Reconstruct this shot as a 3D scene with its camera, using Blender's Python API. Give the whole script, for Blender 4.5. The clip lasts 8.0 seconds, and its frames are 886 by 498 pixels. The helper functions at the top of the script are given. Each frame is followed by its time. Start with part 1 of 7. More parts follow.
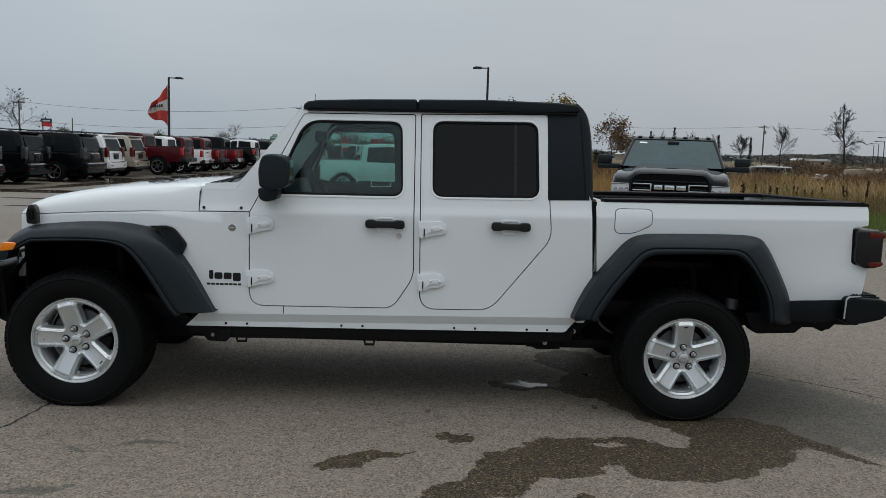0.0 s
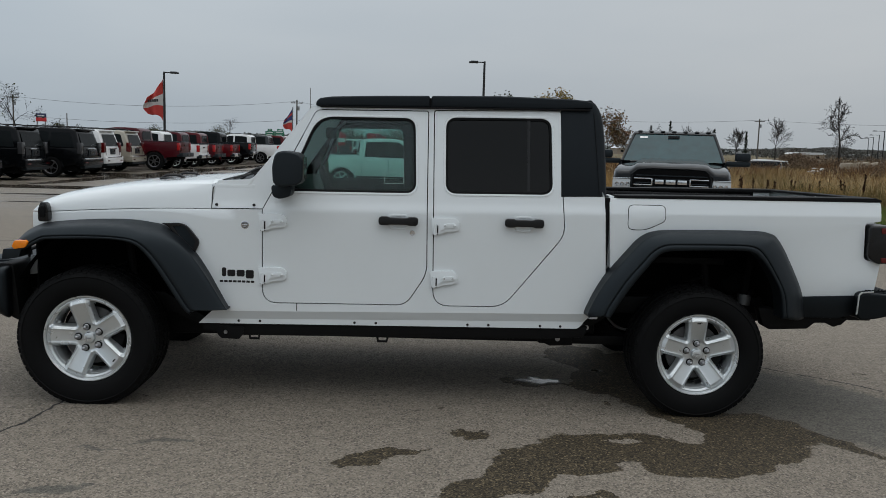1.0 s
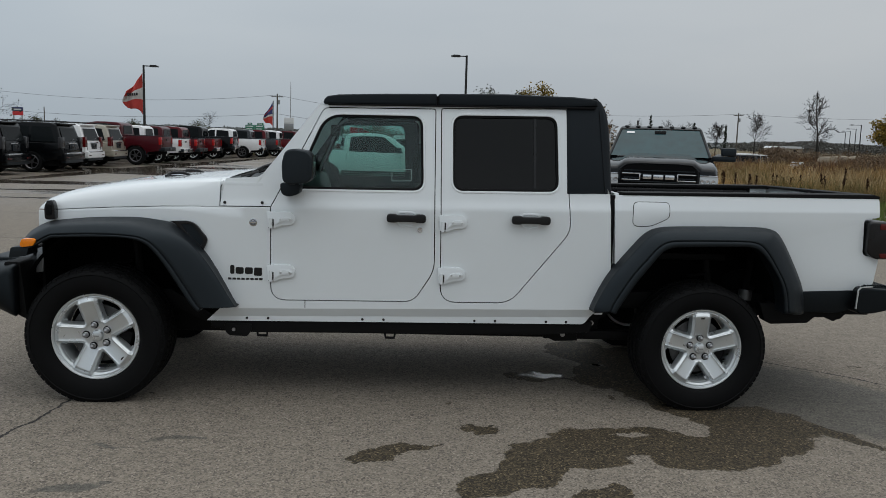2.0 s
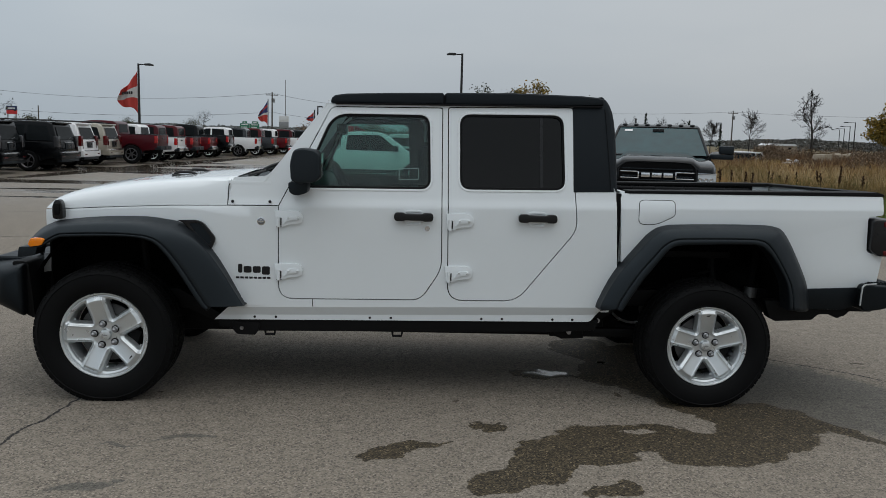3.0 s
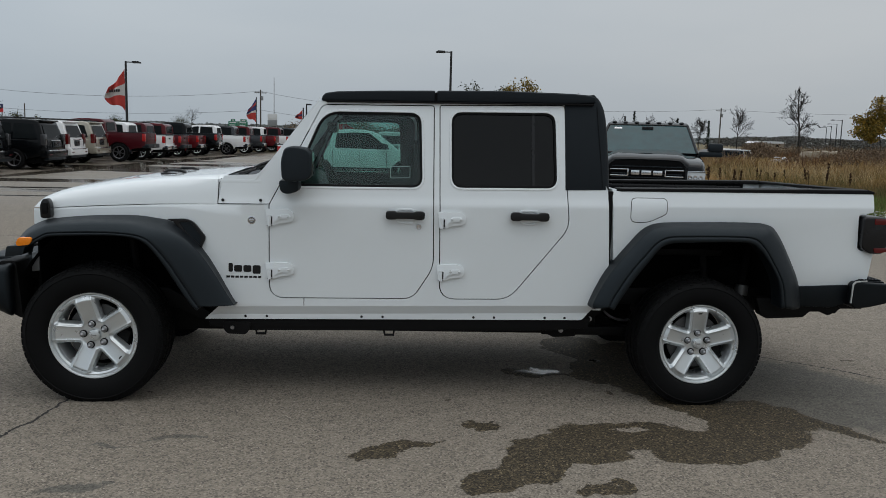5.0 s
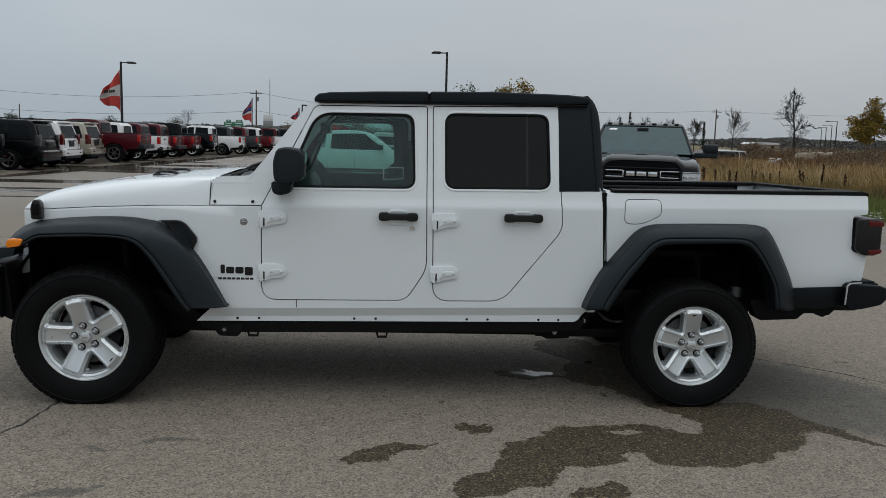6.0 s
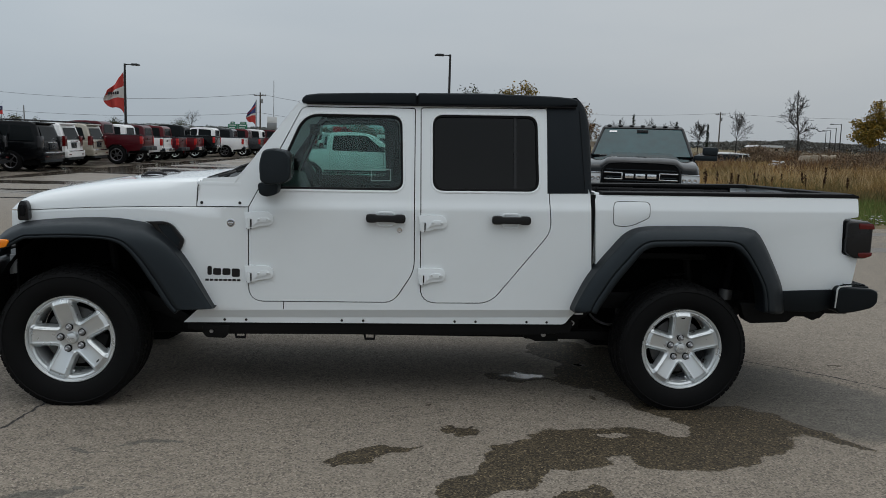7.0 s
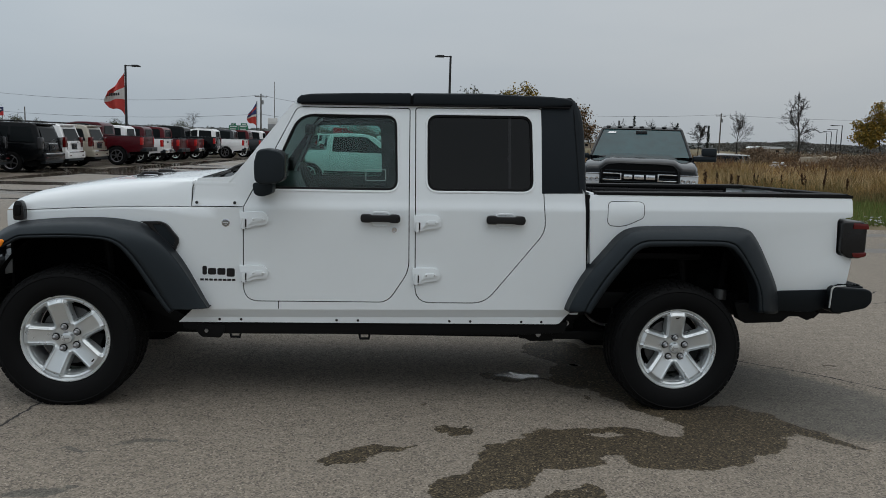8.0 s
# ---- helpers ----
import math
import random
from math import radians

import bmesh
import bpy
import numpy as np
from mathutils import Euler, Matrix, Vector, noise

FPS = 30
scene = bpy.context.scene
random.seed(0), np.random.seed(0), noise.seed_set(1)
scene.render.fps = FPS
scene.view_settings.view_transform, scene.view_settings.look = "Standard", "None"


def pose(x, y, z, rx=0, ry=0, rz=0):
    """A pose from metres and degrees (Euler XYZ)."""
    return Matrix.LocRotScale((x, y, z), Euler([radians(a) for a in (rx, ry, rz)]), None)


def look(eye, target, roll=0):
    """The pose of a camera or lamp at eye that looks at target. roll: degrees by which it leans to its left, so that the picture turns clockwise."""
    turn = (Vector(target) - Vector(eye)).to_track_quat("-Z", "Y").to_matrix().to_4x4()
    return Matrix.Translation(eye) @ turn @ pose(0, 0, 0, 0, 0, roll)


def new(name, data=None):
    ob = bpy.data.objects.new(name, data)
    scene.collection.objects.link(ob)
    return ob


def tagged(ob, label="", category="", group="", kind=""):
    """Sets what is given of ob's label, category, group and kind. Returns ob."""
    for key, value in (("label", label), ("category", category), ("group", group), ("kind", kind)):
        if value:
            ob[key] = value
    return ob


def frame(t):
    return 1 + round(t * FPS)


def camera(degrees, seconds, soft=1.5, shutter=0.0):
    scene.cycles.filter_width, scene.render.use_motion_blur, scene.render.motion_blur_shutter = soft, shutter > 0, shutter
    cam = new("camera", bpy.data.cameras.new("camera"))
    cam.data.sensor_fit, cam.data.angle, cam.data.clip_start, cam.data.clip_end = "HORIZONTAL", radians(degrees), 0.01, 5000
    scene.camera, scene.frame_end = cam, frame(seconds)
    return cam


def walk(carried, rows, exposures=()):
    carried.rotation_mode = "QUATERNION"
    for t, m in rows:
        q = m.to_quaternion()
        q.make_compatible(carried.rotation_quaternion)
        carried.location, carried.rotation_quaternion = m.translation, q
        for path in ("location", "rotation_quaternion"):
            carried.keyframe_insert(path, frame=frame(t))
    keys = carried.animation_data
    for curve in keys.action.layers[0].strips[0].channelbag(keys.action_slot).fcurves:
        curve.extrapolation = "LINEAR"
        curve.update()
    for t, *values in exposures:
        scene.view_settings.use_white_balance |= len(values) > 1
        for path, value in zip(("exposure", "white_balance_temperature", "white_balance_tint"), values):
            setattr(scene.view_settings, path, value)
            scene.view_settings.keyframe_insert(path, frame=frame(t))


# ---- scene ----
cam = camera(55.4, 8.0, soft=0.8)
PATH = [
    (0, (1.979, -5.582, 1.534), (2.018, -3.596, 1.299), 1.8),
    (0.5, (1.948, -5.584, 1.536), (1.99, -3.599, 1.296), 1.7),
    (1, (1.877, -5.573, 1.544), (1.927, -3.589, 1.296), 1.7),
    (1.5, (1.79, -5.587, 1.556), (1.868, -3.605, 1.3), 1.7),
    (3, (1.653, -5.622, 1.564), (1.76, -3.642, 1.299), 1.6),
    (3.5, (1.637, -5.607, 1.558), (1.753, -3.628, 1.291), 1.5),
    (4, (1.628, -5.605, 1.559), (1.75, -3.627, 1.29), 1.6),
    (4.5, (1.635, -5.608, 1.563), (1.762, -3.631, 1.293), 1.6),
    (6, (1.656, -5.581, 1.566), (1.798, -3.604, 1.299), 1.6),
    (6.5, (1.707, -5.578, 1.579), (1.851, -3.601, 1.312), 1.7),
    (7, (1.749, -5.573, 1.565), (1.882, -3.595, 1.303), 1.7),
    (7.5, (1.774, -5.575, 1.563), (1.906, -3.596, 1.302), 1.7),
    (8, (1.784, -5.584, 1.559), (1.915, -3.606, 1.3), 1.7),
]
walk(cam, [(t, look(eye, target, roll)) for t, eye, target, roll in PATH])

# ---- sky and light: an even overcast ----
world = bpy.data.worlds.new("overcast_sky")
scene.world = world
world.use_nodes = True
wn, wl = world.node_tree.nodes, world.node_tree.links
wn.clear()
SUN_EL, SUN_AZ = radians(87), radians(180)
sky = wn.new("ShaderNodeTexSky")
sky.sky_type = "NISHITA"
sky.sun_disc = False
sky.sun_elevation, sky.sun_rotation = SUN_EL, SUN_AZ
sky.air_density, sky.dust_density = 1.0, 3.0
grey = wn.new("ShaderNodeHueSaturation")
grey.inputs["Saturation"].default_value = 0.10
grey.inputs["Value"].default_value = 1.0
wl.new(sky.outputs[0], grey.inputs["Color"])
# the cloud deck: an almost even grey with soft, wide billows
tc = wn.new("ShaderNodeTexCoord")
mp = wn.new("ShaderNodeMapping")
mp.inputs["Scale"].default_value = (1.2, 1.2, 4.5)
cl = wn.new("ShaderNodeTexNoise")
cl.inputs["Scale"].default_value, cl.inputs["Detail"].default_value = 1.6, 4.0
wl.new(tc.outputs["Generated"], mp.inputs[0])
wl.new(mp.outputs[0], cl.inputs["Vector"])
deck = wn.new("ShaderNodeValToRGB")
deck.color_ramp.elements[0].position, deck.color_ramp.elements[1].position = 0.3, 0.72
deck.color_ramp.elements[0].color = (5.05, 5.7, 6.25, 1)
deck.color_ramp.elements[1].color = (5.9, 6.45, 6.85, 1)
wl.new(cl.outputs[0], deck.inputs[0])
mixs = wn.new("ShaderNodeMix")
mixs.data_type = "RGBA"
mixs.inputs[0].default_value = 0.85
wl.new(grey.outputs[0], mixs.inputs[6])
wl.new(deck.outputs[0], mixs.inputs[7])
# an overcast sky is brighter overhead than at the horizon
sepw = wn.new("ShaderNodeSeparateXYZ")
wl.new(tc.outputs["Generated"], sepw.inputs[0])
grad = wn.new("ShaderNodeMapRange")
grad.inputs["From Min"].default_value, grad.inputs["From Max"].default_value = 0.0, 0.9
grad.inputs["To Min"].default_value, grad.inputs["To Max"].default_value = 0.92, 1.6
wl.new(sepw.outputs[2], grad.inputs["Value"])
lift_ = wn.new("ShaderNodeMix")
lift_.data_type, lift_.blend_type = "RGBA", "MULTIPLY"
lift_.inputs[0].default_value = 1.0
wl.new(mixs.outputs[2], lift_.inputs[6])
wl.new(grad.outputs[0], lift_.inputs[7])
# the deck is cooler on one side and warmer towards the field
side = wn.new("ShaderNodeMapRange")
side.inputs["From Min"].default_value, side.inputs["From Max"].default_value = -0.45, 0.45
wl.new(sepw.outputs[0], side.inputs["Value"])
tint = wn.new("ShaderNodeMix")
tint.data_type = "RGBA"
tint.inputs[6].default_value = (0.965, 1.0, 1.035, 1)
tint.inputs[7].default_value = (1.025, 1.0, 0.985, 1)
wl.new(side.outputs[0], tint.inputs[0])
toned = wn.new("ShaderNodeMix")
toned.data_type, toned.blend_type = "RGBA", "MULTIPLY"
toned.inputs[0].default_value = 1.0
wl.new(lift_.outputs[2], toned.inputs[6])
wl.new(tint.outputs[2], toned.inputs[7])
bgn = wn.new("ShaderNodeBackground")
bgn.inputs["Strength"].default_value = 0.0865
wl.new(toned.outputs[2], bgn.inputs["Color"])
wo = wn.new("ShaderNodeOutputWorld")
wl.new(bgn.outputs[0], wo.inputs["Surface"])

sun_data = bpy.data.lights.new("sun", "SUN")
sun_data.energy, sun_data.angle, sun_data.color = 1.05, radians(100), (1.0, 0.97, 0.93)
sun = new("sun", sun_data)
sun.rotation_euler = (radians(90) - SUN_EL, 0, 0)
scene.view_settings.exposure = 0.0

# ---- materials ----
def material(name):
    m = bpy.data.materials.new(name)
    m.use_nodes = True
    nt = m.node_tree
    return m, nt, nt.nodes["Principled BSDF"]


def node(nt, kind, **inputs):
    n = nt.nodes.new(kind)
    for k, v in inputs.items():
        n.inputs[k.replace("_", " ")].default_value = v
    return n


def ramp(nt, source, stops):
    r = nt.nodes.new("ShaderNodeValToRGB")
    el = r.color_ramp.elements
    while len(el) < len(stops):
        el.new(0.5)
    for e, (p, c) in zip(el, stops):
        e.position, e.color = p, (*c, 1)
    nt.links.new(source, r.inputs[0])
    return r.outputs[0]


def noise_at(nt, scale, detail=4.0, rough=0.55, coords="Object"):
    t = nt.nodes.new("ShaderNodeTexCoord")
    n = node(nt, "ShaderNodeTexNoise", Scale=scale, Detail=detail, Roughness=rough)
    nt.links.new(t.outputs[coords], n.inputs["Vector"])
    return n.outputs[0]


def arith(nt, op, a, b=None, c=None, clamp=False):
    n = nt.nodes.new("ShaderNodeMath")
    n.operation, n.use_clamp = op, clamp
    for i, v in enumerate((a, b, c)):
        if v is None:
            continue
        if isinstance(v, (int, float)):
            n.inputs[i].default_value = v
        else:
            nt.links.new(v, n.inputs[i])
    return n.outputs[0]


def blend(nt, fac, a, b):
    n = nt.nodes.new("ShaderNodeMix")
    n.data_type = "RGBA"
    for i, v in ((0, fac), (6, a), (7, b)):
        if isinstance(v, tuple):
            n.inputs[i].default_value = (*v, 1)
        elif isinstance(v, (int, float)):
            n.inputs[i].default_value = v
        else:
            nt.links.new(v, n.inputs[i])
    return n.outputs[2]


def relief(nt, bsdf, height, strength, distance=0.002):
    b = node(nt, "ShaderNodeBump", Strength=strength, Distance=distance)
    nt.links.new(height, b.inputs["Height"])
    nt.links.new(b.outputs[0], bsdf.inputs["Normal"])


def paint(name, colour, rough=0.28, metal=0.0, coat=0.6, dirt=0.06, dirt_colour=(0.2, 0.18, 0.16), spec=0.5):
    m, nt, b = material(name)
    n1 = noise_at(nt, 1.7, 5)
    n2 = noise_at(nt, 45, 3)
    d = arith(nt, "MULTIPLY", ramp(nt, n1, [(0.42, (0, 0, 0)), (0.8, (1, 1, 1))]), dirt)
    col = blend(nt, d, colour, dirt_colour)
    nt.links.new(col, b.inputs["Base Color"])
    nt.links.new(arith(nt, "MULTIPLY_ADD", n2, 0.12, rough - 0.06), b.inputs["Roughness"])
    b.inputs["Metallic"].default_value = metal
    b.inputs["Coat Weight"].default_value = coat
    b.inputs["Specular IOR Level"].default_value = spec
    b.inputs["Coat Roughness"].default_value = 0.06
    # panels are never quite flat
    relief(nt, b, noise_at(nt, 2.6, 3), 0.10, 0.012)
    return m


def plain(name, colour, rough=0.5, metal=0.0, grain=60.0, vary=0.25, bump=0.15, dist=0.001, spec=0.5):
    m, nt, b = material(name)
    n1, n2 = noise_at(nt, grain, 3), noise_at(nt, grain / 22, 4)
    s = arith(nt, "MULTIPLY_ADD", arith(nt, "ADD", n1, n2), 0.5 * vary * 2, 1 - 0.5 * vary * 2)
    mul = nt.nodes.new("ShaderNodeMix")
    mul.data_type, mul.blend_type = "RGBA", "MULTIPLY"
    mul.inputs[0].default_value = 1.0
    mul.inputs[6].default_value = (*colour, 1)
    nt.links.new(s, mul.inputs[7])
    nt.links.new(mul.outputs[2], b.inputs["Base Color"])
    nt.links.new(arith(nt, "MULTIPLY_ADD", n2, 0.2, rough - 0.1), b.inputs["Roughness"])
    b.inputs["Metallic"].default_value = metal
    b.inputs["Specular IOR Level"].default_value = spec
    if bump:
        relief(nt, b, n1, bump, dist)
    return m


def glass(name, tint, gloss_rough=0.02, ior=1.45):
    m = bpy.data.materials.new(name)
    m.use_nodes = True
    nt = m.node_tree
    nt.nodes.clear()
    out = nt.nodes.new("ShaderNodeOutputMaterial")
    tr = node(nt, "ShaderNodeBsdfTransparent", Color=(*tint, 1))
    gl = node(nt, "ShaderNodeBsdfGlossy", Color=(1, 1, 1, 1), Roughness=gloss_rough)
    fr = node(nt, "ShaderNodeFresnel", IOR=ior)
    mx = nt.nodes.new("ShaderNodeMixShader")
    nt.links.new(fr.outputs[0], mx.inputs[0])
    nt.links.new(tr.outputs[0], mx.inputs[1])
    nt.links.new(gl.outputs[0], mx.inputs[2])
    nt.links.new(mx.outputs[0], out.inputs["Surface"])
    return m


def lamp_lens(name, colour, rough=0.12):
    m, nt, b = material(name)
    n = noise_at(nt, 120, 2)
    nt.links.new(blend(nt, arith(nt, "MULTIPLY", n, 0.35), colour, tuple(c * 0.45 for c in colour)), b.inputs["Base Color"])
    b.inputs["Roughness"].default_value = rough
    b.inputs["Coat Weight"].default_value = 0.05
    return m


WHITE = paint("white_paint", (0.73, 0.768, 0.785), 0.24, coat=0.8, dirt=0.05)
WHITE_FAR = paint("white_paint_parked", (0.75, 0.75, 0.75), 0.3, coat=0.5, dirt=0.12)
BLACK_PAINT = paint("black_paint", (0.003, 0.0036, 0.0044), 0.14, coat=0.14, dirt=0.006, spec=0.10)
BLACK_GLOSS = paint("black_gloss_paint", (0.004, 0.0050, 0.0062), 0.07, coat=0.26, dirt=0.003, dirt_colour=(0.14, 0.18, 0.20), spec=0.13)
GREY_PAINT = paint("dark_grey_paint", (0.022, 0.025, 0.029), 0.28, metal=0.3, coat=0.25, dirt=0.03)
MAROON = paint("maroon_paint", (0.060, 0.004, 0.008), 0.3, coat=0.18, dirt=0.015, spec=0.12)
RED_PAINT = paint("red_paint", (0.085, 0.005, 0.008), 0.3, coat=0.2, dirt=0.015, spec=0.12)
BEIGE = paint("pale_gold_paint", (0.34, 0.31, 0.25), 0.3, metal=0.3, coat=0.7, dirt=0.1)
SILVER_PAINT = paint("silver_paint", (0.42, 0.43, 0.44), 0.3, metal=0.5, coat=0.7, dirt=0.1)
def cool_sheen(m):
    """Black plastic with a faintly blue sheen."""
    m.node_tree.nodes["Principled BSDF"].inputs["Specular Tint"].default_value = (0.78, 0.92, 1.0, 1)
    return m


TRIM = cool_sheen(plain("black_grained_plastic", (0.0052, 0.0066, 0.0086), 0.50, grain=420, vary=0.3, bump=0.25, dist=0.0006, spec=0.37))
BUMPER = cool_sheen(plain("satin_black_bumper", (0.0030, 0.0036, 0.0045), 0.42, grain=300, vary=0.3, bump=0.12, dist=0.0006, spec=0.24))
ROOF = cool_sheen(plain("black_textured_hardtop", (0.0058, 0.0068, 0.0088), 0.6, grain=500, vary=0.3, bump=0.3, dist=0.0006, spec=0.26))
GLOSS_BLACK = plain("gloss_black_plastic", (0.006, 0.006, 0.007), 0.28, grain=90, vary=0.2, bump=0.02, spec=0.4)
RUBBER_SEAL = plain("black_rubber_seal", (0.003, 0.003, 0.0035), 0.6, grain=200, vary=0.2, bump=0.1, spec=0.15)
UNDER = plain("dark_underbody_metal", (0.0034, 0.0034, 0.0036), 0.65, grain=40, vary=0.5, bump=0.2, dist=0.003, spec=0.18)
LINER = plain("black_wheel_liner", (0.0038, 0.0039, 0.0042), 0.9, grain=90, vary=0.4, bump=0.3, dist=0.002, spec=0.08)
TYRE = plain("tyre_rubber", (0.0030, 0.0031, 0.0034), 0.72, grain=150, vary=0.35, bump=0.25, dist=0.001, spec=0.14)
HUB_GREY = plain("shaded_alloy", (0.30, 0.31, 0.32), 0.4, metal=0.7, grain=200, vary=0.15, bump=0.05)
ALLOY = plain("silver_alloy", (0.66, 0.69, 0.70), 0.30, metal=0.72, grain=300, vary=0.06, bump=0.0)
BADGE_GREY = plain("dark_grey_badge", (0.07, 0.072, 0.075), 0.4, grain=900, vary=0.5, bump=0.2, dist=0.0004)
# the dark metal colour holds down the bright reflection in the door mirrors
MIRROR = plain("darkened_mirror_glass", (0.20, 0.22, 0.22), 0.03, metal=1.0, grain=10, vary=0.05, bump=0.0)
STEEL = plain("bare_steel", (0.35, 0.35, 0.36), 0.35, metal=1.0, grain=200, vary=0.2, bump=0.05)
BRAKE = plain("brake_steel", (0.10, 0.10, 0.10), 0.5, metal=0.7, grain=150, vary=0.4, bump=0.1)
CHROME = plain("chrome", (0.75, 0.76, 0.78), 0.12, metal=1.0, grain=100, vary=0.06, bump=0.0)
CLOTH = plain("dark_seat_cloth", (0.020, 0.021, 0.023), 0.9, grain=300, vary=0.4, bump=0.3)
DASH = plain("dark_dashboard_plastic", (0.010, 0.0105, 0.0115), 0.65, grain=300, vary=0.3, bump=0.15)
GLASS_FRONT = glass("green_tinted_glass", (0.67, 0.83, 0.80))
# tint darkened to stand for the dark cabin reflected at a grazing view
GLASS_SCREEN = glass("darkened_windscreen_glass", (0.56, 0.64, 0.63))
GLASS_DARK = glass("privacy_glass", (0.03, 0.034, 0.036), ior=1.36)
LENS_SMOKE = lamp_lens("smoked_lamp_lens", (0.045, 0.045, 0.048))
LENS_RED = lamp_lens("red_lamp_lens", (0.10, 0.004, 0.004))
LENS_BRIGHT = lamp_lens("bright_red_lamp_lens", (0.42, 0.012, 0.012))
LENS_AMBER = lamp_lens("amber_lamp_lens", (0.92, 0.25, 0.008))
LENS_CLEAR = lamp_lens("clear_lamp_lens", (0.5, 0.52, 0.54))
GALV = plain("galvanised_grey", (0.25, 0.26, 0.27), 0.5, metal=0.5, grain=30, vary=0.2, bump=0.05)
DARK_POLE = plain("dark_bronze_pole", (0.018, 0.018, 0.019), 0.5, metal=0.3, grain=30, vary=0.2, bump=0.03)
POLE_WOOD = plain("weathered_pole_wood", (0.085, 0.075, 0.064), 0.85, grain=25, vary=0.4, bump=0.3, dist=0.01)
WIRE = plain("dark_cable", (0.10, 0.105, 0.11), 0.6, grain=10, vary=0.1, bump=0)

# ---- building helpers ----
RAKE = 0.0155  # the pickup stands slightly nose-down


def finish(name, bm, mat, smooth=35):
    bmesh.ops.recalc_face_normals(bm, faces=bm.faces)
    me = bpy.data.meshes.new(name)
    bm.to_mesh(me)
    bm.free()
    if smooth:
        me.shade_smooth()
        me.set_sharp_from_angle(angle=radians(smooth))
    for mm in (mat if isinstance(mat, (list, tuple)) else [mat]):
        me.materials.append(mm)
    return me


def part(name, bm, mat, parent=None, label="", smooth=35, at=None):
    """One mesh object out of a bmesh, under a thing or a part."""
    ob = new(name, bm if isinstance(bm, bpy.types.Mesh) else finish(name, bm, mat, smooth))
    if parent is not None:
        ob.parent = parent
    if at is not None:
        ob.matrix_basis = at
    return tagged(ob, label=label) if label else ob


def thing(name, label, category, group="", at=None, kind=""):
    ob = new(name)
    ob.empty_display_size = 0.3
    if at is not None:
        ob.matrix_basis = at
    return tagged(ob, label, category, group, kind)


def box(x0, x1, y0, y1, z0, z1, bev=0.0, seg=2, bm=None):
    own = bmesh.new()
    bmesh.ops.create_cube(own, size=1)
    for v in own.verts:
        v.co = Vector((x0 + (v.co.x + 0.5) * (x1 - x0), y0 + (v.co.y + 0.5) * (y1 - y0), z0 + (v.co.z + 0.5) * (z1 - z0)))
    if bev:
        bmesh.ops.bevel(own, geom=own.edges[:], offset=bev, segments=seg, affect="EDGES", profile=0.6)
    return join(bm, own)


def join(bm, own):
    """Adds own to bm (when there is one) and returns the whole."""
    if bm is None:
        return own
    me = bpy.data.meshes.new("tmp")
    own.to_mesh(me)
    own.free()
    bm.from_mesh(me)
    bpy.data.meshes.remove(me)
    return bm


def turned(bm, m):
    bm.transform(m)
    return bm


def rounded(pts, r, seg=4):
    """A closed outline with its corners rounded; r: one radius, or one for each corner."""
    out, n = [], len(pts)
    for i, p in enumerate(pts):
        rr = r[i] if isinstance(r, (list, tuple)) else r
        p, a, b = Vector(p), Vector(pts[i - 1]), Vector(pts[(i + 1) % n])
        if rr <= 0:
            out.append(tuple(p))
            continue
        u, w = (a - p), (b - p)
        k = min(rr, u.length * 0.48, w.length * 0.48)
        s, e = p + u.normalized() * k, p + w.normalized() * k
        for j in range(seg + 1):
            f = j / seg
            out.append(tuple(s * (1 - f) ** 2 + p * 2 * f * (1 - f) + e * f ** 2))
    return out


def plate(outer, holes=(), y=0.0, thick=0.02, bev=0.0, cuts=(), warp=None):
    """A flat sheet in the x-z plane with holes, its outer face at y, its back at y + thick; cut at heights and bent by warp(co)."""
    bm = bmesh.new()
    edges = []
    for loop in (outer, *holes):
        vs = [bm.verts.new((p[0], y, p[1])) for p in loop]
        edges += [bm.edges.new((vs[i - 1], vs[i])) for i in range(len(vs))]
    bmesh.ops.triangle_fill(bm, use_beauty=True, use_dissolve=False, edges=edges)
    faces = bm.faces[:]
    ret = bmesh.ops.extrude_face_region(bm, geom=faces)
    for g in ret["geom"]:
        if isinstance(g, bmesh.types.BMVert):
            g.co.y += thick
    bmesh.ops.recalc_face_normals(bm, faces=bm.faces)
    if bev:
        rim = [e for e in bm.edges if len(e.link_faces) == 2 and e.calc_face_angle(0) > 1.2 and all(abs(v.co.y - y) < 1e-5 for v in e.verts)]
        bmesh.ops.bevel(bm, geom=rim, offset=bev, segments=2, affect="EDGES", profile=0.6, clamp_overlap=True)
    for z in cuts:
        bmesh.ops.bisect_plane(bm, geom=bm.verts[:] + bm.edges[:] + bm.faces[:], plane_co=(1.17, 0, z), plane_no=Vector((-RAKE, 0, 1)).normalized())
    if warp:
        for v in bm.verts:
            v.co = warp(v.co)
    return bm


def prism(profile, y0, y1, bev=0.0, seg=2, bm=None):
    """An x-z outline drawn out from y0 to y1."""
    own = bmesh.new()
    f = own.faces.new([own.verts.new((p[0], y0, p[1])) for p in profile])
    ret = bmesh.ops.extrude_face_region(own, geom=[f])
    for g in ret["geom"]:
        if isinstance(g, bmesh.types.BMVert):
            g.co.y = y1
    bmesh.ops.recalc_face_normals(own, faces=own.faces)
    if bev:
        es = [e for e in own.edges if len(e.link_faces) == 2 and e.calc_face_angle(0) > 0.5]
        bmesh.ops.bevel(own, geom=es, offset=bev, segments=seg, affect="EDGES", profile=0.6, clamp_overlap=True)
    return join(bm, own)


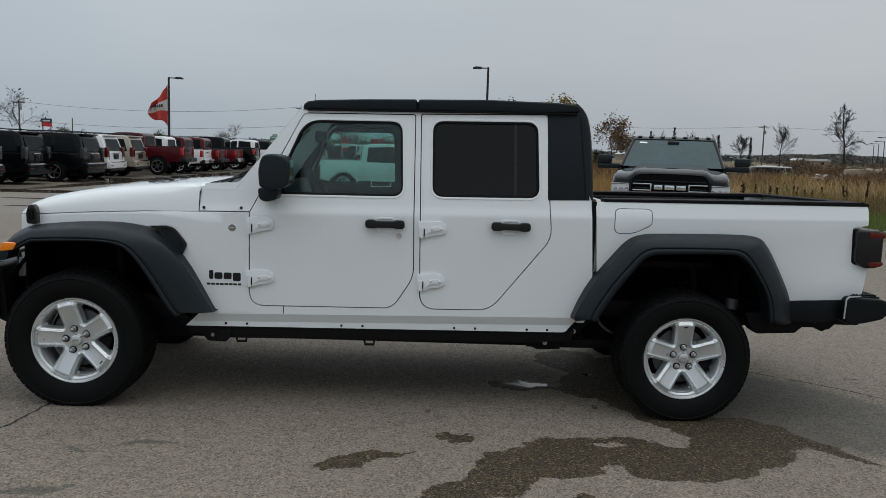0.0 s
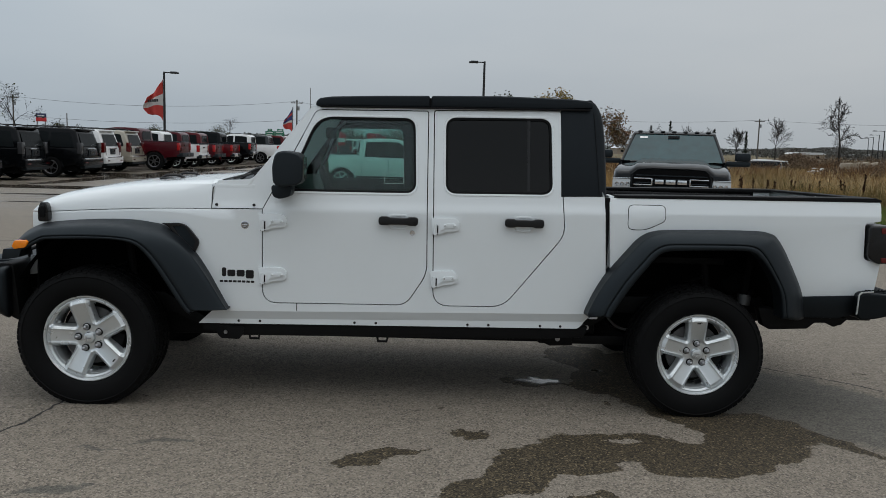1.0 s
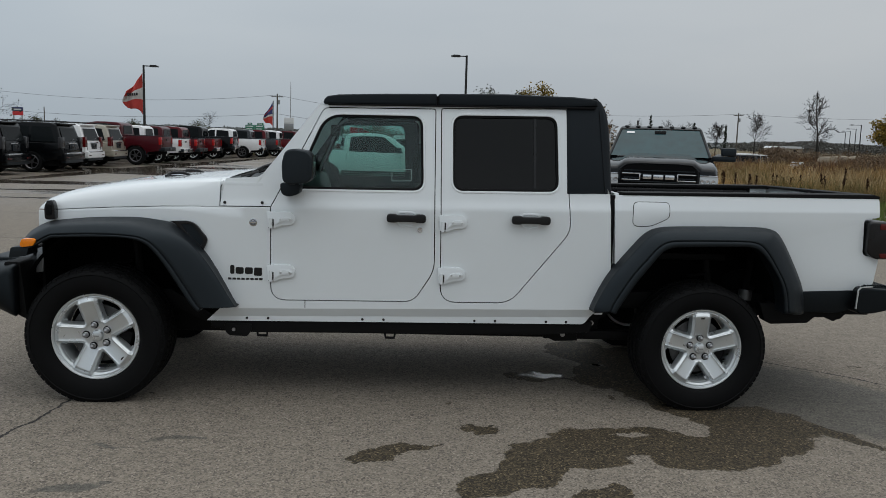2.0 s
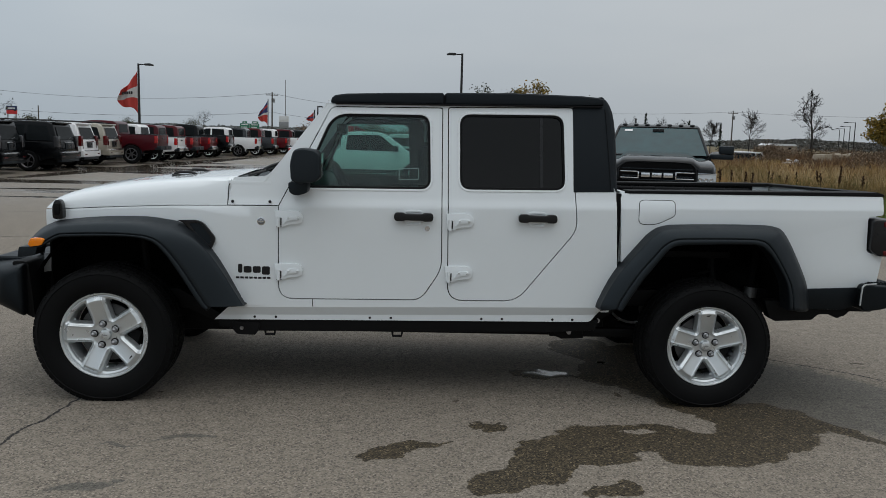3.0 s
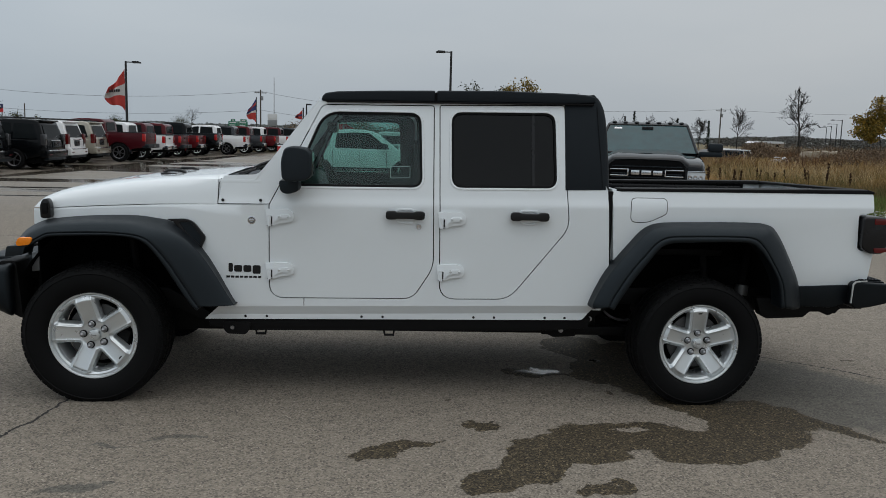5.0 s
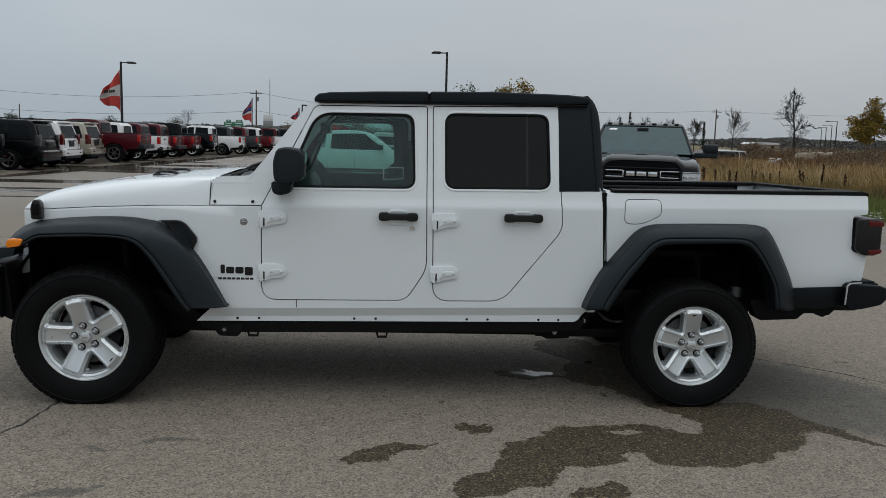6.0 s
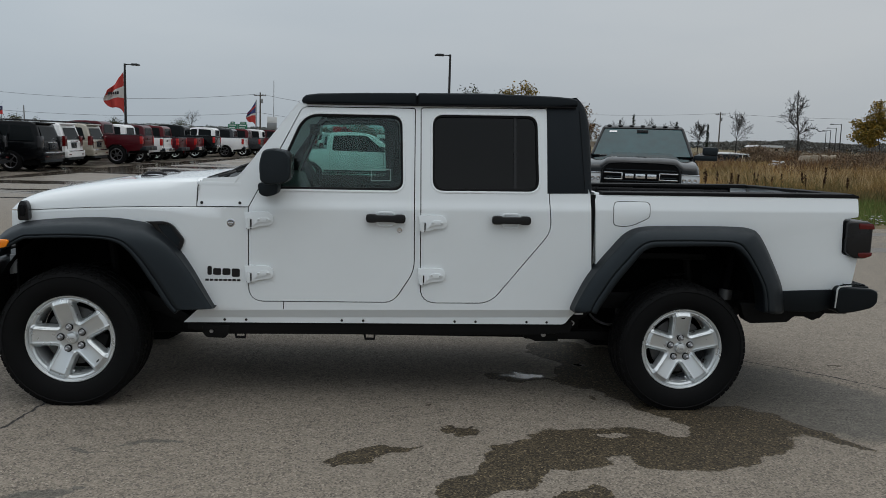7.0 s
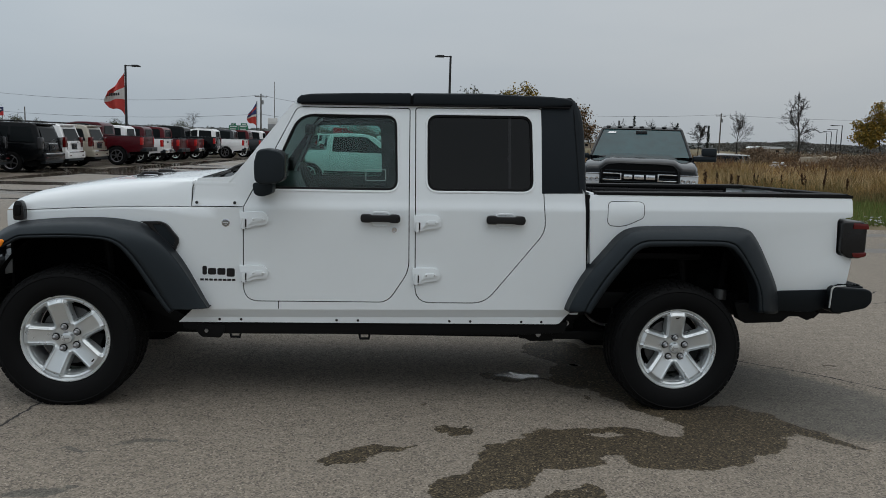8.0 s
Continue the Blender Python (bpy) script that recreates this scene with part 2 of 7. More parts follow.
def loft(sections, closed=False, caps=True, bm=None):
    """Skins rows of points; closed: each row is a ring."""
    own = bmesh.new()
    rows = [[own.verts.new(p) for p in s] for s in sections]
    n = len(rows[0])
    for a, b in zip(rows, rows[1:]):
        for i in range(n if closed else n - 1):
            j = (i + 1) % n
            own.faces.new((a[i], a[j], b[j], b[i]))
    if caps and closed:
        own.faces.new(rows[0])
        own.faces.new(rows[-1][::-1])
    return join(bm, own)


def lathe(profile, seg=48, bm=None, axis="y"):
    """Turns (radius, height) points round the y axis (or z)."""
    own = bmesh.new()
    rows = []
    for r, h in profile:
        if r < 1e-6:
            rows.append([own.verts.new((0, h, 0))])
        else:
            rows.append([own.verts.new((r * math.cos(2 * math.pi * i / seg), h, r * math.sin(2 * math.pi * i / seg))) for i in range(seg)])
    for a, b in zip(rows, rows[1:]):
        for i in range(seg):
            j = (i + 1) % seg
            if len(a) == 1 and len(b) == 1:
                continue
            if len(a) == 1:
                own.faces.new((a[0], b[j], b[i]))
            elif len(b) == 1:
                own.faces.new((a[i], a[j], b[0]))
            else:
                own.faces.new((a[i], a[j], b[j], b[i]))
    if axis == "z":
        own.transform(Matrix.Rotation(radians(90), 4, "X"))
    return join(bm, own)


def rod(a, b, r, r2=None, seg=10, bm=None):
    """A round bar from a to b, tapering to r2."""
    own = bmesh.new()
    a, b = Vector(a), Vector(b)
    q = (b - a).to_track_quat("Z", "Y").to_matrix().to_4x4()
    bmesh.ops.create_cone(own, cap_ends=True, segments=seg, radius1=r, radius2=r if r2 is None else r2, depth=(b - a).length)
    own.transform(Matrix.Translation((a + b) / 2) @ q)
    return join(bm, own)


def tube(points, r, seg=8, bm=None):
    """A round tube along a line of points."""
    pts = [Vector(p) for p in points]
    rows = []
    for i, p in enumerate(pts):
        d = (pts[min(i + 1, len(pts) - 1)] - pts[max(i - 1, 0)]).normalized()
        s = d.cross(Vector((0.13, 0.31, 0.94))).normalized()
        u = s.cross(d)
        rows.append([p + (s * math.cos(2 * math.pi * k / seg) + u * math.sin(2 * math.pi * k / seg)) * r for k in range(seg)])
    return loft(rows, closed=True, bm=bm)


def mirrored(bm):
    """Turns a near-side piece into its far-side twin."""
    bm.transform(Matrix.Diagonal((1, -1, 1, 1)))
    bmesh.ops.reverse_faces(bm, faces=bm.faces)
    return bm


def lerp_table(table, x):
    for (x0, v0), (x1, v1) in zip(table, table[1:]):
        if x <= x1:
            f = max(0.0, min(1.0, (x - x0) / (x1 - x0)))
            return v0 + (v1 - v0) * f
    return table[-1][1]

# ---- ground: one sheet, asphalt lot in front, rough grass field beyond it ----
def ground_z(x, y):
    """The lot is level round the pickup and falls gently towards the field."""
    f = max(0.0, min(1.0, (x * 0.55 + y - 6.0) / 8.0)) * max(0.0, min(1.0, (x - 2.0) / 5.0))
    g = max(0.0, min(1.0, (y - 6.0) / 18.0)) * max(0.0, min(1.0, (x + 8.0) / 5.0))
    k = max(0.0, min(1.0, (y - 6.0) / 18.0))
    return 0.02 + min(-0.15 * f * f * (3 - 2 * f), -0.29 * g * g * (3 - 2 * g), -0.19 * k * k * (3 - 2 * k))


def asphalt_material():
    m, nt, b = material("worn_asphalt")
    L = nt.links
    tcn = nt.nodes.new("ShaderNodeTexCoord")
    sep = nt.nodes.new("ShaderNodeSeparateXYZ")
    # ragged edges: the place is shaken by noise before the stains are laid out
    shake = node(nt, "ShaderNodeTexNoise", Scale=3.4, Detail=6.0, Roughness=0.58)
    L.new(tcn.outputs["Object"], shake.inputs["Vector"])
    sub = nt.nodes.new("ShaderNodeVectorMath")
    sub.operation = "SUBTRACT"
    L.new(shake.outputs["Color"], sub.inputs[0])
    sub.inputs[1].default_value = (0.5, 0.5, 0.5)
    mad = nt.nodes.new("ShaderNodeVectorMath")
    mad.operation = "MULTIPLY_ADD"
    L.new(sub.outputs[0], mad.inputs[0])
    mad.inputs[1].default_value = (0.42, 0.42, 0.0)
    L.new(tcn.outputs["Object"], mad.inputs[2])
    L.new(mad.outputs[0], sep.inputs[0])
    px, py = sep.outputs[0], sep.outputs[1]

    def blob(cx, cy, rx, ry, deg=0.0):
        c, s = math.cos(radians(deg)), math.sin(radians(deg))
        dx, dy = arith(nt, "SUBTRACT", px, cx), arith(nt, "SUBTRACT", py, cy)
        u = arith(nt, "ADD", arith(nt, "MULTIPLY", dx, c / rx), arith(nt, "MULTIPLY", dy, s / rx))
        v = arith(nt, "ADD", arith(nt, "MULTIPLY", dx, -s / ry), arith(nt, "MULTIPLY", dy, c / ry))
        q = arith(nt, "ADD", arith(nt, "MULTIPLY", u, u), arith(nt, "MULTIPLY", v, v))
        return arith(nt, "SUBTRACT", 1.0, q)

    def union(blobs):
        out = None
        for bl in blobs:
            k = blob(*bl)
            out = k if out is None else arith(nt, "MAXIMUM", out, k)
        return out

    def edge(v, lo, hi):
        n = nt.nodes.new("ShaderNodeMapRange")
        n.inputs["From Min"].default_value, n.inputs["From Max"].default_value = lo, hi
        L.new(v, n.inputs["Value"])
        return n.outputs[0]

    field = arith(nt, "MINIMUM", union(DAMP), arith(nt, "MULTIPLY", union(DRY), -1.0))
    damp = edge(field, -0.02, 0.07)
    film = arith(nt, "MULTIPLY", edge(union(FILM), -0.01, 0.30), 0.92)
    faint = arith(nt, "MULTIPLY", edge(union(FAINT), -0.1, 0.45), 0.95)
    film = arith(nt, "MAXIMUM", film, faint)
    pool = arith(nt, "POWER", edge(union(POOLS), 0.0, 1.0), 1.4)
    far_wet_and_shade = edge(union(FAR_WET_AND_SHADE), -0.1, 0.5)
    damp = arith(nt, "MAXIMUM", damp, pool)
    # rain still stands in long shallow streaks over the far lot
    stretch = nt.nodes.new("ShaderNodeMapping")
    stretch.inputs["Scale"].default_value = (0.10, 0.42, 1.0)
    L.new(tcn.outputs["Object"], stretch.inputs[0])
    streak = node(nt, "ShaderNodeTexNoise", Scale=1.0, Detail=5.0, Roughness=0.58)
    L.new(stretch.outputs[0], streak.inputs["Vector"])
    standing = arith(nt, "MULTIPLY", edge(streak.outputs[0], 0.50, 0.64), arith(nt, "MULTIPLY", edge(py, 9.0, 16.0), arith(nt, "SUBTRACT", 1.0, edge(px, 6.0, 9.0))))
    far_wet_and_shade = arith(nt, "MAXIMUM", far_wet_and_shade, standing)
    sheen = arith(nt, "MULTIPLY", edge(py, 7.0, 15.0), arith(nt, "SUBTRACT", 1.0, edge(px, 6.0, 9.0)))
    # cracks: thin ragged lines
    def line(x0, y0, x1, y1, w):
        d = Vector((x1 - x0, y1 - y0))
        ln = d.length
        d /= ln
        dx, dy = arith(nt, "SUBTRACT", px2, x0), arith(nt, "SUBTRACT", py2, y0)
        u = arith(nt, "ADD", arith(nt, "MULTIPLY", dx, d.x), arith(nt, "MULTIPLY", dy, d.y))
        v = arith(nt, "ADD", arith(nt, "MULTIPLY", dx, -d.y), arith(nt, "MULTIPLY", dy, d.x))
        uc = arith(nt, "MINIMUM", arith(nt, "MAXIMUM", u, 0.0), ln)
        e = arith(nt, "SUBTRACT", u, uc)
        r = arith(nt, "SQRT", arith(nt, "ADD", arith(nt, "MULTIPLY", e, e), arith(nt, "MULTIPLY", v, v)))
        return arith(nt, "SUBTRACT", 1.0, arith(nt, "DIVIDE", r, w), clamp=True)
    mad2 = nt.nodes.new("ShaderNodeVectorMath")
    mad2.operation = "MULTIPLY_ADD"
    jag = node(nt, "ShaderNodeTexNoise", Scale=16.0, Detail=5.0, Roughness=0.7)
    L.new(tcn.outputs["Object"], jag.inputs["Vector"])
    jag0 = nt.nodes.new("ShaderNodeVectorMath")
    jag0.operation = "SUBTRACT"
    L.new(jag.outputs["Color"], jag0.inputs[0])
    jag0.inputs[1].default_value = (0.5, 0.5, 0.5)
    L.new(jag0.outputs[0], mad2.inputs[0])
    mad2.inputs[1].default_value = (0.07, 0.07, 0.0)
    L.new(tcn.outputs["Object"], mad2.inputs[2])
    sep2 = nt.nodes.new("ShaderNodeSeparateXYZ")
    L.new(mad2.outputs[0], sep2.inputs[0])
    px2, py2 = sep2.outputs[0], sep2.outputs[1]
    crack = None
    for c in CRACKS:
        k = line(*c)
        crack = k if crack is None else arith(nt, "MAXIMUM", crack, k)
    crack = edge(arith(nt, "MULTIPLY", crack, arith(nt, "MULTIPLY_ADD", jag.outputs[0], 1.4, 0.4)), 0.22, 0.48)
    # stone chips, wear patches
    vor = node(nt, "ShaderNodeTexVoronoi", Scale=112.0)
    L.new(tcn.outputs["Object"], vor.inputs["Vector"])
    fine = noise_at(nt, 160, 2, 0.7)
    mid = noise_at(nt, 9, 5, 0.6)
    wide = noise_at(nt, 0.7, 4, 0.55)
    chip = ramp(nt, vor.outputs["Color"], [(0.12, (0.076, 0.061, 0.045)), (0.5, (0.256, 0.219, 0.172)), (0.8, (0.352, 0.302, 0.240)), (0.97, (0.56, 0.49, 0.40))])
    base = blend(nt, arith(nt, "MULTIPLY", fine, 0.55), chip, (0.115, 0.104, 0.090))
    base = blend(nt, arith(nt, "MULTIPLY", ramp(nt, mid, [(0.4, (0, 0, 0)), (0.75, (1, 1, 1))]), 0.30), base, (0.372, 0.325, 0.272))
    base = blend(nt, arith(nt, "MULTIPLY", ramp(nt, wide, [(0.35, (0, 0, 0)), (0.7, (1, 1, 1))]), 0.22), base, (0.176, 0.152, 0.126))
    pit = node(nt, "ShaderNodeTexVoronoi", Scale=66.0)
    L.new(tcn.outputs["Object"], pit.inputs["Vector"])
    sepp = nt.nodes.new("ShaderNodeSeparateXYZ")
    L.new(pit.outputs["Color"], sepp.inputs[0])
    holes = arith(nt, "MULTIPLY", arith(nt, "GREATER_THAN", sepp.outputs[0], 0.80), arith(nt, "LESS_THAN", pit.outputs["Distance"], 0.42))
    base = blend(nt, arith(nt, "MULTIPLY", holes, 0.55), base, (0.045, 0.038, 0.032))
    wetcol = nt.nodes.new("ShaderNodeMix")
    wetcol.data_type, wetcol.blend_type = "RGBA", "MULTIPLY"
    L.new(damp, wetcol.inputs[0])
    L.new(base, wetcol.inputs[6])
    wetcol.inputs[7].default_value = (0.215, 0.176, 0.124, 1)
    # damp stone shows its chips more strongly, golden brown on black
    glint = ramp(nt, vor.outputs["Color"], [(0.15, (0.012, 0.0095, 0.0058)), (0.55, (0.060, 0.047, 0.027)), (0.80, (0.125, 0.098, 0.058)), (0.97, (0.36, 0.29, 0.18))])
    soaked = blend(nt, arith(nt, "MULTIPLY", damp, 0.75), wetcol.outputs[2], glint)
    filmed = nt.nodes.new("ShaderNodeMix")
    filmed.data_type, filmed.blend_type = "RGBA", "MULTIPLY"
    L.new(arith(nt, "MULTIPLY", film, arith(nt, "SUBTRACT", 1.0, damp)), filmed.inputs[0])
    L.new(soaked, filmed.inputs[6])
    filmed.inputs[7].default_value = (0.46, 0.49, 0.50, 1)
    far = nt.nodes.new("ShaderNodeMix")
    far.data_type, far.blend_type = "RGBA", "MULTIPLY"
    L.new(far_wet_and_shade, far.inputs[0])
    L.new(filmed.outputs[2], far.inputs[6])
    far.inputs[7].default_value = (0.46, 0.45, 0.44, 1)
    col = blend(nt, arith(nt, "MULTIPLY", crack, 0.97), far.outputs[2], (0.010, 0.009, 0.008))
    tone = nt.nodes.new("ShaderNodeMix")
    tone.data_type, tone.blend_type = "RGBA", "MULTIPLY"
    tone.inputs[0].default_value = 1.0
    L.new(col, tone.inputs[6])
    tone.inputs[7].default_value = (0.81, 0.80, 0.79, 1)
    L.new(tone.outputs[2], b.inputs["Base Color"])
    L.new(arith(nt, "MULTIPLY_ADD", arith(nt, "SUBTRACT", damp, pool), -0.20, 0.5), b.inputs["Specular IOR Level"])
    rough = arith(nt, "MULTIPLY_ADD", arith(nt, "MAXIMUM", damp, film), -0.14, 0.90)
    rough = arith(nt, "MULTIPLY_ADD", arith(nt, "MULTIPLY", pool, arith(nt, "MULTIPLY_ADD", mid, -0.3, 1.15)), -0.74, rough)
    rough = arith(nt, "MULTIPLY_ADD", sheen, -0.36, rough)
    rough = arith(nt, "MAXIMUM", arith(nt, "MULTIPLY_ADD", far_wet_and_shade, -0.45, rough), 0.10)
    L.new(rough, b.inputs["Roughness"])
    h = arith(nt, "ADD", arith(nt, "MULTIPLY", vor.outputs["Distance"], 1.0), arith(nt, "MULTIPLY", fine, 0.6))
    h = arith(nt, "SUBTRACT", h, arith(nt, "MULTIPLY", crack, 3.0))
    bumps = node(nt, "ShaderNodeBump", Strength=0.55, Distance=0.004)
    L.new(h, bumps.inputs["Height"])
    flat = arith(nt, "SUBTRACT", 0.55, arith(nt, "MULTIPLY", arith(nt, "MAXIMUM", pool, arith(nt, "MULTIPLY", far_wet_and_shade, 0.96)), 0.54))
    L.new(flat, bumps.inputs["Strength"])
    L.new(bumps.outputs[0], b.inputs["Normal"])
    return m


# damp patches left by the washed pickup (x, y, half-length, half-width, turn)
DAMP = [
    (2.15, -2.03, 0.20, 0.10, 25), (2.35, -1.83, 0.30, 0.17, 30), (2.55, -1.59, 0.33, 0.24, 20), (2.77, -1.41, 0.29, 0.23, 10),
    (2.98, -1.40, 0.30, 0.16, 0), (3.08, -1.30, 0.20, 0.13, 0), (3.30, -1.56, 0.36, 0.27, 8), (3.62, -1.36, 0.34, 0.24, 15), (3.72, -1.08, 0.36, 0.28, 0),
    (3.50, -0.88, 0.30, 0.15, -10), (3.47, -0.35, 0.40, 0.50, 0), (3.10, 0.40, 0.26, 0.42, 20), (3.06, -0.16, 0.20, 0.36, -15), (3.35, 0.20, 0.40, 0.40, 0), (4.12, -1.27, 0.32, 0.055, -58),
    (1.60, -1.66, 0.15, 0.062, 38), (1.70, -1.575, 0.13, 0.045, 33), (1.82, -1.525, 0.12, 0.018, 30), (2.16, -1.22, 0.10, 0.055, 5), (2.62, -2.06, 0.14, 0.06, 20),
    (2.85, -0.30, 0.09, 0.045, -20), (2.60, -0.23, 0.19, 0.10, 0), (0.295, -0.72, 0.035, 0.010, 10), (1.62, -0.62, 0.030, 0.010, 5), (1.86, -0.92, 0.018, 0.008, 0), (2.02, -0.88, 0.024, 0.009, 10), (3.02, -0.66, 0.030, 0.012, 0), (5.0, 0.15, 0.05, 0.02, 0),
]
# dry tongues and islands left inside the damp patch
DRY = [(3.10, -1.02, 0.42, 0.15, -36), (2.96, -1.295, 0.05, 0.03, 0), (3.36, -1.25, 0.12, 0.06, -20)]
# a drying film between the wheel and the crack
FILM = [(4.10, -0.50, 1.15, 0.68, -46)]
FAINT = [(0.60, -1.475, 0.13, 0.035, 5), (0.30, -2.1, 0.18, 0.05, 15), (0.45, -2.02, 0.06, 0.03, 0), (0.30, -1.60, 0.16, 0.02, 6)]
POOLS = [(2.66, -0.19, 0.15, 0.10, 5), (2.74, -0.19, 0.08, 0.08, 5), (3.06, 0.10, 0.05, 0.035, 0)]
# far wet streaks; the long strip by the parked row also paints its shadow
FAR_WET_AND_SHADE = [(10.4, 8.3, 0.9, 0.35, 12), (11.6, 9.2, 1.0, 0.4, 10), (-9.4, 37.0, 18.0, 0.9, 84), (-1.2, 24.5, 3.0, 0.35, 2), (-9.0, 21.0, 9.0, 1.1, 5), (-6.0, 17.5, 4.0, 0.5, 8), (-4.0, 28.0, 8.0, 1.2, 0), (-6.5, 14.0, 1.6, 0.25, 4), (-9.5, 30.0, 6.0, 1.5, 0),
           (-2.0, 35.0, 9.0, 2.0, 3), (11.2, 10.8, 1.6, 0.30, 10), (13.5, 9.8, 2.2, 0.25, 5), (9.8, 8.2, 1.0, 0.2, 0), (-3.6, 10.5, 0.7, 0.12, 0)]
CRACKS = [(-0.262, -1.65, -0.245, -1.35, 0.013), (-0.245, -1.35, -0.187, -1.20, 0.013), (-0.187, -1.20, -0.178, -1.06, 0.013), (-0.178, -1.06, -0.140, -0.78, 0.013), (4.30, 0.28, 4.64, 0.0, 0.010), (4.64, 0.0, 4.79, -0.12, 0.010), (4.79, -0.12, 5.2, -0.62, 0.010), (6.30, 2.42, 6.80, 2.90, 0.014), (6.80, 2.90, 7.25, 3.40, 0.014), (6.75, 2.60, 7.6, 3.0, 0.012),
          (-9.0, 9.5, -2.0, 10.5, 0.02), (-4.5, 6.2, -2.5, 6.4, 0.02)]
ASPHALT = asphalt_material()


def soil_material():
    m, nt, b = material("matted_dry_grass_soil")
    n1, n2, n3 = noise_at(nt, 0.35, 4), noise_at(nt, 3.0, 5), noise_at(nt, 40, 3)
    c = ramp(nt, n2, [(0.3, (0.075, 0.055, 0.03)), (0.55, (0.15, 0.11, 0.055)), (0.8, (0.07, 0.085, 0.03))])
    c = blend(nt, arith(nt, "MULTIPLY", ramp(nt, n1, [(0.45, (0, 0, 0)), (0.6, (1, 1, 1))]), 0.5), c, (0.06, 0.075, 0.028))
    nt.links.new(c, b.inputs["Base Color"])
    b.inputs["Roughness"].default_value = 0.95
    relief(nt, b, n3, 0.6, 0.03)
    return m


SOIL = soil_material()


def field_edge(x):
    """Where the lot ends and the field begins (y at x)."""
    return 12.5 if x > 9.0 else (70.0 if x < 6.0 else 12.5 + (9.0 - x) * 19.0)


def build_ground():
    bm = bmesh.new()
    xs = sorted(set([-3000, -900, -300, -120, -60, -30] + [i * 1.0 for i in range(-16, 30)] + [36, 48, 80, 160, 400, 1000, 3000]))
    ys = sorted(set([-3000, -600, -120, -30, -12] + [i * 1.0 for i in range(-8, 26)] + [30, 36, 44, 60, 90, 150, 300, 700, 1500, 3500]))
    grid = [[bm.verts.new((x, y, ground_z(x, y))) for x in xs] for y in ys]
    for j in range(len(ys) - 1):
        for i in range(len(xs) - 1):
            f = bm.faces.new((grid[j][i], grid[j][i + 1], grid[j + 1][i + 1], grid[j + 1][i]))
            cx, cy = (xs[i] + xs[i + 1]) / 2, (ys[j] + ys[j + 1]) / 2
            lot = -60 < cx < 60 and -60 < cy < 90 and cy < field_edge(cx)
            f.material_index = 0 if lot else 1
    me = finish("ground", bm, [ASPHALT, SOIL], smooth=60)
    return tagged(new("ground", me), "worn grey asphalt car park running out into dry grassland", "ground", kind="structure")


build_ground()

# ---- the white four-door pickup (nose towards -x, near side at -y) ----
def lean(co, side=-1):
    """The cab's sides lean in above the belt line and tuck in along the sill."""
    z = co.z - (co.x - 1.17) * RAKE
    # the crease: the lean grows from none to steep and eases again, over a few centimetres
    a, b, c = (max(0.0, min(1.0, (z - k) / 0.03)) for k in (1.130, 1.160, 1.175))
    d = 0.0045 * a * a + max(0.0, z - 1.160) * 0.30 - 0.00225 * c * c - max(0.0, z - 1.205) * 0.15
    if z < 0.562:
        d += (0.562 - max(z, 0.512)) * 0.50
    return Vector((co.x, co.y + d, co.z))


CUTS = (0.512, 0.562, 0.80, 1.10, 1.120, 1.130, 1.1375, 1.145, 1.1525, 1.160, 1.175, 1.185, 1.195, 1.205, 1.22, 1.45)
SIDE = -0.79
DOOR_F = rounded([(0.972, 1.145), (0.974, 0.612), (1.79, 0.618), (1.906, 0.80), (1.899, 1.150), (1.893, 1.722), (1.262, 1.712)],
                 [0.0, 0.085, 0.055, 0.06, 0, 0.012, 0.03], 6)
DOOR_R = rounded([(1.931, 1.726), (1.950, 0.618), (2.352, 0.622), (2.690, 1.045), (2.676, 1.20), (2.650, 1.745)],
                 [0.012, 0.09, 0.075, 0.06, 0.05, 0.015], 6)
WIN_F = rounded([(1.090, 1.255), (1.270, 1.672), (1.818, 1.678), (1.832, 1.262)], [0.05, 0.09, 0.06, 0.06], 6)
WIN_R = rounded([(2.000, 1.688), (2.008, 1.266), (2.612, 1.275), (2.594, 1.698)], [0.06, 0.06, 0.06, 0.06], 6)


def grow(loop, d):
    """Pushes a closed outline outwards by d."""
    n, out = len(loop), []
    area = sum(loop[i - 1][0] * loop[i][1] - loop[i][0] * loop[i - 1][1] for i in range(n))
    s = -1 if area > 0 else 1
    for i in range(n):
        a, p, b = Vector(loop[i - 1]), Vector(loop[i]), Vector(loop[(i + 1) % n])
        t = b - a
        if t.length < 1e-9:
            out.append(tuple(p))
            continue
        t.normalize()
        out.append((p.x - t.y * d * s, p.y + t.x * d * s))
    return out


CAB_SIDE = rounded([(0.683, 1.150), (0.688, 0.56), (0.60, 0.476), (2.80, 0.495), (2.880, 0.600), (2.945, 0.70), (2.915, 1.268),
                    (2.668, 1.262), (2.655, 1.752), (1.242, 1.730), (0.905, 1.312), (0.712, 1.300)],
                   [0.0, 0.0, 0.004, 0.02, 0.02, 0.02, 0.0, 0.0, 0.0, 0.01, 0.03, 0.01], 3)
BED_SIDE = rounded([(2.940, 1.262), (2.962, 0.85), (3.00, 0.84), (3.14, 1.01), (3.23, 1.062), (3.80, 1.066), (3.90, 1.01), (4.06, 0.719), (4.505, 0.742), (4.530, 0.93),
                    (4.430, 0.95), (4.422, 1.158), (4.512, 1.172), (4.512, 1.282), (4.47, 1.292)],
                   [0.01, 0, 0, 0.03, 0.05, 0.05, 0.05, 0, 0.04, 0.01, 0.02, 0.02, 0.01, 0.03, 0.02], 4)
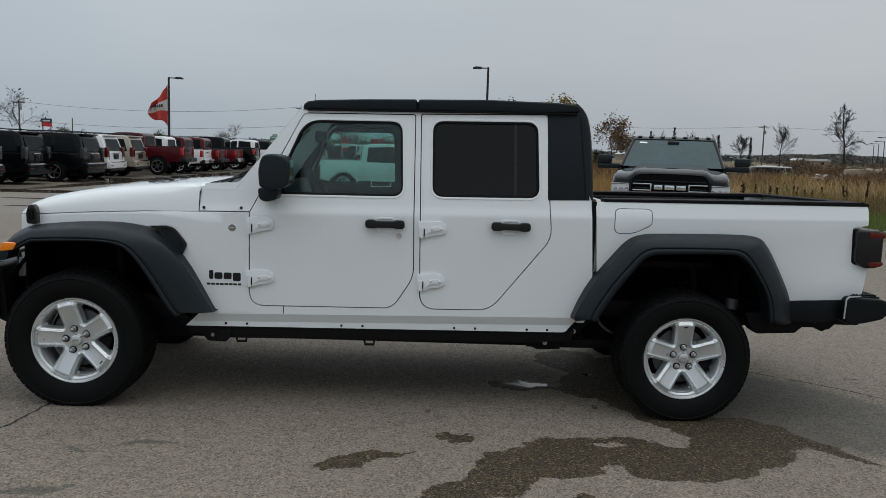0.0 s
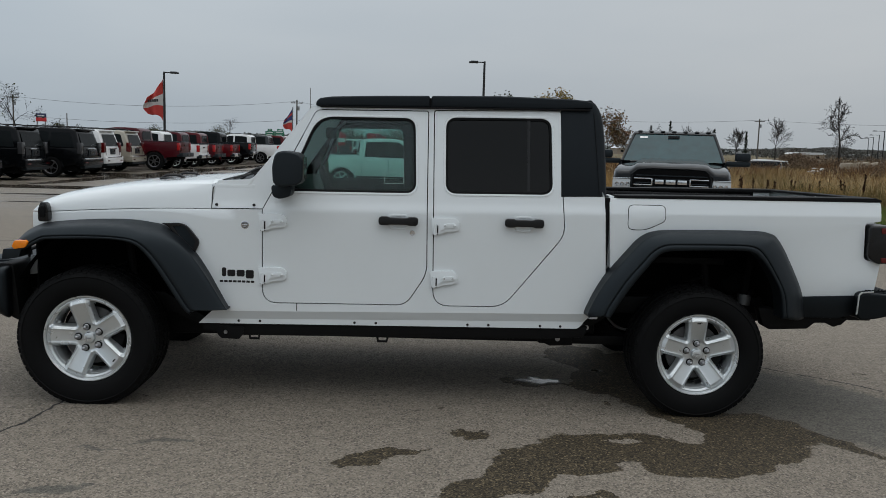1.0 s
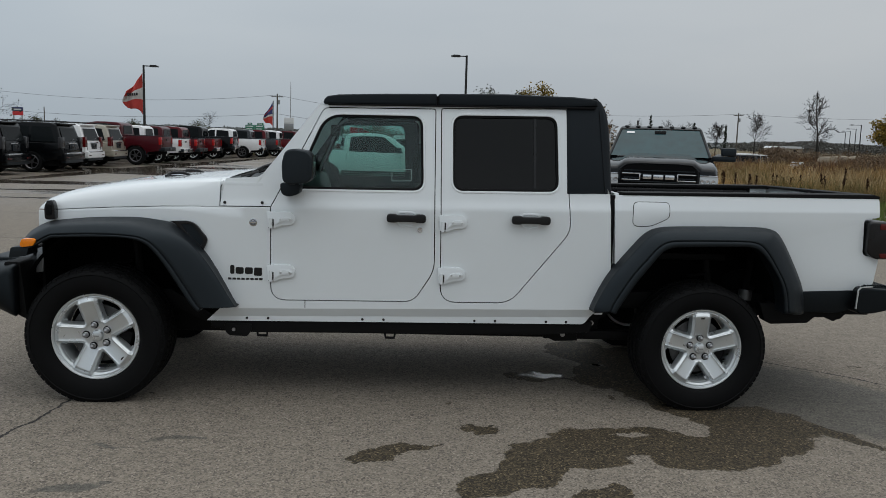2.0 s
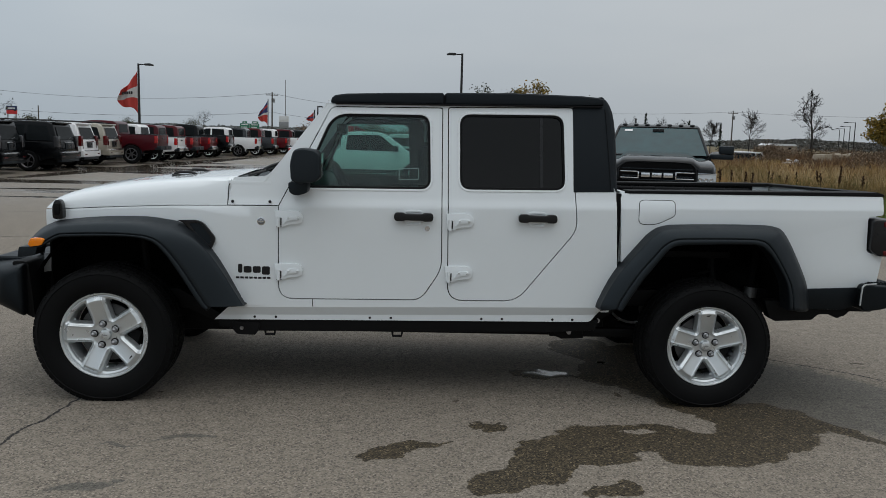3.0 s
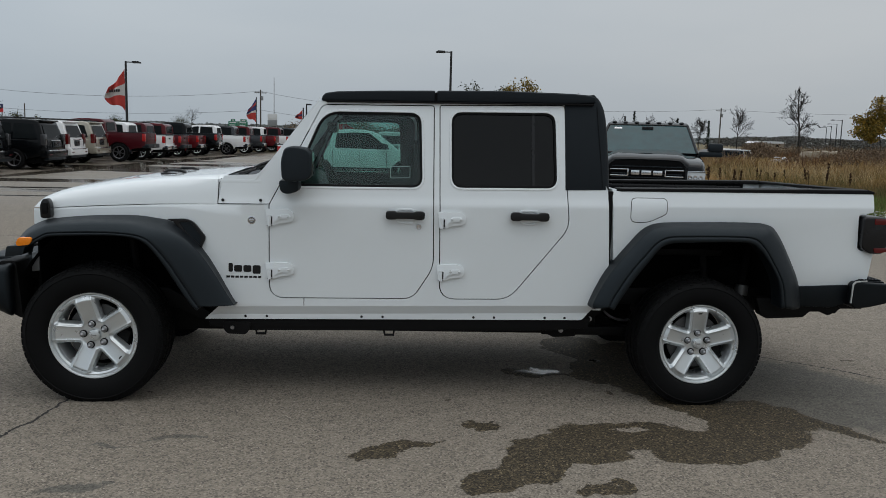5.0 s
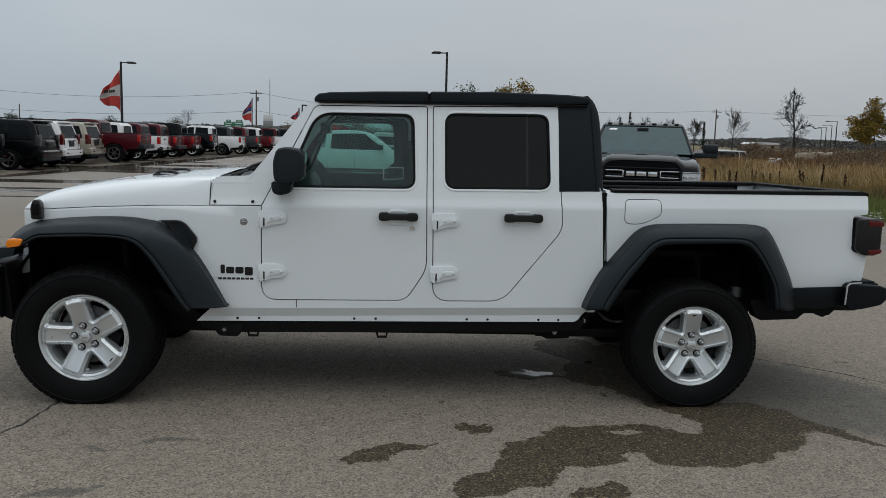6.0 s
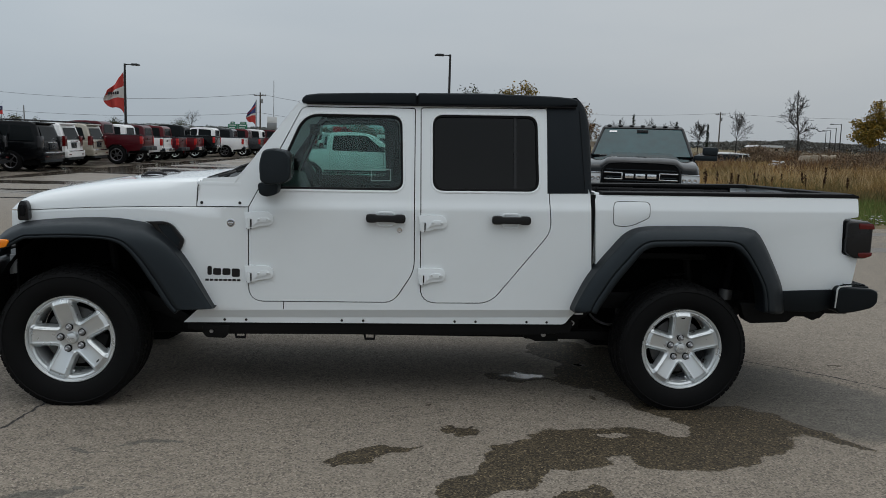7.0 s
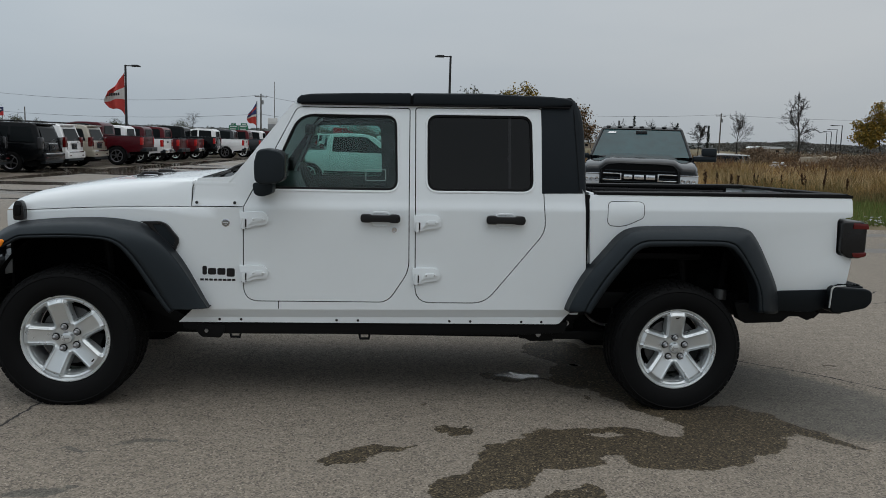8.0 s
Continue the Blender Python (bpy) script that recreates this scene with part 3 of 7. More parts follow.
FUEL = rounded([(3.052, 1.226), (3.052, 1.090), (3.150, 1.086), (3.262, 1.140), (3.262, 1.228)], [0.03, 0.03, 0.05, 0.02, 0.03], 5)


def curve(pts, per=5):
    """A smooth line through points, per steps between each two."""
    out = []
    for i in range(len(pts) - 1):
        p0, p1, p2, p3 = (Vector(pts[max(0, min(len(pts) - 1, i + k))]) for k in (-1, 0, 1, 2))
        for j in range(per):
            f = j / per
            out.append(0.5 * (2 * p1 + (p2 - p0) * f + (2 * p0 - 5 * p1 + 4 * p2 - p3) * f * f + (3 * p1 - p0 - 3 * p2 + p3) * f ** 3))
    out.append(Vector(pts[-1]))
    return out


def flare(root, shoulder, groove, lip, base, first=False, last=False):
    """A wheel flare from four lines along the arch: the root on the body, the shoulder, a fine groove and the lip."""
    rows = []
    for a, s, g, l in zip(curve(root), curve(shoulder), curve(groove), curve(lip)):
        y0 = base(a.x)
        ym = y0 * 0.45 - 0.895 * 0.55
        q = a.lerp(s, 0.55)
        h = s.lerp(g, 0.45)
        d = (l - g).normalized() * 0.0035
        front = curve([(a.x, y0 + 0.004, a.y), (q.x, ym - 0.014, q.y), (s.x, -0.897, s.y), (h.x, -0.922, h.y), (g.x - d.x, -0.936, g.y - d.y)], 3)
        rows.append([(a.x, y0 + 0.05, a.y), *(tuple(p) for p in front), (g.x, -0.929, g.y),
                     (g.x + d.x, -0.936, g.y + d.y), (l.x - 1.5 * d.x, -0.937, l.y - 1.5 * d.y), (l.x, -0.930, l.y), (l.x, -0.905, l.y), (l.x, -0.80, l.y + 0.01)])
    # the ends are turned in towards the body
    for end, do in ((0, first), (-1, last)):
        if do:
            r0, r1 = rows[end], rows[1 if end == 0 else -2]
            turn = []
            for k, (p, q) in enumerate(zip(r0, r1)):
                t = (Vector(p) - Vector(q)).normalized() * 0.005
                turn.append((p[0] + t.x, p[1] + (0.014 if 1 < k < 18 else 0.0), p[2] + t.z))
            back = [(p[0], max(p[1], -0.79), p[2]) for p in turn]
            if end == 0:
                rows = [back, turn] + rows
            else:
                rows += [turn, back]
    return loft(rows)


FACES = {}


def wheel_face(spin):
    """The dished face of the rim: five broad flat spokes with raised, chamfered edges, and five rounded openings between them."""
    def soft_min(a, b, k=0.016):
        h = max(k - abs(a - b), 0.0) / k
        return min(a, b) - h * h * k * 0.25
    bm = bmesh.new()
    radii = sorted([0.028 + 0.004 * i for i in range(40)] + [0.1880, 0.1925, 0.1970, 0.2010, 0.2050, 0.2062, 0.2075, 0.2085, 0.2095, 0.2110, 0.2130, 0.2150, 0.2175, 0.2205, 0.2235])
    offsets = (-0.011, -0.0075, -0.0045, -0.002, 0.0005, 0.003, 0.006, 0.0095, 0.013, 0.0148, 0.0165, 0.0180, 0.0192, 0.0205)
    half = 7 + len(offsets)
    rows, outs = [], []
    for r in radii:
        row, out = [], []
        top = r * math.sin(radians(36))
        for k in range(5):
            for j in range(-half, half):
                # the columns run along the spoke's edges, so that these stay straight
                n = abs(j)
                hw = 0.0385 + 0.035 * max(0.0, r * 0.97 - 0.08)
                if n <= 2:
                    v = (hw - 0.011) * n / 3
                elif n - 3 < len(offsets):
                    v = hw + offsets[n - 3]
                else:
                    v = hw + 0.0205 + max(0.0, top - hw - 0.0205) * (n - 2 - len(offsets)) / 5
                v = min(v, top * (0.80 + 0.20 * n / half))
                rel = math.asin(min(v / r, 0.5878)) * (1 if j >= 0 else -1)
                u = r * math.cos(rel)
                d = soft_min(soft_min(v - hw, 0.2270 - r), r - 0.080)
                y = lerp_table([(0.0, -0.0680), (0.048, -0.0680), (0.072, -0.0690), (0.086, -0.0755), (0.150, -0.0920), (0.204, -0.1055), (0.2235, -0.0945)], r)
                if r > 0.08:
                    e = max(0.0, 1.0 - abs(d + 0.002) / 0.0075)
                    y -= 0.0024 * e * e * (3 - 2 * e)
                y += lerp_table([(0.0, 0.0), (0.0130, 0.0135), (0.0175, 0.030), (0.0205, 0.062)], d)
                t = rel + radians(spin + 72 * k)
                row.append(bm.verts.new((r * math.cos(t), y, r * math.sin(t))))
                out.append(d > 0.0203)
        rows.append(row)
        outs.append(out)
    NA = len(rows[0])
    for k in range(len(rows) - 1):
        for i in range(NA):
            j = (i + 1) % NA
            if outs[k][i] and outs[k][j] and outs[k + 1][i] and outs[k + 1][j]:
                continue
            bm.faces.new((rows[k][i], rows[k][j], rows[k + 1][j], rows[k + 1][i]))
    loose = [v for v in bm.verts if not v.link_faces]
    bmesh.ops.delete(bm, geom=loose, context="VERTS")
    return finish("wheel_face", bm, ALLOY, 48)


def wheel_parts(parent, x, y, spin, side=-1):
    """One wheel: tyre with tread lugs, alloy rim, nuts, cap and brake disc."""
    W = 0.118
    k = 0.966 if x > 1 else 1.0
    w = new("wheel")
    w.parent = parent
    w.matrix_basis = pose(x, y, 0.3745 * k + 0.0205, 0, 0, 0 if side < 0 else 180) @ Matrix.Diagonal((k, k, k, 1))
    tagged(w, "all-terrain tyre on a silver five-spoke alloy rim")
    prof = [(0.225, 0.09), (0.240, -W + 0.026), (0.250, -W + 0.010), (0.266, -W - 0.004), (0.30, -W - 0.013), (0.335, -W - 0.015), (0.352, -W - 0.012), (0.356, -W - 0.016), (0.362, -W - 0.013),
            (0.377, -W + 0.002), (0.389, -W + 0.016), (0.389, W - 0.016), (0.376, W - 0.004), (0.33, W + 0.012), (0.24, W - 0.01)]

    def squash(bm):
        """The weight flattens the tyre where it meets the ground."""
        for v in bm.verts:
            if v.co.z < -0.3745:
                v.co.z = -0.3745
        return bm
    bm = lathe(prof, 96)
    tyre = part("tyre", squash(bm), TYRE, w, "black all-terrain tyre")
    rng = random.Random(5)
    bm = bmesh.new()
    for k in range(64):
        a = 2 * math.pi * k / 64
        for rowi, (yy, ln) in enumerate(((-W + 0.022, 0.040), (-0.042, 0.05), (0.03, 0.05), (W - 0.02, 0.036))):
            lug = box(-0.0160, 0.0160, yy - ln / 2, yy + ln / 2, 0.378, 0.395, 0.0)
            if rowi == 0:
                for v in lug.verts:
                    if v.co.y < yy and v.co.z > 0.39:
                        v.co.z -= 0.008
            lug.transform(Matrix.Rotation(a + (0.027 if rowi % 2 else 0) + rng.uniform(-0.004, 0.004), 4, "Y"))
            join(bm, lug)
        if k % 2 == 0:
            lug = box(-0.013, 0.013, -W - 0.005, -W + 0.03, 0.358, 0.381, 0.003, 1)
            lug.transform(Matrix.Rotation(a, 4, "Y"))
            join(bm, lug)
    tagged(part("tread", squash(bm), TYRE, tyre, "blocky tread lugs"), kind="stuff")
    # barrel and lip
    bm = lathe([(0.222, 0.09), (0.205, 0.07), (0.200, -0.03), (0.208, -0.066), (0.2215, -0.0775), (0.2240, -0.0915), (0.2300, -0.0905), (0.2335, -0.0980), (0.2390, -0.1055), (0.2440, -0.1060), (0.2470, -0.1010), (0.2480, -0.085)], 88)
    rim = part("rim", bm, ALLOY, w, "silver painted alloy rim")
    part("wheel_face", FACES.setdefault(spin, wheel_face(spin)), ALLOY, rim, "five broad silver spokes")
    bm = lathe([(0.0, -0.0915), (0.020, -0.0912), (0.0285, -0.0885), (0.0325, -0.083), (0.034, -0.068)], 28)
    cap = part("hub_cap", bm, ALLOY, rim)
    part("cap_badge", box(-0.014, 0.014, -0.0925, -0.0905, -0.0035, 0.0035, 0.001), HUB_GREY, cap)
    for k in range(5):
        a = radians(spin + 72 * k)
        at = Matrix.Translation((0.0635 * math.cos(a), 0, 0.0635 * math.sin(a)))
        # a black disc paints the shade of the pocket round each nut
        part("nut_pocket_shade", turned(lathe([(0.0, -0.0765), (0.0195, -0.0765), (0.0215, -0.073), (0.0215, -0.066)], 18), at), UNDER, rim)
        bm = lathe([(0.0, -0.1085), (0.0055, -0.1075), (0.0105, -0.103), (0.0128, -0.096), (0.0130, -0.082), (0.0165, -0.0785), (0.0165, -0.070)], 14)
        part("wheel_nut", turned(bm, at), STEEL, rim)
    a = radians(spin + (0 if x > 1 else 216))
    mark = turned(box(-0.011, 0.011, -0.1030, -0.094, -0.004, 0.004, 0.001), Matrix.Translation((0.190 * math.cos(a), 0, 0.190 * math.sin(a))) @ Matrix.Rotation(radians(90) - a, 4, "Y"))
    part("spoke_mark", mark, GLOSS_BLACK, rim)
    # added black disc across the open barrel, standing in for the shade inside
    part("wheel_shade_disc", lathe([(0, 0.07), (0.205, 0.075)], 32), LINER, w)
    part("brake_disc", lathe([(0.0, -0.012), (0.08, -0.012), (0.165, -0.004), (0.165, 0.012), (0.0, 0.012)], 40), BRAKE, w)
    part("brake_caliper", turned(box(0.09, 0.175, -0.03, 0.04, -0.075, 0.075, 0.014), Matrix.Rotation(radians(20), 4, "Y")), UNDER, w)
    return w


def build_white_pickup():
    rig = thing("pickup_truck", "white four-door pickup truck with black hardtop and flares on asphalt", "pickup truck")
    both = (False, True)

    def two(name, make, mat, label="", parent=None, smooth=35):
        out = []
        for far in both:
            bm = make()
            out.append(part(name, mirrored(bm) if far else bm, mat, parent or rig, label, smooth))
        return out

    # cab sides with door openings, dark rebate whose black deepens the shade in the gaps
    two("body_side", lambda: plate(CAB_SIDE, [grow(DOOR_F, 0.0055), grow(DOOR_R, 0.0055)], SIDE, 0.03, 0.003, CUTS, lean), WHITE, "white painted cab side", smooth=14)
    two("door_rebate", lambda: plate([(0.93, 1.16), (0.93, 0.56), (2.88, 0.56), (2.86, 1.20), (2.67, 1.20), (2.67, 1.745), (1.25, 1.725), (0.96, 1.32)], [grow(WIN_F, 0.025), grow(WIN_R, 0.025)], SIDE + 0.022, 0.02, 0, CUTS, lean), RUBBER_SEAL)
    doors = []
    for far in both:
        pair = []
        for outline, win, lab in ((DOOR_F, WIN_F, "white front door"), (DOOR_R, WIN_R, "white rear door")):
            bm = plate(outline, [grow(win, 0.004)], SIDE - 0.001, 0.03, 0.0035, CUTS, lean)
            pair.append(part("door", mirrored(bm) if far else bm, WHITE, rig, lab, smooth=14))
        doors.append(pair)
    for far, (df, dr) in zip(both, doors):
        fix = (lambda b: mirrored(b)) if far else (lambda b: b)
        for door, win, gl, nm in ((df, WIN_F, GLASS_FRONT, "green-tinted side window"), (dr, WIN_R, GLASS_DARK, "near-black privacy glass")):
            part("window_rim", fix(plate(grow(win, 0.017), [grow(win, 0.0045)], SIDE - 0.0045, 0.006, 0.003, CUTS, lean)), WHITE, door)
            part("window_seal", fix(plate(grow(win, 0.006), [grow(win, -0.009)], SIDE + 0.001, 0.03, 0.003, CUTS, lean)), RUBBER_SEAL, door)
            pane = part("window_pane", fix(plate(grow(win, -0.004), [], SIDE + 0.014, 0.004, 0, CUTS, lean)), gl, door, nm)
            pane.visible_shadow = False
        part("window_divider", fix(plate([(2.462, 1.70), (2.470, 1.27), (2.486, 1.27), (2.478, 1.70)], [], SIDE + 0.008, 0.012, 0, CUTS, lean)), GLOSS_BLACK, dr)
        for door, hx in ((df, 1.740), (dr, 2.455)):
            hz = 1.102 if door is df else 1.108
            recess = rounded([(hx - 0.062, hz - 0.020), (hx - 0.042, hz - 0.052), (hx + 0.042, hz - 0.052), (hx + 0.062, hz - 0.020), (hx + 0.062, hz + 0.016), (hx + 0.042, hz + 0.037), (hx - 0.042, hz + 0.037), (hx - 0.062, hz + 0.016)], 0.012, 3)
            part("handle_recess", fix(plate(recess, [grow(recess, -0.012)], SIDE - 0.008, 0.008, 0.003)), WHITE, door, "raised rim round the grip recess")
            part("recess_floor", fix(plate(grow(recess, -0.010), [], SIDE - 0.0025, 0.003)), WHITE, door)
            hb = prism(rounded([(hx - 0.112, hz - 0.025), (hx - 0.112, hz + 0.025), (hx - 0.06, hz + 0.025), (hx - 0.05, hz + 0.019), (hx + 0.05, hz + 0.019), (hx + 0.06, hz + 0.025), (hx + 0.112, hz + 0.025),
                                (hx + 0.112, hz - 0.025), (hx + 0.06, hz - 0.025), (hx + 0.05, hz - 0.02), (hx - 0.05, hz - 0.02), (hx - 0.06, hz - 0.025)], [0.022, 0.022, 0.012, 0.012, 0.012, 0.012, 0.022, 0.022, 0.012, 0.012, 0.012, 0.012], 4), SIDE - 0.044, SIDE - 0.014, 0.010, 3)
            for ex in (-0.09, 0.09):
                join(hb, box(hx + ex - 0.014, hx + ex + 0.014, SIDE - 0.018, SIDE + 0.002, hz - 0.016, hz + 0.016, 0.003))
            part("door_handle", fix(hb), GLOSS_BLACK, door, "black grab door handle")
        lk = lathe([(0.0, -0.004), (0.009, -0.004), (0.010, -0.008), (0.014, -0.008), (0.016, -0.003), (0.016, 0.004)], 20)
        part("lock_cylinder", fix(turned(lk, Matrix.Translation((1.820, SIDE, 1.035)))), CHROME, df)
        for door, x0, zs in ((df, 0.955, (1.075, 0.770)), (dr, 1.932, (1.078, 0.774))):
            for hz in zs:
                out = rounded([(x0 - 0.006, hz + 0.045), (x0 + 0.13, hz + 0.048), (x0 + 0.156, hz + 0.022), (x0 + 0.152, hz - 0.016), (x0 + 0.134, hz - 0.028), (x0 + 0.074, hz - 0.034), (x0 + 0.050, hz - 0.046), (x0 + 0.004, hz - 0.046)], [0.006, 0.016, 0.014, 0.012, 0.012, 0.01, 0.008, 0.004], 3)
                hg = part("hinge", fix(prism(out, SIDE - 0.017, SIDE + 0.002, 0.003)), WHITE, door, "white exposed door hinge")
                boss = rounded([(x0 + 0.045, hz - 0.028), (x0 + 0.066, hz + 0.002), (x0 + 0.075, hz + 0.016), (x0 + 0.126, hz + 0.018), (x0 + 0.142, hz + 0.004), (x0 + 0.126, hz - 0.008), (x0 + 0.078, hz - 0.010)], 0.006, 3)
                part("hinge_plate", fix(prism(boss, SIDE - 0.0245, SIDE - 0.012, 0.003)), WHITE, hg)
                for bx in (x0 + 0.074, x0 + 0.126):
                    part("hinge_bolt", fix(turned(lathe([(0, -0.003), (0.005, -0.003), (0.0075, 0.0), (0.0075, 0.004)], 10), Matrix.Translation((bx, SIDE - 0.025, hz + 0.004)))), ALLOY, hg)
                part("hinge_pin", fix(rod((x0 + 0.018, SIDE - 0.016, hz - 0.050), (x0 + 0.018, SIDE - 0.016, hz + 0.010), 0.010)), WHITE, hg)
                part("hinge_slot", fix(box(x0 + 0.028, x0 + 0.035, SIDE - 0.0185, SIDE - 0.010, hz - 0.040, hz + 0.004)), RUBBER_SEAL, hg)
                part("hinge_gap", fix(box(x0 + 0.004, x0 + 0.034, SIDE - 0.0135, SIDE - 0.004, hz - 0.0495, hz - 0.044)), RUBBER_SEAL, hg)
        # door mirror
        arm = prism(rounded([(1.035, 1.290), (1.045, 1.225), (1.085, 1.212), (1.145, 1.230), (1.150, 1.290)], 0.02, 4), -0.90, SIDE + 0.02, 0.015)
        part("mirror_arm", fix(arm), TRIM, df, "black mirror arm")
        shell = prism(rounded([(1.066, 1.305), (1.060, 1.40), (1.080, 1.470), (1.125, 1.482), (1.20, 1.470), (1.228, 1.44), (1.226, 1.325), (1.20, 1.298), (1.10, 1.286)], 0.03, 4), -1.02, -0.84, 0.03, 3)
        fold = Matrix.Translation((1.035, 0.93, -0.065)) @ Matrix.Rotation(radians(-24), 4, "Z") @ Matrix.Translation((-1.145, -0.93, 0)) if far else Matrix.Identity(4)
        ms = part("mirror_shell", turned(fix(shell), fold), TRIM, df, "black door mirror housing")
        part("mirror_glass", turned(fix(turned(box(-0.0012, 0.0012, -0.066, 0.066, 1.325, 1.45, 0.0), Matrix.Translation((1.2278, -0.93, 0)) @ Matrix.Rotation(radians(0.5), 4, "Z"))), fold), MIRROR, ms)

    # bolts on cowl and sill
    for far in both:
        s = 1 if far else -1
        for bx, bz in ((0.712, 1.165), (0.922, 1.168)):
            b = turned(lathe([(0, -0.004), (0.006, -0.004), (0.009, 0.001), (0.009, 0.004)], 12), Matrix.Translation((bx, SIDE - 0.001, bz)))
            part("cowl_bolt", mirrored(b) if far else b, GLOSS_BLACK, rig)
        for bx in (0.831, 0.953, 1.498, 1.621, 2.153, 2.275, 2.576, 2.695):
            b = turned(lathe([(0, -0.003), (0.006, -0.003), (0.008, 0.001), (0.008, 0.004)], 10), Matrix.Translation((bx, SIDE + 0.0237, 0.490 + bx * 0.006)))
            part("sill_bolt", mirrored(b) if far else b, GLOSS_BLACK, rig)
        b = turned(lathe([(0, -0.003), (0.018, -0.003), (0.023, -0.002), (0.024, 0.002)], 24), Matrix.Translation((0.872, SIDE, 1.055)))
        bd = part("round_badge", mirrored(b) if far else b, CHROME, rig, "small round chrome-ringed badge")
        b = turned(lathe([(0, -0.0042), (0.0175, -0.0042), (0.0185, -0.002)], 24), Matrix.Translation((0.872, SIDE, 1.055)))
        part("badge_face", mirrored(b) if far else b, BADGE_GREY, bd)
        for x0, x1, z0, z1 in ((0.857, 0.887, 1.0505, 1.0595), (0.864, 0.880, 1.0625, 1.0665), (0.864, 0.880, 1.0435, 1.0475)):
            bar = box(x0, x1, SIDE - 0.0056, SIDE - 0.003, z0, z1, 0.0008)
            part("badge_bar", mirrored(bar) if far else bar, CHROME, bd)
        seam = box(1.1655, 1.1695, SIDE - 0.0012, SIDE + 0.004, 0.566, 0.612)
        part("sill_seam", mirrored(seam) if far else seam, RUBBER_SEAL, rig)
    # cowl seam
    two("cowl_seam", lambda: plate([(0.683, 1.1455), (0.683, 1.1415), (0.966, 1.1455), (0.966, 1.1495)], [], SIDE - 0.0012, 0.003), RUBBER_SEAL)
    two("hood_seam", lambda: plate([(0.6825, 1.146), (0.6862, 1.146), (0.6885, 1.250), (0.7035, 1.284), (0.7005, 1.287), (0.6848, 1.252)], [], SIDE - 0.0008, 0.003, 0, CUTS, lean), RUBBER_SEAL)
    # name badge as plain blocks
    for x0, x1, z0, z1 in ((0.742, 0.766, 0.757, 0.808), (0.773, 0.818, 0.758, 0.796), (0.825, 0.870, 0.758, 0.796), (0.877, 0.922, 0.748, 0.796)):
        part("name_badge", prism(rounded([(x0, z0), (x0, z1), (x1, z1), (x1, z0)], 0.010, 4), SIDE - 0.004, SIDE + 0.001), GLOSS_BLACK, rig)
    for k in range(8):
        x0 = 0.729 + k * 0.0252
        part("model_badge", box(x0, x0 + 0.020, SIDE - 0.003, SIDE + 0.001, 0.723, 0.735, 0.001), GLOSS_BLACK, rig)

    # hood: lofted from grille to cowl
    sil = [(-0.375, 1.095), (-0.355, 1.135), (-0.32, 1.16), (-0.229, 1.196), (0.0, 1.240), (0.16, 1.262), (0.42, 1.285), (0.685, 1.303)]
    rows = []
    for x in (-0.375, -0.355, -0.32, -0.27, -0.2, -0.08, 0.06, 0.2, 0.36, 0.52, 0.681, 0.6812, 0.72):
        zs = lerp_table(sil, x)
        w = lerp_table([(-0.375, 0.655), (-0.3, 0.685), (0.681, 0.785), (0.6812, 0.779), (0.72, 0.770)], x)
        zb = 1.0960 + (x + 0.233) * 0.0735 - max(0.0, x - 0.037) * 0.018 - max(0.0, x - 0.367) * 0.029 if x > -0.3 else min(1.091, zs - 0.004)
        h = max(zs - zb, 0.004)
        t = max(0.0, min(1.0, (x + 0.20) / 0.88))  # rounder at the nose, squarer at the cowl
        a, b, c, d, e = (p + (q - p) * t for p, q in ((0.004, 0.008), (0.022, 0.018), (0.06, 0.032), (0.13, 0.065), (0.22, 0.14)))
        half = [(w, zb), (w - a, zb + 0.30 * h), (w - b, zb + 0.62 * h), (w - c, zb + 0.86 * h), (w - d, zb + 0.97 * h), (w - e, zs), (0.30, zs + 0.006), (0.0, zs + 0.010)]
        rows.append([(x, -a, b) for a, b in half] + [(x, a, b) for a, b in half[-2::-1]])
    bm = loft(rows)
    bm.faces.new([v for v in bm.verts if abs(v.co.x + 0.375) < 1e-4])
    part("hood", bm, WHITE, rig, "white hood with a raised middle", smooth=40)
    # engine bay sides below the hood seam
    def wing():
        rows = []
        for x, y, low in ((-0.385, -0.636, 0.96), (-0.34, -0.670, 0.96), (-0.29, -0.684, 0.96), (-0.2, -0.695, 0.98), (0.0, -0.715, 1.0), (0.2, -0.735, 1.01), (0.36, -0.752, 0.99), (0.46, -0.764, 0.93), (0.54, -0.775, 0.86),
                          (0.60, -0.784, 0.76), (0.65, -0.789, 0.68), (0.70, -0.7908, 0.60), (0.74, -0.7912, 0.5665), (0.83, -0.7915, 0.5665), (0.9655, -0.7915, 0.5665)):
            top = 1.0925 + (x + 0.233) * 0.0735 - max(0.0, x - 0.037) * 0.018 - max(0.0, x - 0.367) * 0.029 if x < 0.683 else 1.1405 + (x - 0.683) * 0.013
            rows.append([(x, y + 0.02, top - 0.0005), (x, y + 0.004, top), (x, y, top - 0.004)] + [(x, y - 0.0035 * math.sin(math.pi * f) ** 2 * (1.0 if x < 0.6 else 0.0), top + (low - top) * f) for f in (0.12, 0.3, 0.6, 1.0)])
        return loft(rows)
    two("front_wing", wing, WHITE, "white front wing below the hood seam", smooth=45)
    two("wing_liner", lambda: box(-0.362, -0.348, -0.66, -0.30, 0.60, 0.97), LINER)
    two("lamp_bracket", lambda: prism([(-0.392, 0.834), (-0.354, 0.831), (-0.356, 0.725), (-0.398, 0.718)], -0.668, -0.655, 0.004), GALV, "grey metal lamp bracket")
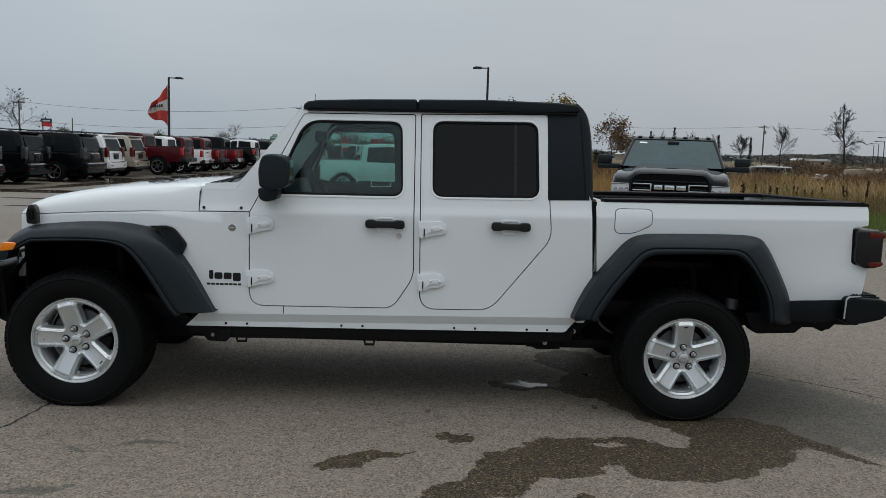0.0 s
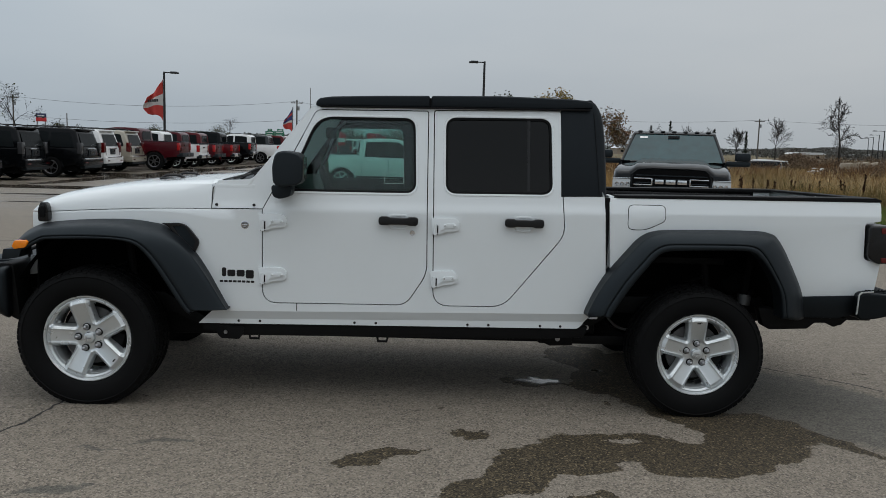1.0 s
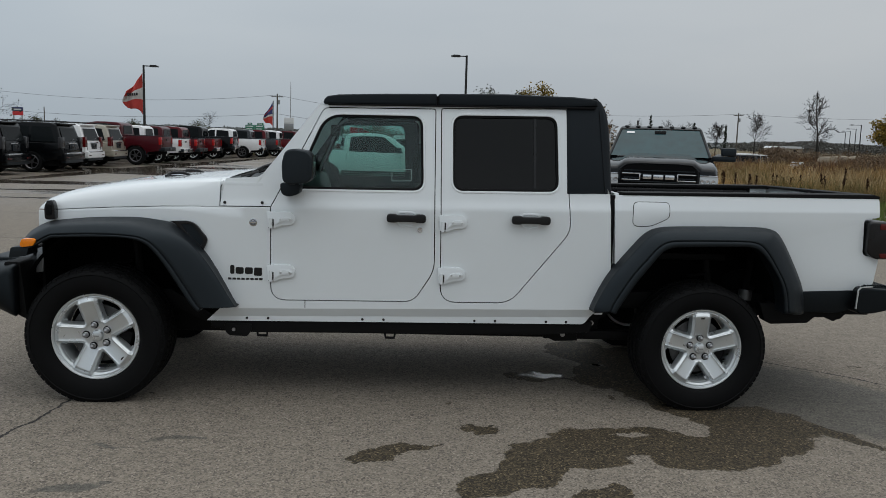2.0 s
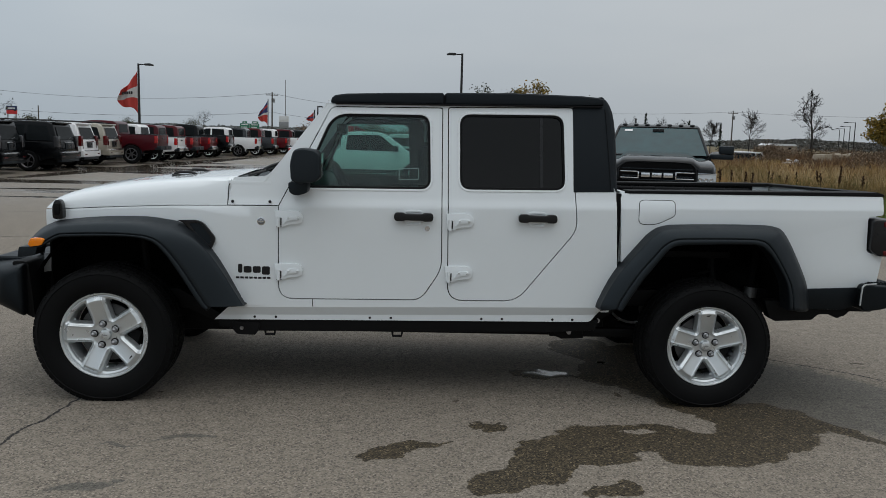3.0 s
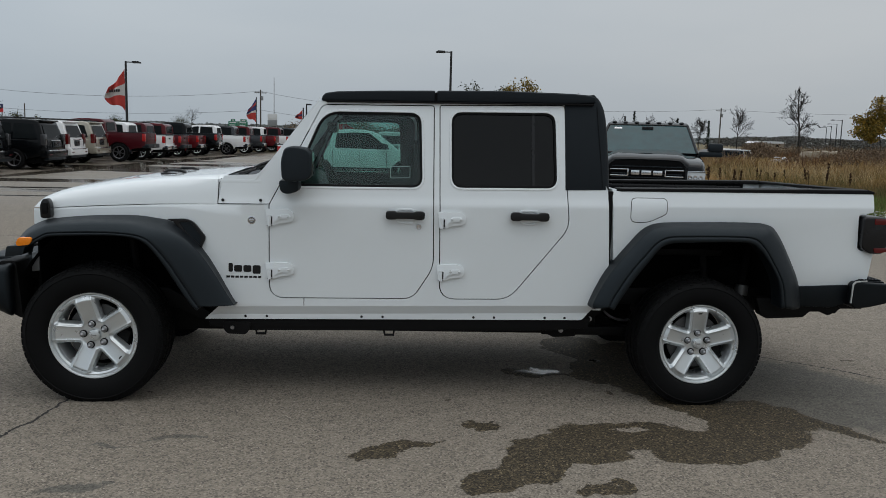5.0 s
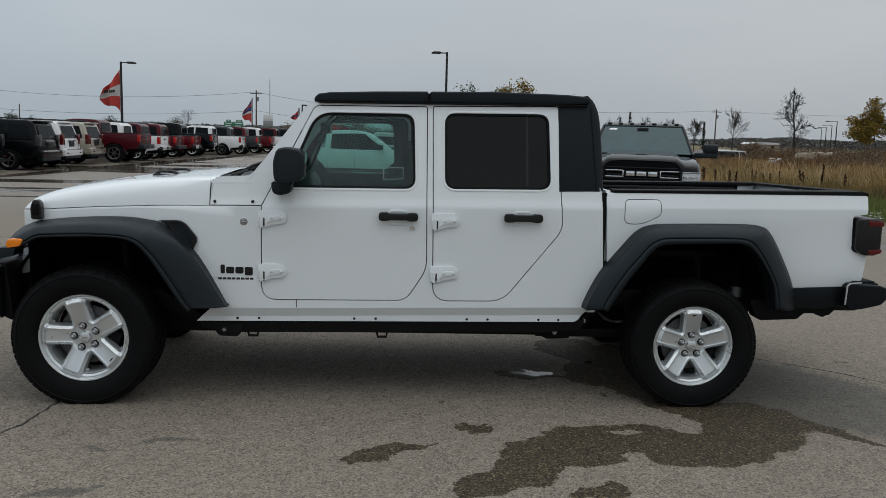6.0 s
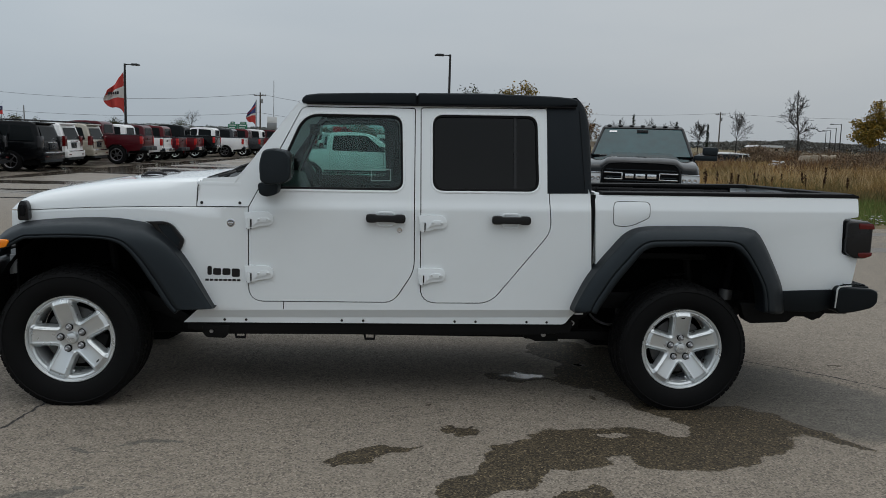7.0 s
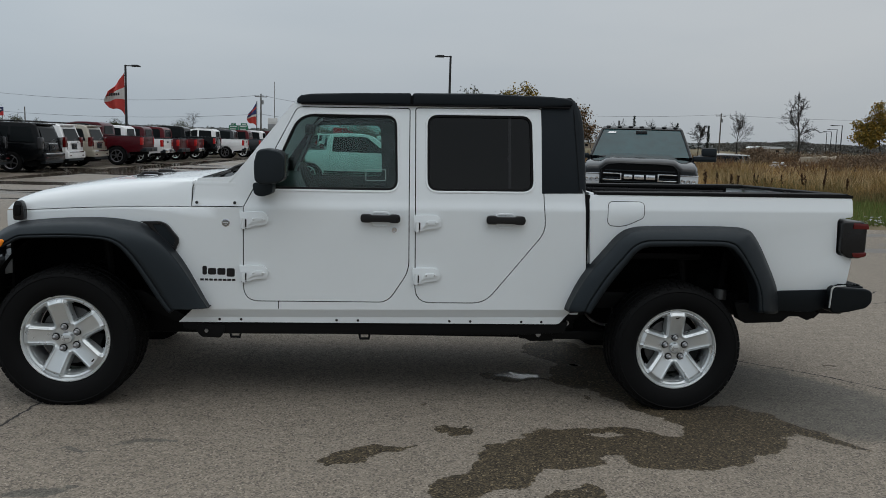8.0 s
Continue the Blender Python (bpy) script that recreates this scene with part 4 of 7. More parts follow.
    part("grille_panel", box(-0.395, -0.365, -0.54, 0.54, 0.72, 1.10, 0.012), WHITE, rig)
    for k in range(7):
        y0 = -0.30 + k * 0.088
        part("grille_slot", box(-0.398, -0.388, y0, y0 + 0.055, 0.80, 1.04, 0.004), GLOSS_BLACK, rig)
    for yy in (-0.47, 0.47):
        bm = turned(lathe([(0, -0.02), (0.07, -0.015), (0.095, 0.0), (0.10, 0.03)], 28), Matrix.Translation((-0.395, yy, 0.94)) @ Matrix.Rotation(radians(-90), 4, "Z"))
        part("headlight", bm, LENS_CLEAR, rig, "round clear headlight")
    # hood latch
    two("hood_latch", lambda: prism(rounded([(-0.312, 1.036), (-0.314, 1.105), (-0.298, 1.146), (-0.268, 1.146), (-0.256, 1.112), (-0.254, 1.036)], 0.015, 3), -0.735, -0.685, 0.012, 2), GLOSS_BLACK, "black rubber hood latch")
    two("latch_loop", lambda: prism(rounded([(-0.300, 1.06), (-0.300, 1.125), (-0.270, 1.125), (-0.270, 1.06)], 0.01, 3), -0.747, -0.73, 0.006, 2), RUBBER_SEAL)
    # hood rests and wipers, windscreen
    for yy in (-0.30, 0.05):
        bm = box(0.25, 0.41, yy - 0.030, yy + 0.030, 1.266, 1.287, 0.007)
        join(bm, tube([(0.262, yy, 1.285), (0.292, yy, 1.301), (0.365, yy, 1.301), (0.400, yy, 1.287)], 0.009))
        part("hood_rest", bm, GLOSS_BLACK, rig, "black rubber windscreen rest on the hood")
    part("cowl_top", box(0.684, 0.93, -0.765, 0.765, 1.23, 1.285, 0.012), WHITE, rig)
    part("cowl_grille", box(0.70, 0.95, -0.62, 0.62, 1.286, 1.300, 0.005), TRIM, rig)
    for yy in (-0.55, 0.05):
        bm = tube([(0.80, yy, 1.30), (0.84, yy - 0.06, 1.328), (0.90, yy - 0.08, 1.362), (0.96, yy - 0.02, 1.385)], 0.010)
        tube([(0.78, yy - 0.12, 1.308), (0.87, yy - 0.10, 1.335), (0.965, yy + 0.35, 1.395)], 0.008, bm=bm)
        part("wiper", bm, GLOSS_BLACK, rig, "black windscreen wiper")
    ws = loft([[(0.918, -0.70, 1.31), (0.918, 0.70, 1.31)], [(1.245, -0.635, 1.735), (1.245, 0.635, 1.735)]])
    pane = part("windscreen", ws, GLASS_SCREEN, rig, "flat windscreen with a darkened tint")
    pane.visible_shadow = False
    two("windscreen_pillar", lambda: loft([[(0.885, -0.765, 1.28), (0.885, -0.66, 1.28), (0.98, -0.66, 1.28), (0.98, -0.745, 1.28)],
                                            [(1.232, -0.690, 1.735), (1.232, -0.60, 1.735), (1.30, -0.60, 1.735), (1.30, -0.672, 1.735)]], closed=True), WHITE)
    part("windscreen_header", box(1.235, 1.32, -0.66, 0.66, 1.715, 1.76, 0.01), WHITE, rig)

    # hardtop
    def top(pr, name):
        bm = prism(pr, -0.705, 0.705, 0.016, 3)
        return part(name, bm, ROOF, rig, "black textured hardtop panel", smooth=22)
    top([(1.252, 1.735), (1.256, 1.764), (1.278, 1.781), (1.34, 1.791), (1.60, 1.803), (1.901, 1.812), (1.901, 1.745)], "roof_panel")
    top([(1.909, 1.745), (1.909, 1.812), (2.30, 1.822), (2.70, 1.817), (2.80, 1.810), (2.835, 1.802), (2.835, 1.765), (2.66, 1.755)], "rear_roof")
    part("roof_seam", box(1.898, 1.912, -0.69, 0.69, 1.745, 1.798), RUBBER_SEAL, rig)
    two("drip_rail", lambda: prism([(1.28, 1.728), (1.28, 1.738), (2.82, 1.762), (2.82, 1.752)], -0.716, -0.69, 0.002), RUBBER_SEAL)
    two("quarter_panel", lambda: plate(rounded([(2.664, 1.262), (2.652, 1.752), (2.832, 1.764), (2.880, 1.268)], [0, 0, 0, 0]), [], SIDE - 0.004, 0.05, 0.004, CUTS, lean), ROOF, "black textured hardtop quarter")
    corner = []
    for z, xo in ((1.268, 2.935), (1.45, 2.927), (1.60, 2.918), (1.68, 2.908), (1.73, 2.897), (1.765, 2.882), (1.79, 2.862), (1.806, 2.838), (1.814, 2.81)):
        yo = SIDE - 0.004 + 0.0129 + max(0, z - 0.026 - 1.19) * 0.15
        x_in = 2.880 - (z - 1.268) * 0.09
        corner.append([(x_in - 0.01, yo + 0.002, z), (x_in + (xo - x_in) * 0.35, yo + 0.003, z), (x_in + (xo - x_in) * 0.75, yo + 0.016, z), (xo, yo + 0.06, z), (xo + 0.004, yo + 0.14, z), (xo, 0.0, z)])
    two("hardtop_seam", lambda: tube([(2.880 - (z - 1.268) * 0.09 + 0.004, SIDE + 0.0090 + max(0, z - 1.216) * 0.15, z) for z in (1.272, 1.40, 1.52, 1.62, 1.70, 1.745)], 0.0014, 6), RUBBER_SEAL)
    two("hardtop_corner", lambda: loft(corner, caps=False), ROOF, "rounded black hardtop corner", smooth=60)
    part("rear_window", box(2.925, 2.932, -0.50, 0.50, 1.34, 1.68, 0.0), GLASS_DARK, rig, "dark rear cab window")
    part("cab_back", box(2.86, 2.915, -0.755, 0.755, 0.55, 1.268, 0.01), WHITE, rig)

    # front and rear flares
    f_root = [(-0.451, 0.914), (-0.399, 0.97), (-0.328, 1.011), (-0.252, 1.032), (-0.029, 1.056), (0.199, 1.064), (0.329, 1.053), (0.433, 1.031), (0.533, 0.957), (0.643, 0.823), (0.766, 0.606), (0.782, 0.584)]
    f_edge = [(-0.365, 0.93), (-0.315, 0.968), (-0.241, 1.007), (-0.18, 1.024), (0.027, 1.039), (0.219, 1.036), (0.32, 1.016), (0.418, 0.993), (0.524, 0.942), (0.634, 0.82), (0.76, 0.62), (0.784, 0.585)]
    f_groove = [(-0.33, 0.907), (-0.275, 0.936), (-0.217, 0.968), (-0.165, 0.977), (0.04, 0.984), (0.197, 0.98), (0.288, 0.966), (0.348, 0.93), (0.417, 0.853), (0.492, 0.744), (0.574, 0.614), (0.601, 0.58)]
    f_lip = [(-0.314, 0.897), (-0.265, 0.923), (-0.213, 0.952), (-0.167, 0.959), (0.038, 0.967), (0.184, 0.966), (0.275, 0.95), (0.335, 0.911), (0.401, 0.83), (0.47, 0.724), (0.548, 0.604), (0.588, 0.56)]
    two("front_flare", lambda: flare(f_root, f_edge, f_groove, f_lip, lambda x: -0.705 - 0.088 * max(0.0, min(1.0, (x + 0.2) / 0.75)), last=True), TRIM, "black plastic front wheel flare", smooth=95)
    r_root = [(2.832, 0.585), (2.827, 0.616), (2.914, 0.796), (3.052, 0.972), (3.121, 1.046), (3.193, 1.081), (3.319, 1.093), (3.73, 1.1), (3.872, 1.088), (3.937, 1.039), (4.017, 0.9), (4.089, 0.741), (4.112, 0.598)]
    r_edge = [(2.836, 0.595), (2.84, 0.638), (2.927, 0.798), (3.059, 0.961), (3.121, 1.027), (3.184, 1.064), (3.305, 1.077), (3.675, 1.081), (3.805, 1.067), (3.861, 1.029), (3.939, 0.905), (4.005, 0.756), (4.025, 0.606)]
    r_groove = [(2.916, 0.609), (2.939, 0.665), (3.029, 0.81), (3.114, 0.916), (3.169, 0.979), (3.232, 1.014), (3.326, 1.022), (3.631, 1.027), (3.731, 1.019), (3.783, 0.987), (3.846, 0.904), (3.924, 0.763), (3.95, 0.621)]
    r_lip = [(2.947, 0.595), (2.979, 0.655), (3.058, 0.778), (3.133, 0.877), (3.191, 0.95), (3.248, 0.981), (3.339, 0.988), (3.625, 0.997), (3.718, 0.991), (3.766, 0.964), (3.828, 0.893), (3.903, 0.762), (3.928, 0.62)]
    two("rear_flare", lambda: flare(r_root, r_edge, r_groove, r_lip, lambda x: -0.794, first=True, last=True), TRIM, "black plastic rear wheel flare", smooth=95)
    vent = [(0.405, 1.052), (0.511, 1.056), (0.551, 1.039), (0.614, 0.960), (0.614, 0.940), (0.590, 0.885), (0.560, 0.895), (0.44, 1.037)]
    gap = rounded([(0.470, 1.038), (0.533, 1.039), (0.595, 0.953), (0.582, 0.910), (0.505, 0.985)], 0.008, 3)
    frames = two("fender_vent", lambda: plate(rounded(vent, [0, 0.02, 0.02, 0.012, 0.012, 0.006, 0, 0], 3), [gap], -0.803, 0.02, 0.003), GLOSS_BLACK, "black fender vent")
    for far, fr in zip(both, frames):
        bm = plate(gap, [], -0.796, 0.004)
        part("vent_mesh", mirrored(bm) if far else bm, TRIM, fr)
    two("side_marker", lambda: prism(rounded([(-0.352, 0.950), (-0.290, 0.952), (-0.276, 0.944), (-0.292, 0.912), (-0.356, 0.902), (-0.366, 0.917)], 0.010, 4), -0.946, -0.86, 0.008), LENS_AMBER, "amber side marker lamp")
    two("marker_bracket", lambda: prism(rounded([(-0.42, 0.90), (-0.320, 0.905), (-0.335, 0.855), (-0.43, 0.84)], 0.01, 3), -0.93, -0.80, 0.01), TRIM)

    # wheel wells
    def well(cx):
        pts = [(cx + 0.56 * math.cos(a), 0.44 + 0.585 * math.sin(a)) for a in [math.pi * (0.12 + 0.76 * k / 18) for k in range(19)]]
        return loft([[(p[0], -0.75, p[1]) for p in pts], [(p[0], -0.33, p[1]) for p in pts], [(cx + (p[0] - cx) * 0.05, -0.32, 0.42 + (p[1] - 0.42) * 0.05) for p in pts]])
    two("wheel_liner", lambda: well(0.08), LINER, "black wheel-arch liner")
    def rear_well():
        pts = [Vector((3.45, 0.45)) + (Vector(p) - Vector((3.45, 0.45))) * 1.05 for p in r_lip]
        return loft([[(p.x, -0.80, p.y) for p in pts], [(p.x, -0.33, p.y) for p in pts], [(3.45 + (p.x - 3.45) * 0.05, -0.32, 0.45 + (p.y - 0.45) * 0.05) for p in pts]])
    two("wheel_liner", rear_well, LINER, "black wheel-arch liner")

    # bed
    for far in both:
        bm = plate(BED_SIDE, [], SIDE - 0.004, 0.04, 0.004, CUTS, lambda c: Vector((c.x, c.y + max(0, c.z - (c.x - 1.17) * RAKE - 1.147) * 0.24 + max(0, 0.80 - c.z) * 0.08, c.z - (0.024 if far else 0.0))))
        part("bed_side", mirrored(bm) if far else bm, WHITE, rig, "white cargo bed side", smooth=30)
    two("bed_gap", lambda: box(2.917, 2.945, SIDE + 0.012, SIDE + 0.03, 0.72, 1.262), RUBBER_SEAL)
    two("fuel_door", lambda: plate(FUEL, [], SIDE - 0.0062, 0.004, 0.001, (1.147,), lambda c: Vector((c.x, c.y + max(0, c.z - (c.x - 1.17) * RAKE - 1.147) * 0.24, c.z))), WHITE, "white fuel filler door")
    two("fuel_seam", lambda: plate(grow(FUEL, 0.0035), [grow(FUEL, -0.0005)], SIDE - 0.0048, 0.003, 0, (1.147,), lambda c: Vector((c.x, c.y + max(0, c.z - (c.x - 1.17) * RAKE - 1.147) * 0.24, c.z))), RUBBER_SEAL)
    for far in both:
        k = 0.026 if far else 0.0
        bm = prism(rounded([(2.985, 1.264 - k), (2.985, 1.280 - k), (4.48, 1.303 - k), (4.515, 1.294 - k), (4.515, 1.280 - k)], 0.004, 2), -0.778, -0.64, 0.006)
        part("bed_rail", mirrored(bm) if far else bm, RUBBER_SEAL, rig, "black bed rail cap")
    two("bed_inner", lambda: box(2.96, 4.33, -0.70, -0.66, 1.04, 1.25), RUBBER_SEAL)
    two("bed_corner", lambda: box(4.332, 4.455, -0.70, -0.665, 1.04, 1.25, 0.004), WHITE)
    two("bed_tie_rail", lambda: box(3.0, 4.30, -0.66, -0.63, 1.20, 1.235, 0.006), GLOSS_BLACK)
    part("bed_floor", box(2.96, 4.48, -0.32, 0.32, 0.86, 0.885), TRIM, rig)
    part("bed_front", box(2.945, 2.975, -0.74, 0.74, 0.80, 1.275, 0.006), WHITE, rig)
    part("tailgate", box(4.470, 4.525, -0.70, 0.70, 0.76, 1.266, 0.006), WHITE, rig, "white tailgate")
    part("tailgate_cap", loft([[(4.445, y, 1.284 - k), (4.445, y, 1.298 - k), (4.455, y, 1.302 - k), (4.52, y, 1.302 - k), (4.53, y, 1.296 - k), (4.53, y, 1.284 - k)] for y, k in ((-0.70, 0.0), (0.70, 0.026))], closed=True), RUBBER_SEAL, rig)
    two("tail_light", lambda: prism(rounded([(4.436, 1.150), (4.570, 1.150), (4.590, 1.12), (4.590, 0.965), (4.565, 0.930), (4.49, 0.930), (4.436, 0.965)], 0.02, 4), -0.832, -0.62, 0.018, 3), GLOSS_BLACK, "black-framed red tail light")
    two("tail_lens", lambda: prism(rounded([(4.500, 1.140), (4.585, 1.138), (4.594, 1.118), (4.594, 1.105), (4.500, 1.105)], 0.008, 3), -0.836, -0.66, 0.006), LENS_RED, "dark red lamp lens")
    two("tail_lens", lambda: prism(rounded([(4.505, 0.965), (4.594, 0.970), (4.590, 0.948), (4.56, 0.938), (4.515, 0.938)], 0.008, 3), -0.836, -0.66, 0.006), LENS_RED, "dark red lamp lens")
    # rear bumper
    two("bumper_side", lambda: prism(rounded([(4.05, 0.722), (4.40, 0.738), (4.40, 0.630), (4.30, 0.600), (4.05, 0.605)], 0.015, 3), -0.80, -0.60, 0.012), BUMPER)
    part("rear_bumper", prism(rounded([(4.395, 0.745), (4.415, 0.764), (4.60, 0.756), (4.640, 0.738), (4.642, 0.675), (4.61, 0.640), (4.50, 0.614), (4.41, 0.604), (4.385, 0.640)], 0.018, 4), -0.86, 0.86, 0.028, 4), BUMPER, rig, "black steel rear bumper")
    two("bumper_step", lambda: prism(rounded([(4.44, 0.758), (4.44, 0.768), (4.60, 0.764), (4.60, 0.752)], 0.003, 2), -0.82, -0.45, 0.002), BUMPER)
    for k in range(7):
        two("step_rib", (lambda c: (lambda: box(c, c + 0.010, -0.81, -0.50, 0.762, 0.774, 0.002)))(4.455 + k * 0.02), BUMPER)
    two("bumper_strip", lambda: prism(rounded([(4.378, 0.640), (4.384, 0.752), (4.40, 0.770), (4.47, 0.776), (4.47, 0.770), (4.405, 0.764), (4.391, 0.750), (4.385, 0.640)], 0.0), -0.866, -0.858), ALLOY)
    # front bumper
    prof = [(-0.70, 0.80), (-0.73, 0.74), (-0.73, 0.60), (-0.68, 0.54), (-0.45, 0.54), (-0.45, 0.80)]
    part("front_bumper", prism(rounded(prof, 0.03, 4), -0.62, 0.62, 0.02, 3), BUMPER, rig, "black front bumper")
    two("bumper_end", lambda: loft([rounded(ring, 0.035, 4) for ring in (
        [(-0.72, -0.60, 0.770), (-0.72, -0.60, 0.56), (-0.46, -0.60, 0.50), (-0.44, -0.60, 0.800)],
        [(-0.66, -0.76, 0.760), (-0.68, -0.76, 0.57), (-0.44, -0.78, 0.49), (-0.435, -0.78, 0.798)],
        [(-0.595, -0.835, 0.748), (-0.61, -0.835, 0.575), (-0.43, -0.84, 0.485), (-0.435, -0.84, 0.792)],
        [(-0.555, -0.865, 0.735), (-0.57, -0.865, 0.590), (-0.435, -0.866, 0.500), (-0.440, -0.866, 0.782)],
        [(-0.530, -0.878, 0.715), (-0.54, -0.878, 0.615), (-0.450, -0.880, 0.530), (-0.452, -0.880, 0.760)])], closed=True), BUMPER, "black plastic bumper end", smooth=80)
    two("bumper_skirt", lambda: prism(rounded([(-0.52, 0.80), (-0.43, 0.80), (-0.41, 0.60), (-0.40, 0.47), (-0.46, 0.50)], 0.02, 3), -0.80, -0.62, 0.01), UNDER)
    two("tow_hook", lambda: tube([(-0.47, -0.50, 0.80), (-0.47, -0.50, 0.845), (-0.43, -0.50, 0.86), (-0.38, -0.50, 0.845)], 0.014), GLOSS_BLACK)

    # underbody
    two("frame_rail", lambda: prism([(-0.45, 0.62), (0.35, 0.62), (0.60, 0.470), (2.75, 0.480), (3.05, 0.66), (4.25, 0.68), (4.25, 0.58), (3.05, 0.56), (2.78, 0.385), (0.66, 0.375), (0.40, 0.50), (-0.45, 0.50)], -0.58, -0.50, 0.006), UNDER, "dark steel frame rail")
    two("rocker_rail", lambda: prism(rounded([(0.62, 0.472), (2.86, 0.505), (2.84, 0.44), (2.56, 0.422), (1.10, 0.408), (0.80, 0.405), (0.74, 0.415), (0.62, 0.43)], 0.008, 2), -0.745, -0.66, 0.005), UNDER, "black rocker rail under the doors")
    for bx in (0.915, 1.66):
        two("rail_loop", (lambda c: (lambda: tube([(c - 0.03, -0.73, 0.415), (c - 0.025, -0.73, 0.385), (c + 0.025, -0.73, 0.385), (c + 0.03, -0.73, 0.415)], 0.008)))(bx), UNDER)
    two("rail_bracket", lambda: prism(rounded([(0.700, 0.465), (0.705, 0.410), (0.727, 0.387), (0.830, 0.383), (0.852, 0.411), (0.860, 0.455)], 0.01, 3), -0.755, -0.70, 0.004), UNDER)
    two("bracket_bolt", lambda: turned(lathe([(0, -0.006), (0.010, -0.006), (0.012, 0.003)], 12), Matrix.Translation((0.754, -0.756, 0.424))), STEEL)
    two("control_arm", lambda: box(2.60, 3.35, -0.56, -0.50, 0.355, 0.41, 0.01), UNDER)
    two("arm_mount", lambda: prism([(2.50, 0.43), (2.78, 0.46), (2.80, 0.36), (2.66, 0.355)], -0.62, -0.48, 0.005), UNDER)
    two("arm_bolt", lambda: turned(lathe([(0, -0.008), (0.014, -0.008), (0.014, 0.006)], 12), Matrix.Translation((2.705, -0.625, 0.40))), STEEL)
    two("arm_bolt", lambda: turned(lathe([(0, -0.008), (0.014, -0.008), (0.014, 0.006)], 12), Matrix.Translation((2.86, -0.70, 0.49))), STEEL)
    two("bracket_tab", lambda: prism([(2.745, 0.425), (2.772, 0.452), (2.80, 0.430)], -0.63, -0.60, 0.003), STEEL)
    for x in (0.0, 3.487):
        bm = rod((x, -0.75, 0.395), (x, 0.75, 0.395), 0.045)
        join(bm, turned(lathe([(0, -0.13), (0.09, -0.11), (0.135, 0.0), (0.10, 0.10), (0, 0.14)], 20), Matrix.Translation((x, 0.12, 0.40)) @ Matrix.Rotation(radians(90), 4, "Z")))
        part("axle", bm, UNDER, rig)
        for yy in (-0.48, 0.48):
            pts = [(x + 0.06 + 0.055 * math.cos(k * 0.7), yy + 0.055 * math.sin(k * 0.7), 0.45 + k * 0.0062) for k in range(56)]
            part("coil_spring", tube(pts, 0.009, 6), UNDER, rig)
            part("shock_absorber", rod((x + 0.18, yy, 0.38), (x + 0.12, yy, 0.90), 0.028), UNDER, rig)
    part("belly", box(0.30, 2.95, -0.50, 0.52, 0.35, 0.60, 0.02), UNDER, rig)
    # long low plate added to block light from the ground under the cab
    part("underbody_light_block", prism(rounded([(0.50, 0.36), (0.62, 0.285), (2.70, 0.280), (2.88, 0.37)], 0.03, 3), -0.20, 0.58, 0.02), UNDER, rig)
    part("transfer_case", box(1.3, 2.0, -0.22, 0.25, 0.36, 0.47, 0.03), UNDER, rig)
    part("fuel_tank", box(2.05, 2.95, -0.45, 0.0, 0.38, 0.50, 0.03), UNDER, rig)
    part("exhaust_pipe", tube([(0.6, 0.3, 0.43), (2.8, 0.3, 0.43), (3.2, 0.42, 0.62), (3.9, 0.42, 0.60), (4.4, 0.55, 0.56)], 0.032), UNDER, rig)
    part("muffler", rod((3.95, -0.45, 0.60), (3.95, 0.45, 0.60), 0.10, seg=16), UNDER, rig)
    part("spare_wheel", turned(lathe([(0.16, 0.10), (0.36, 0.10), (0.395, 0.05), (0.395, -0.05), (0.36, -0.10), (0.16, -0.10)], 32), Matrix.Translation((4.0, 0, 0.68)) @ Matrix.Rotation(radians(90), 4, "X")), TYRE, rig)
    part("hitch_receiver", box(4.15, 4.60, -0.62, 0.62, 0.555, 0.615, 0.01), UNDER, rig)
    two("bumper_bracket", lambda: prism([(3.95, 0.60), (4.30, 0.605), (4.42, 0.58), (4.38, 0.54), (4.30, 0.555), (3.98, 0.545)], -0.70, -0.60, 0.006), UNDER)

    two("rear_valance", lambda: prism(rounded([(3.86, 0.64), (3.897, 0.535), (3.935, 0.513), (4.160, 0.523), (4.200, 0.559), (4.270, 0.560), (4.318, 0.536), (4.370, 0.561), (4.36, 0.64)], 0.008, 2), -0.74, -0.66, 0.006), UNDER, "black lower valance behind the wheel")
    two("well_strut", lambda: rod((3.80, -0.62, 0.60), (3.86, -0.60, 0.98), 0.022, seg=12), LINER)
    two("well_brace", lambda: box(3.02, 3.72, -0.52, -0.47, 0.86, 0.90, 0.008), UNDER)
    two("strut_collar", lambda: rod((3.805, -0.64, 0.64), (3.812, -0.636, 0.70), 0.040, seg=14), BRAKE)

    # cabin
    part("cabin_floor", box(0.95, 2.88, -0.74, 0.74, 0.58, 0.62), CLOTH, rig)
    part("headliner", box(1.26, 2.86, -0.66, 0.66, 1.735, 1.745), DASH, rig)
    part("dashboard", prism(rounded([(0.93, 1.28), (1.10, 1.30), (1.22, 1.24), (1.26, 1.10), (1.20, 0.75), (0.95, 0.70)], 0.04, 4), -0.72, 0.72, 0.02), DASH, rig)
    for yy in (-0.37, 0.37):
        bm = prism(rounded([(1.50, 0.80), (1.48, 0.92), (2.02, 0.90), (2.02, 0.78)], 0.04, 4), yy - 0.25, yy + 0.25, 0.03, 3)
        s = part("front_seat", bm, CLOTH, rig, "dark cloth front seat")
        part("seat_back", prism(rounded([(1.93, 0.85), (2.06, 1.42), (2.16, 1.42), (2.08, 0.83)], 0.04, 4), yy - 0.24, yy + 0.24, 0.035, 3), CLOTH, s)
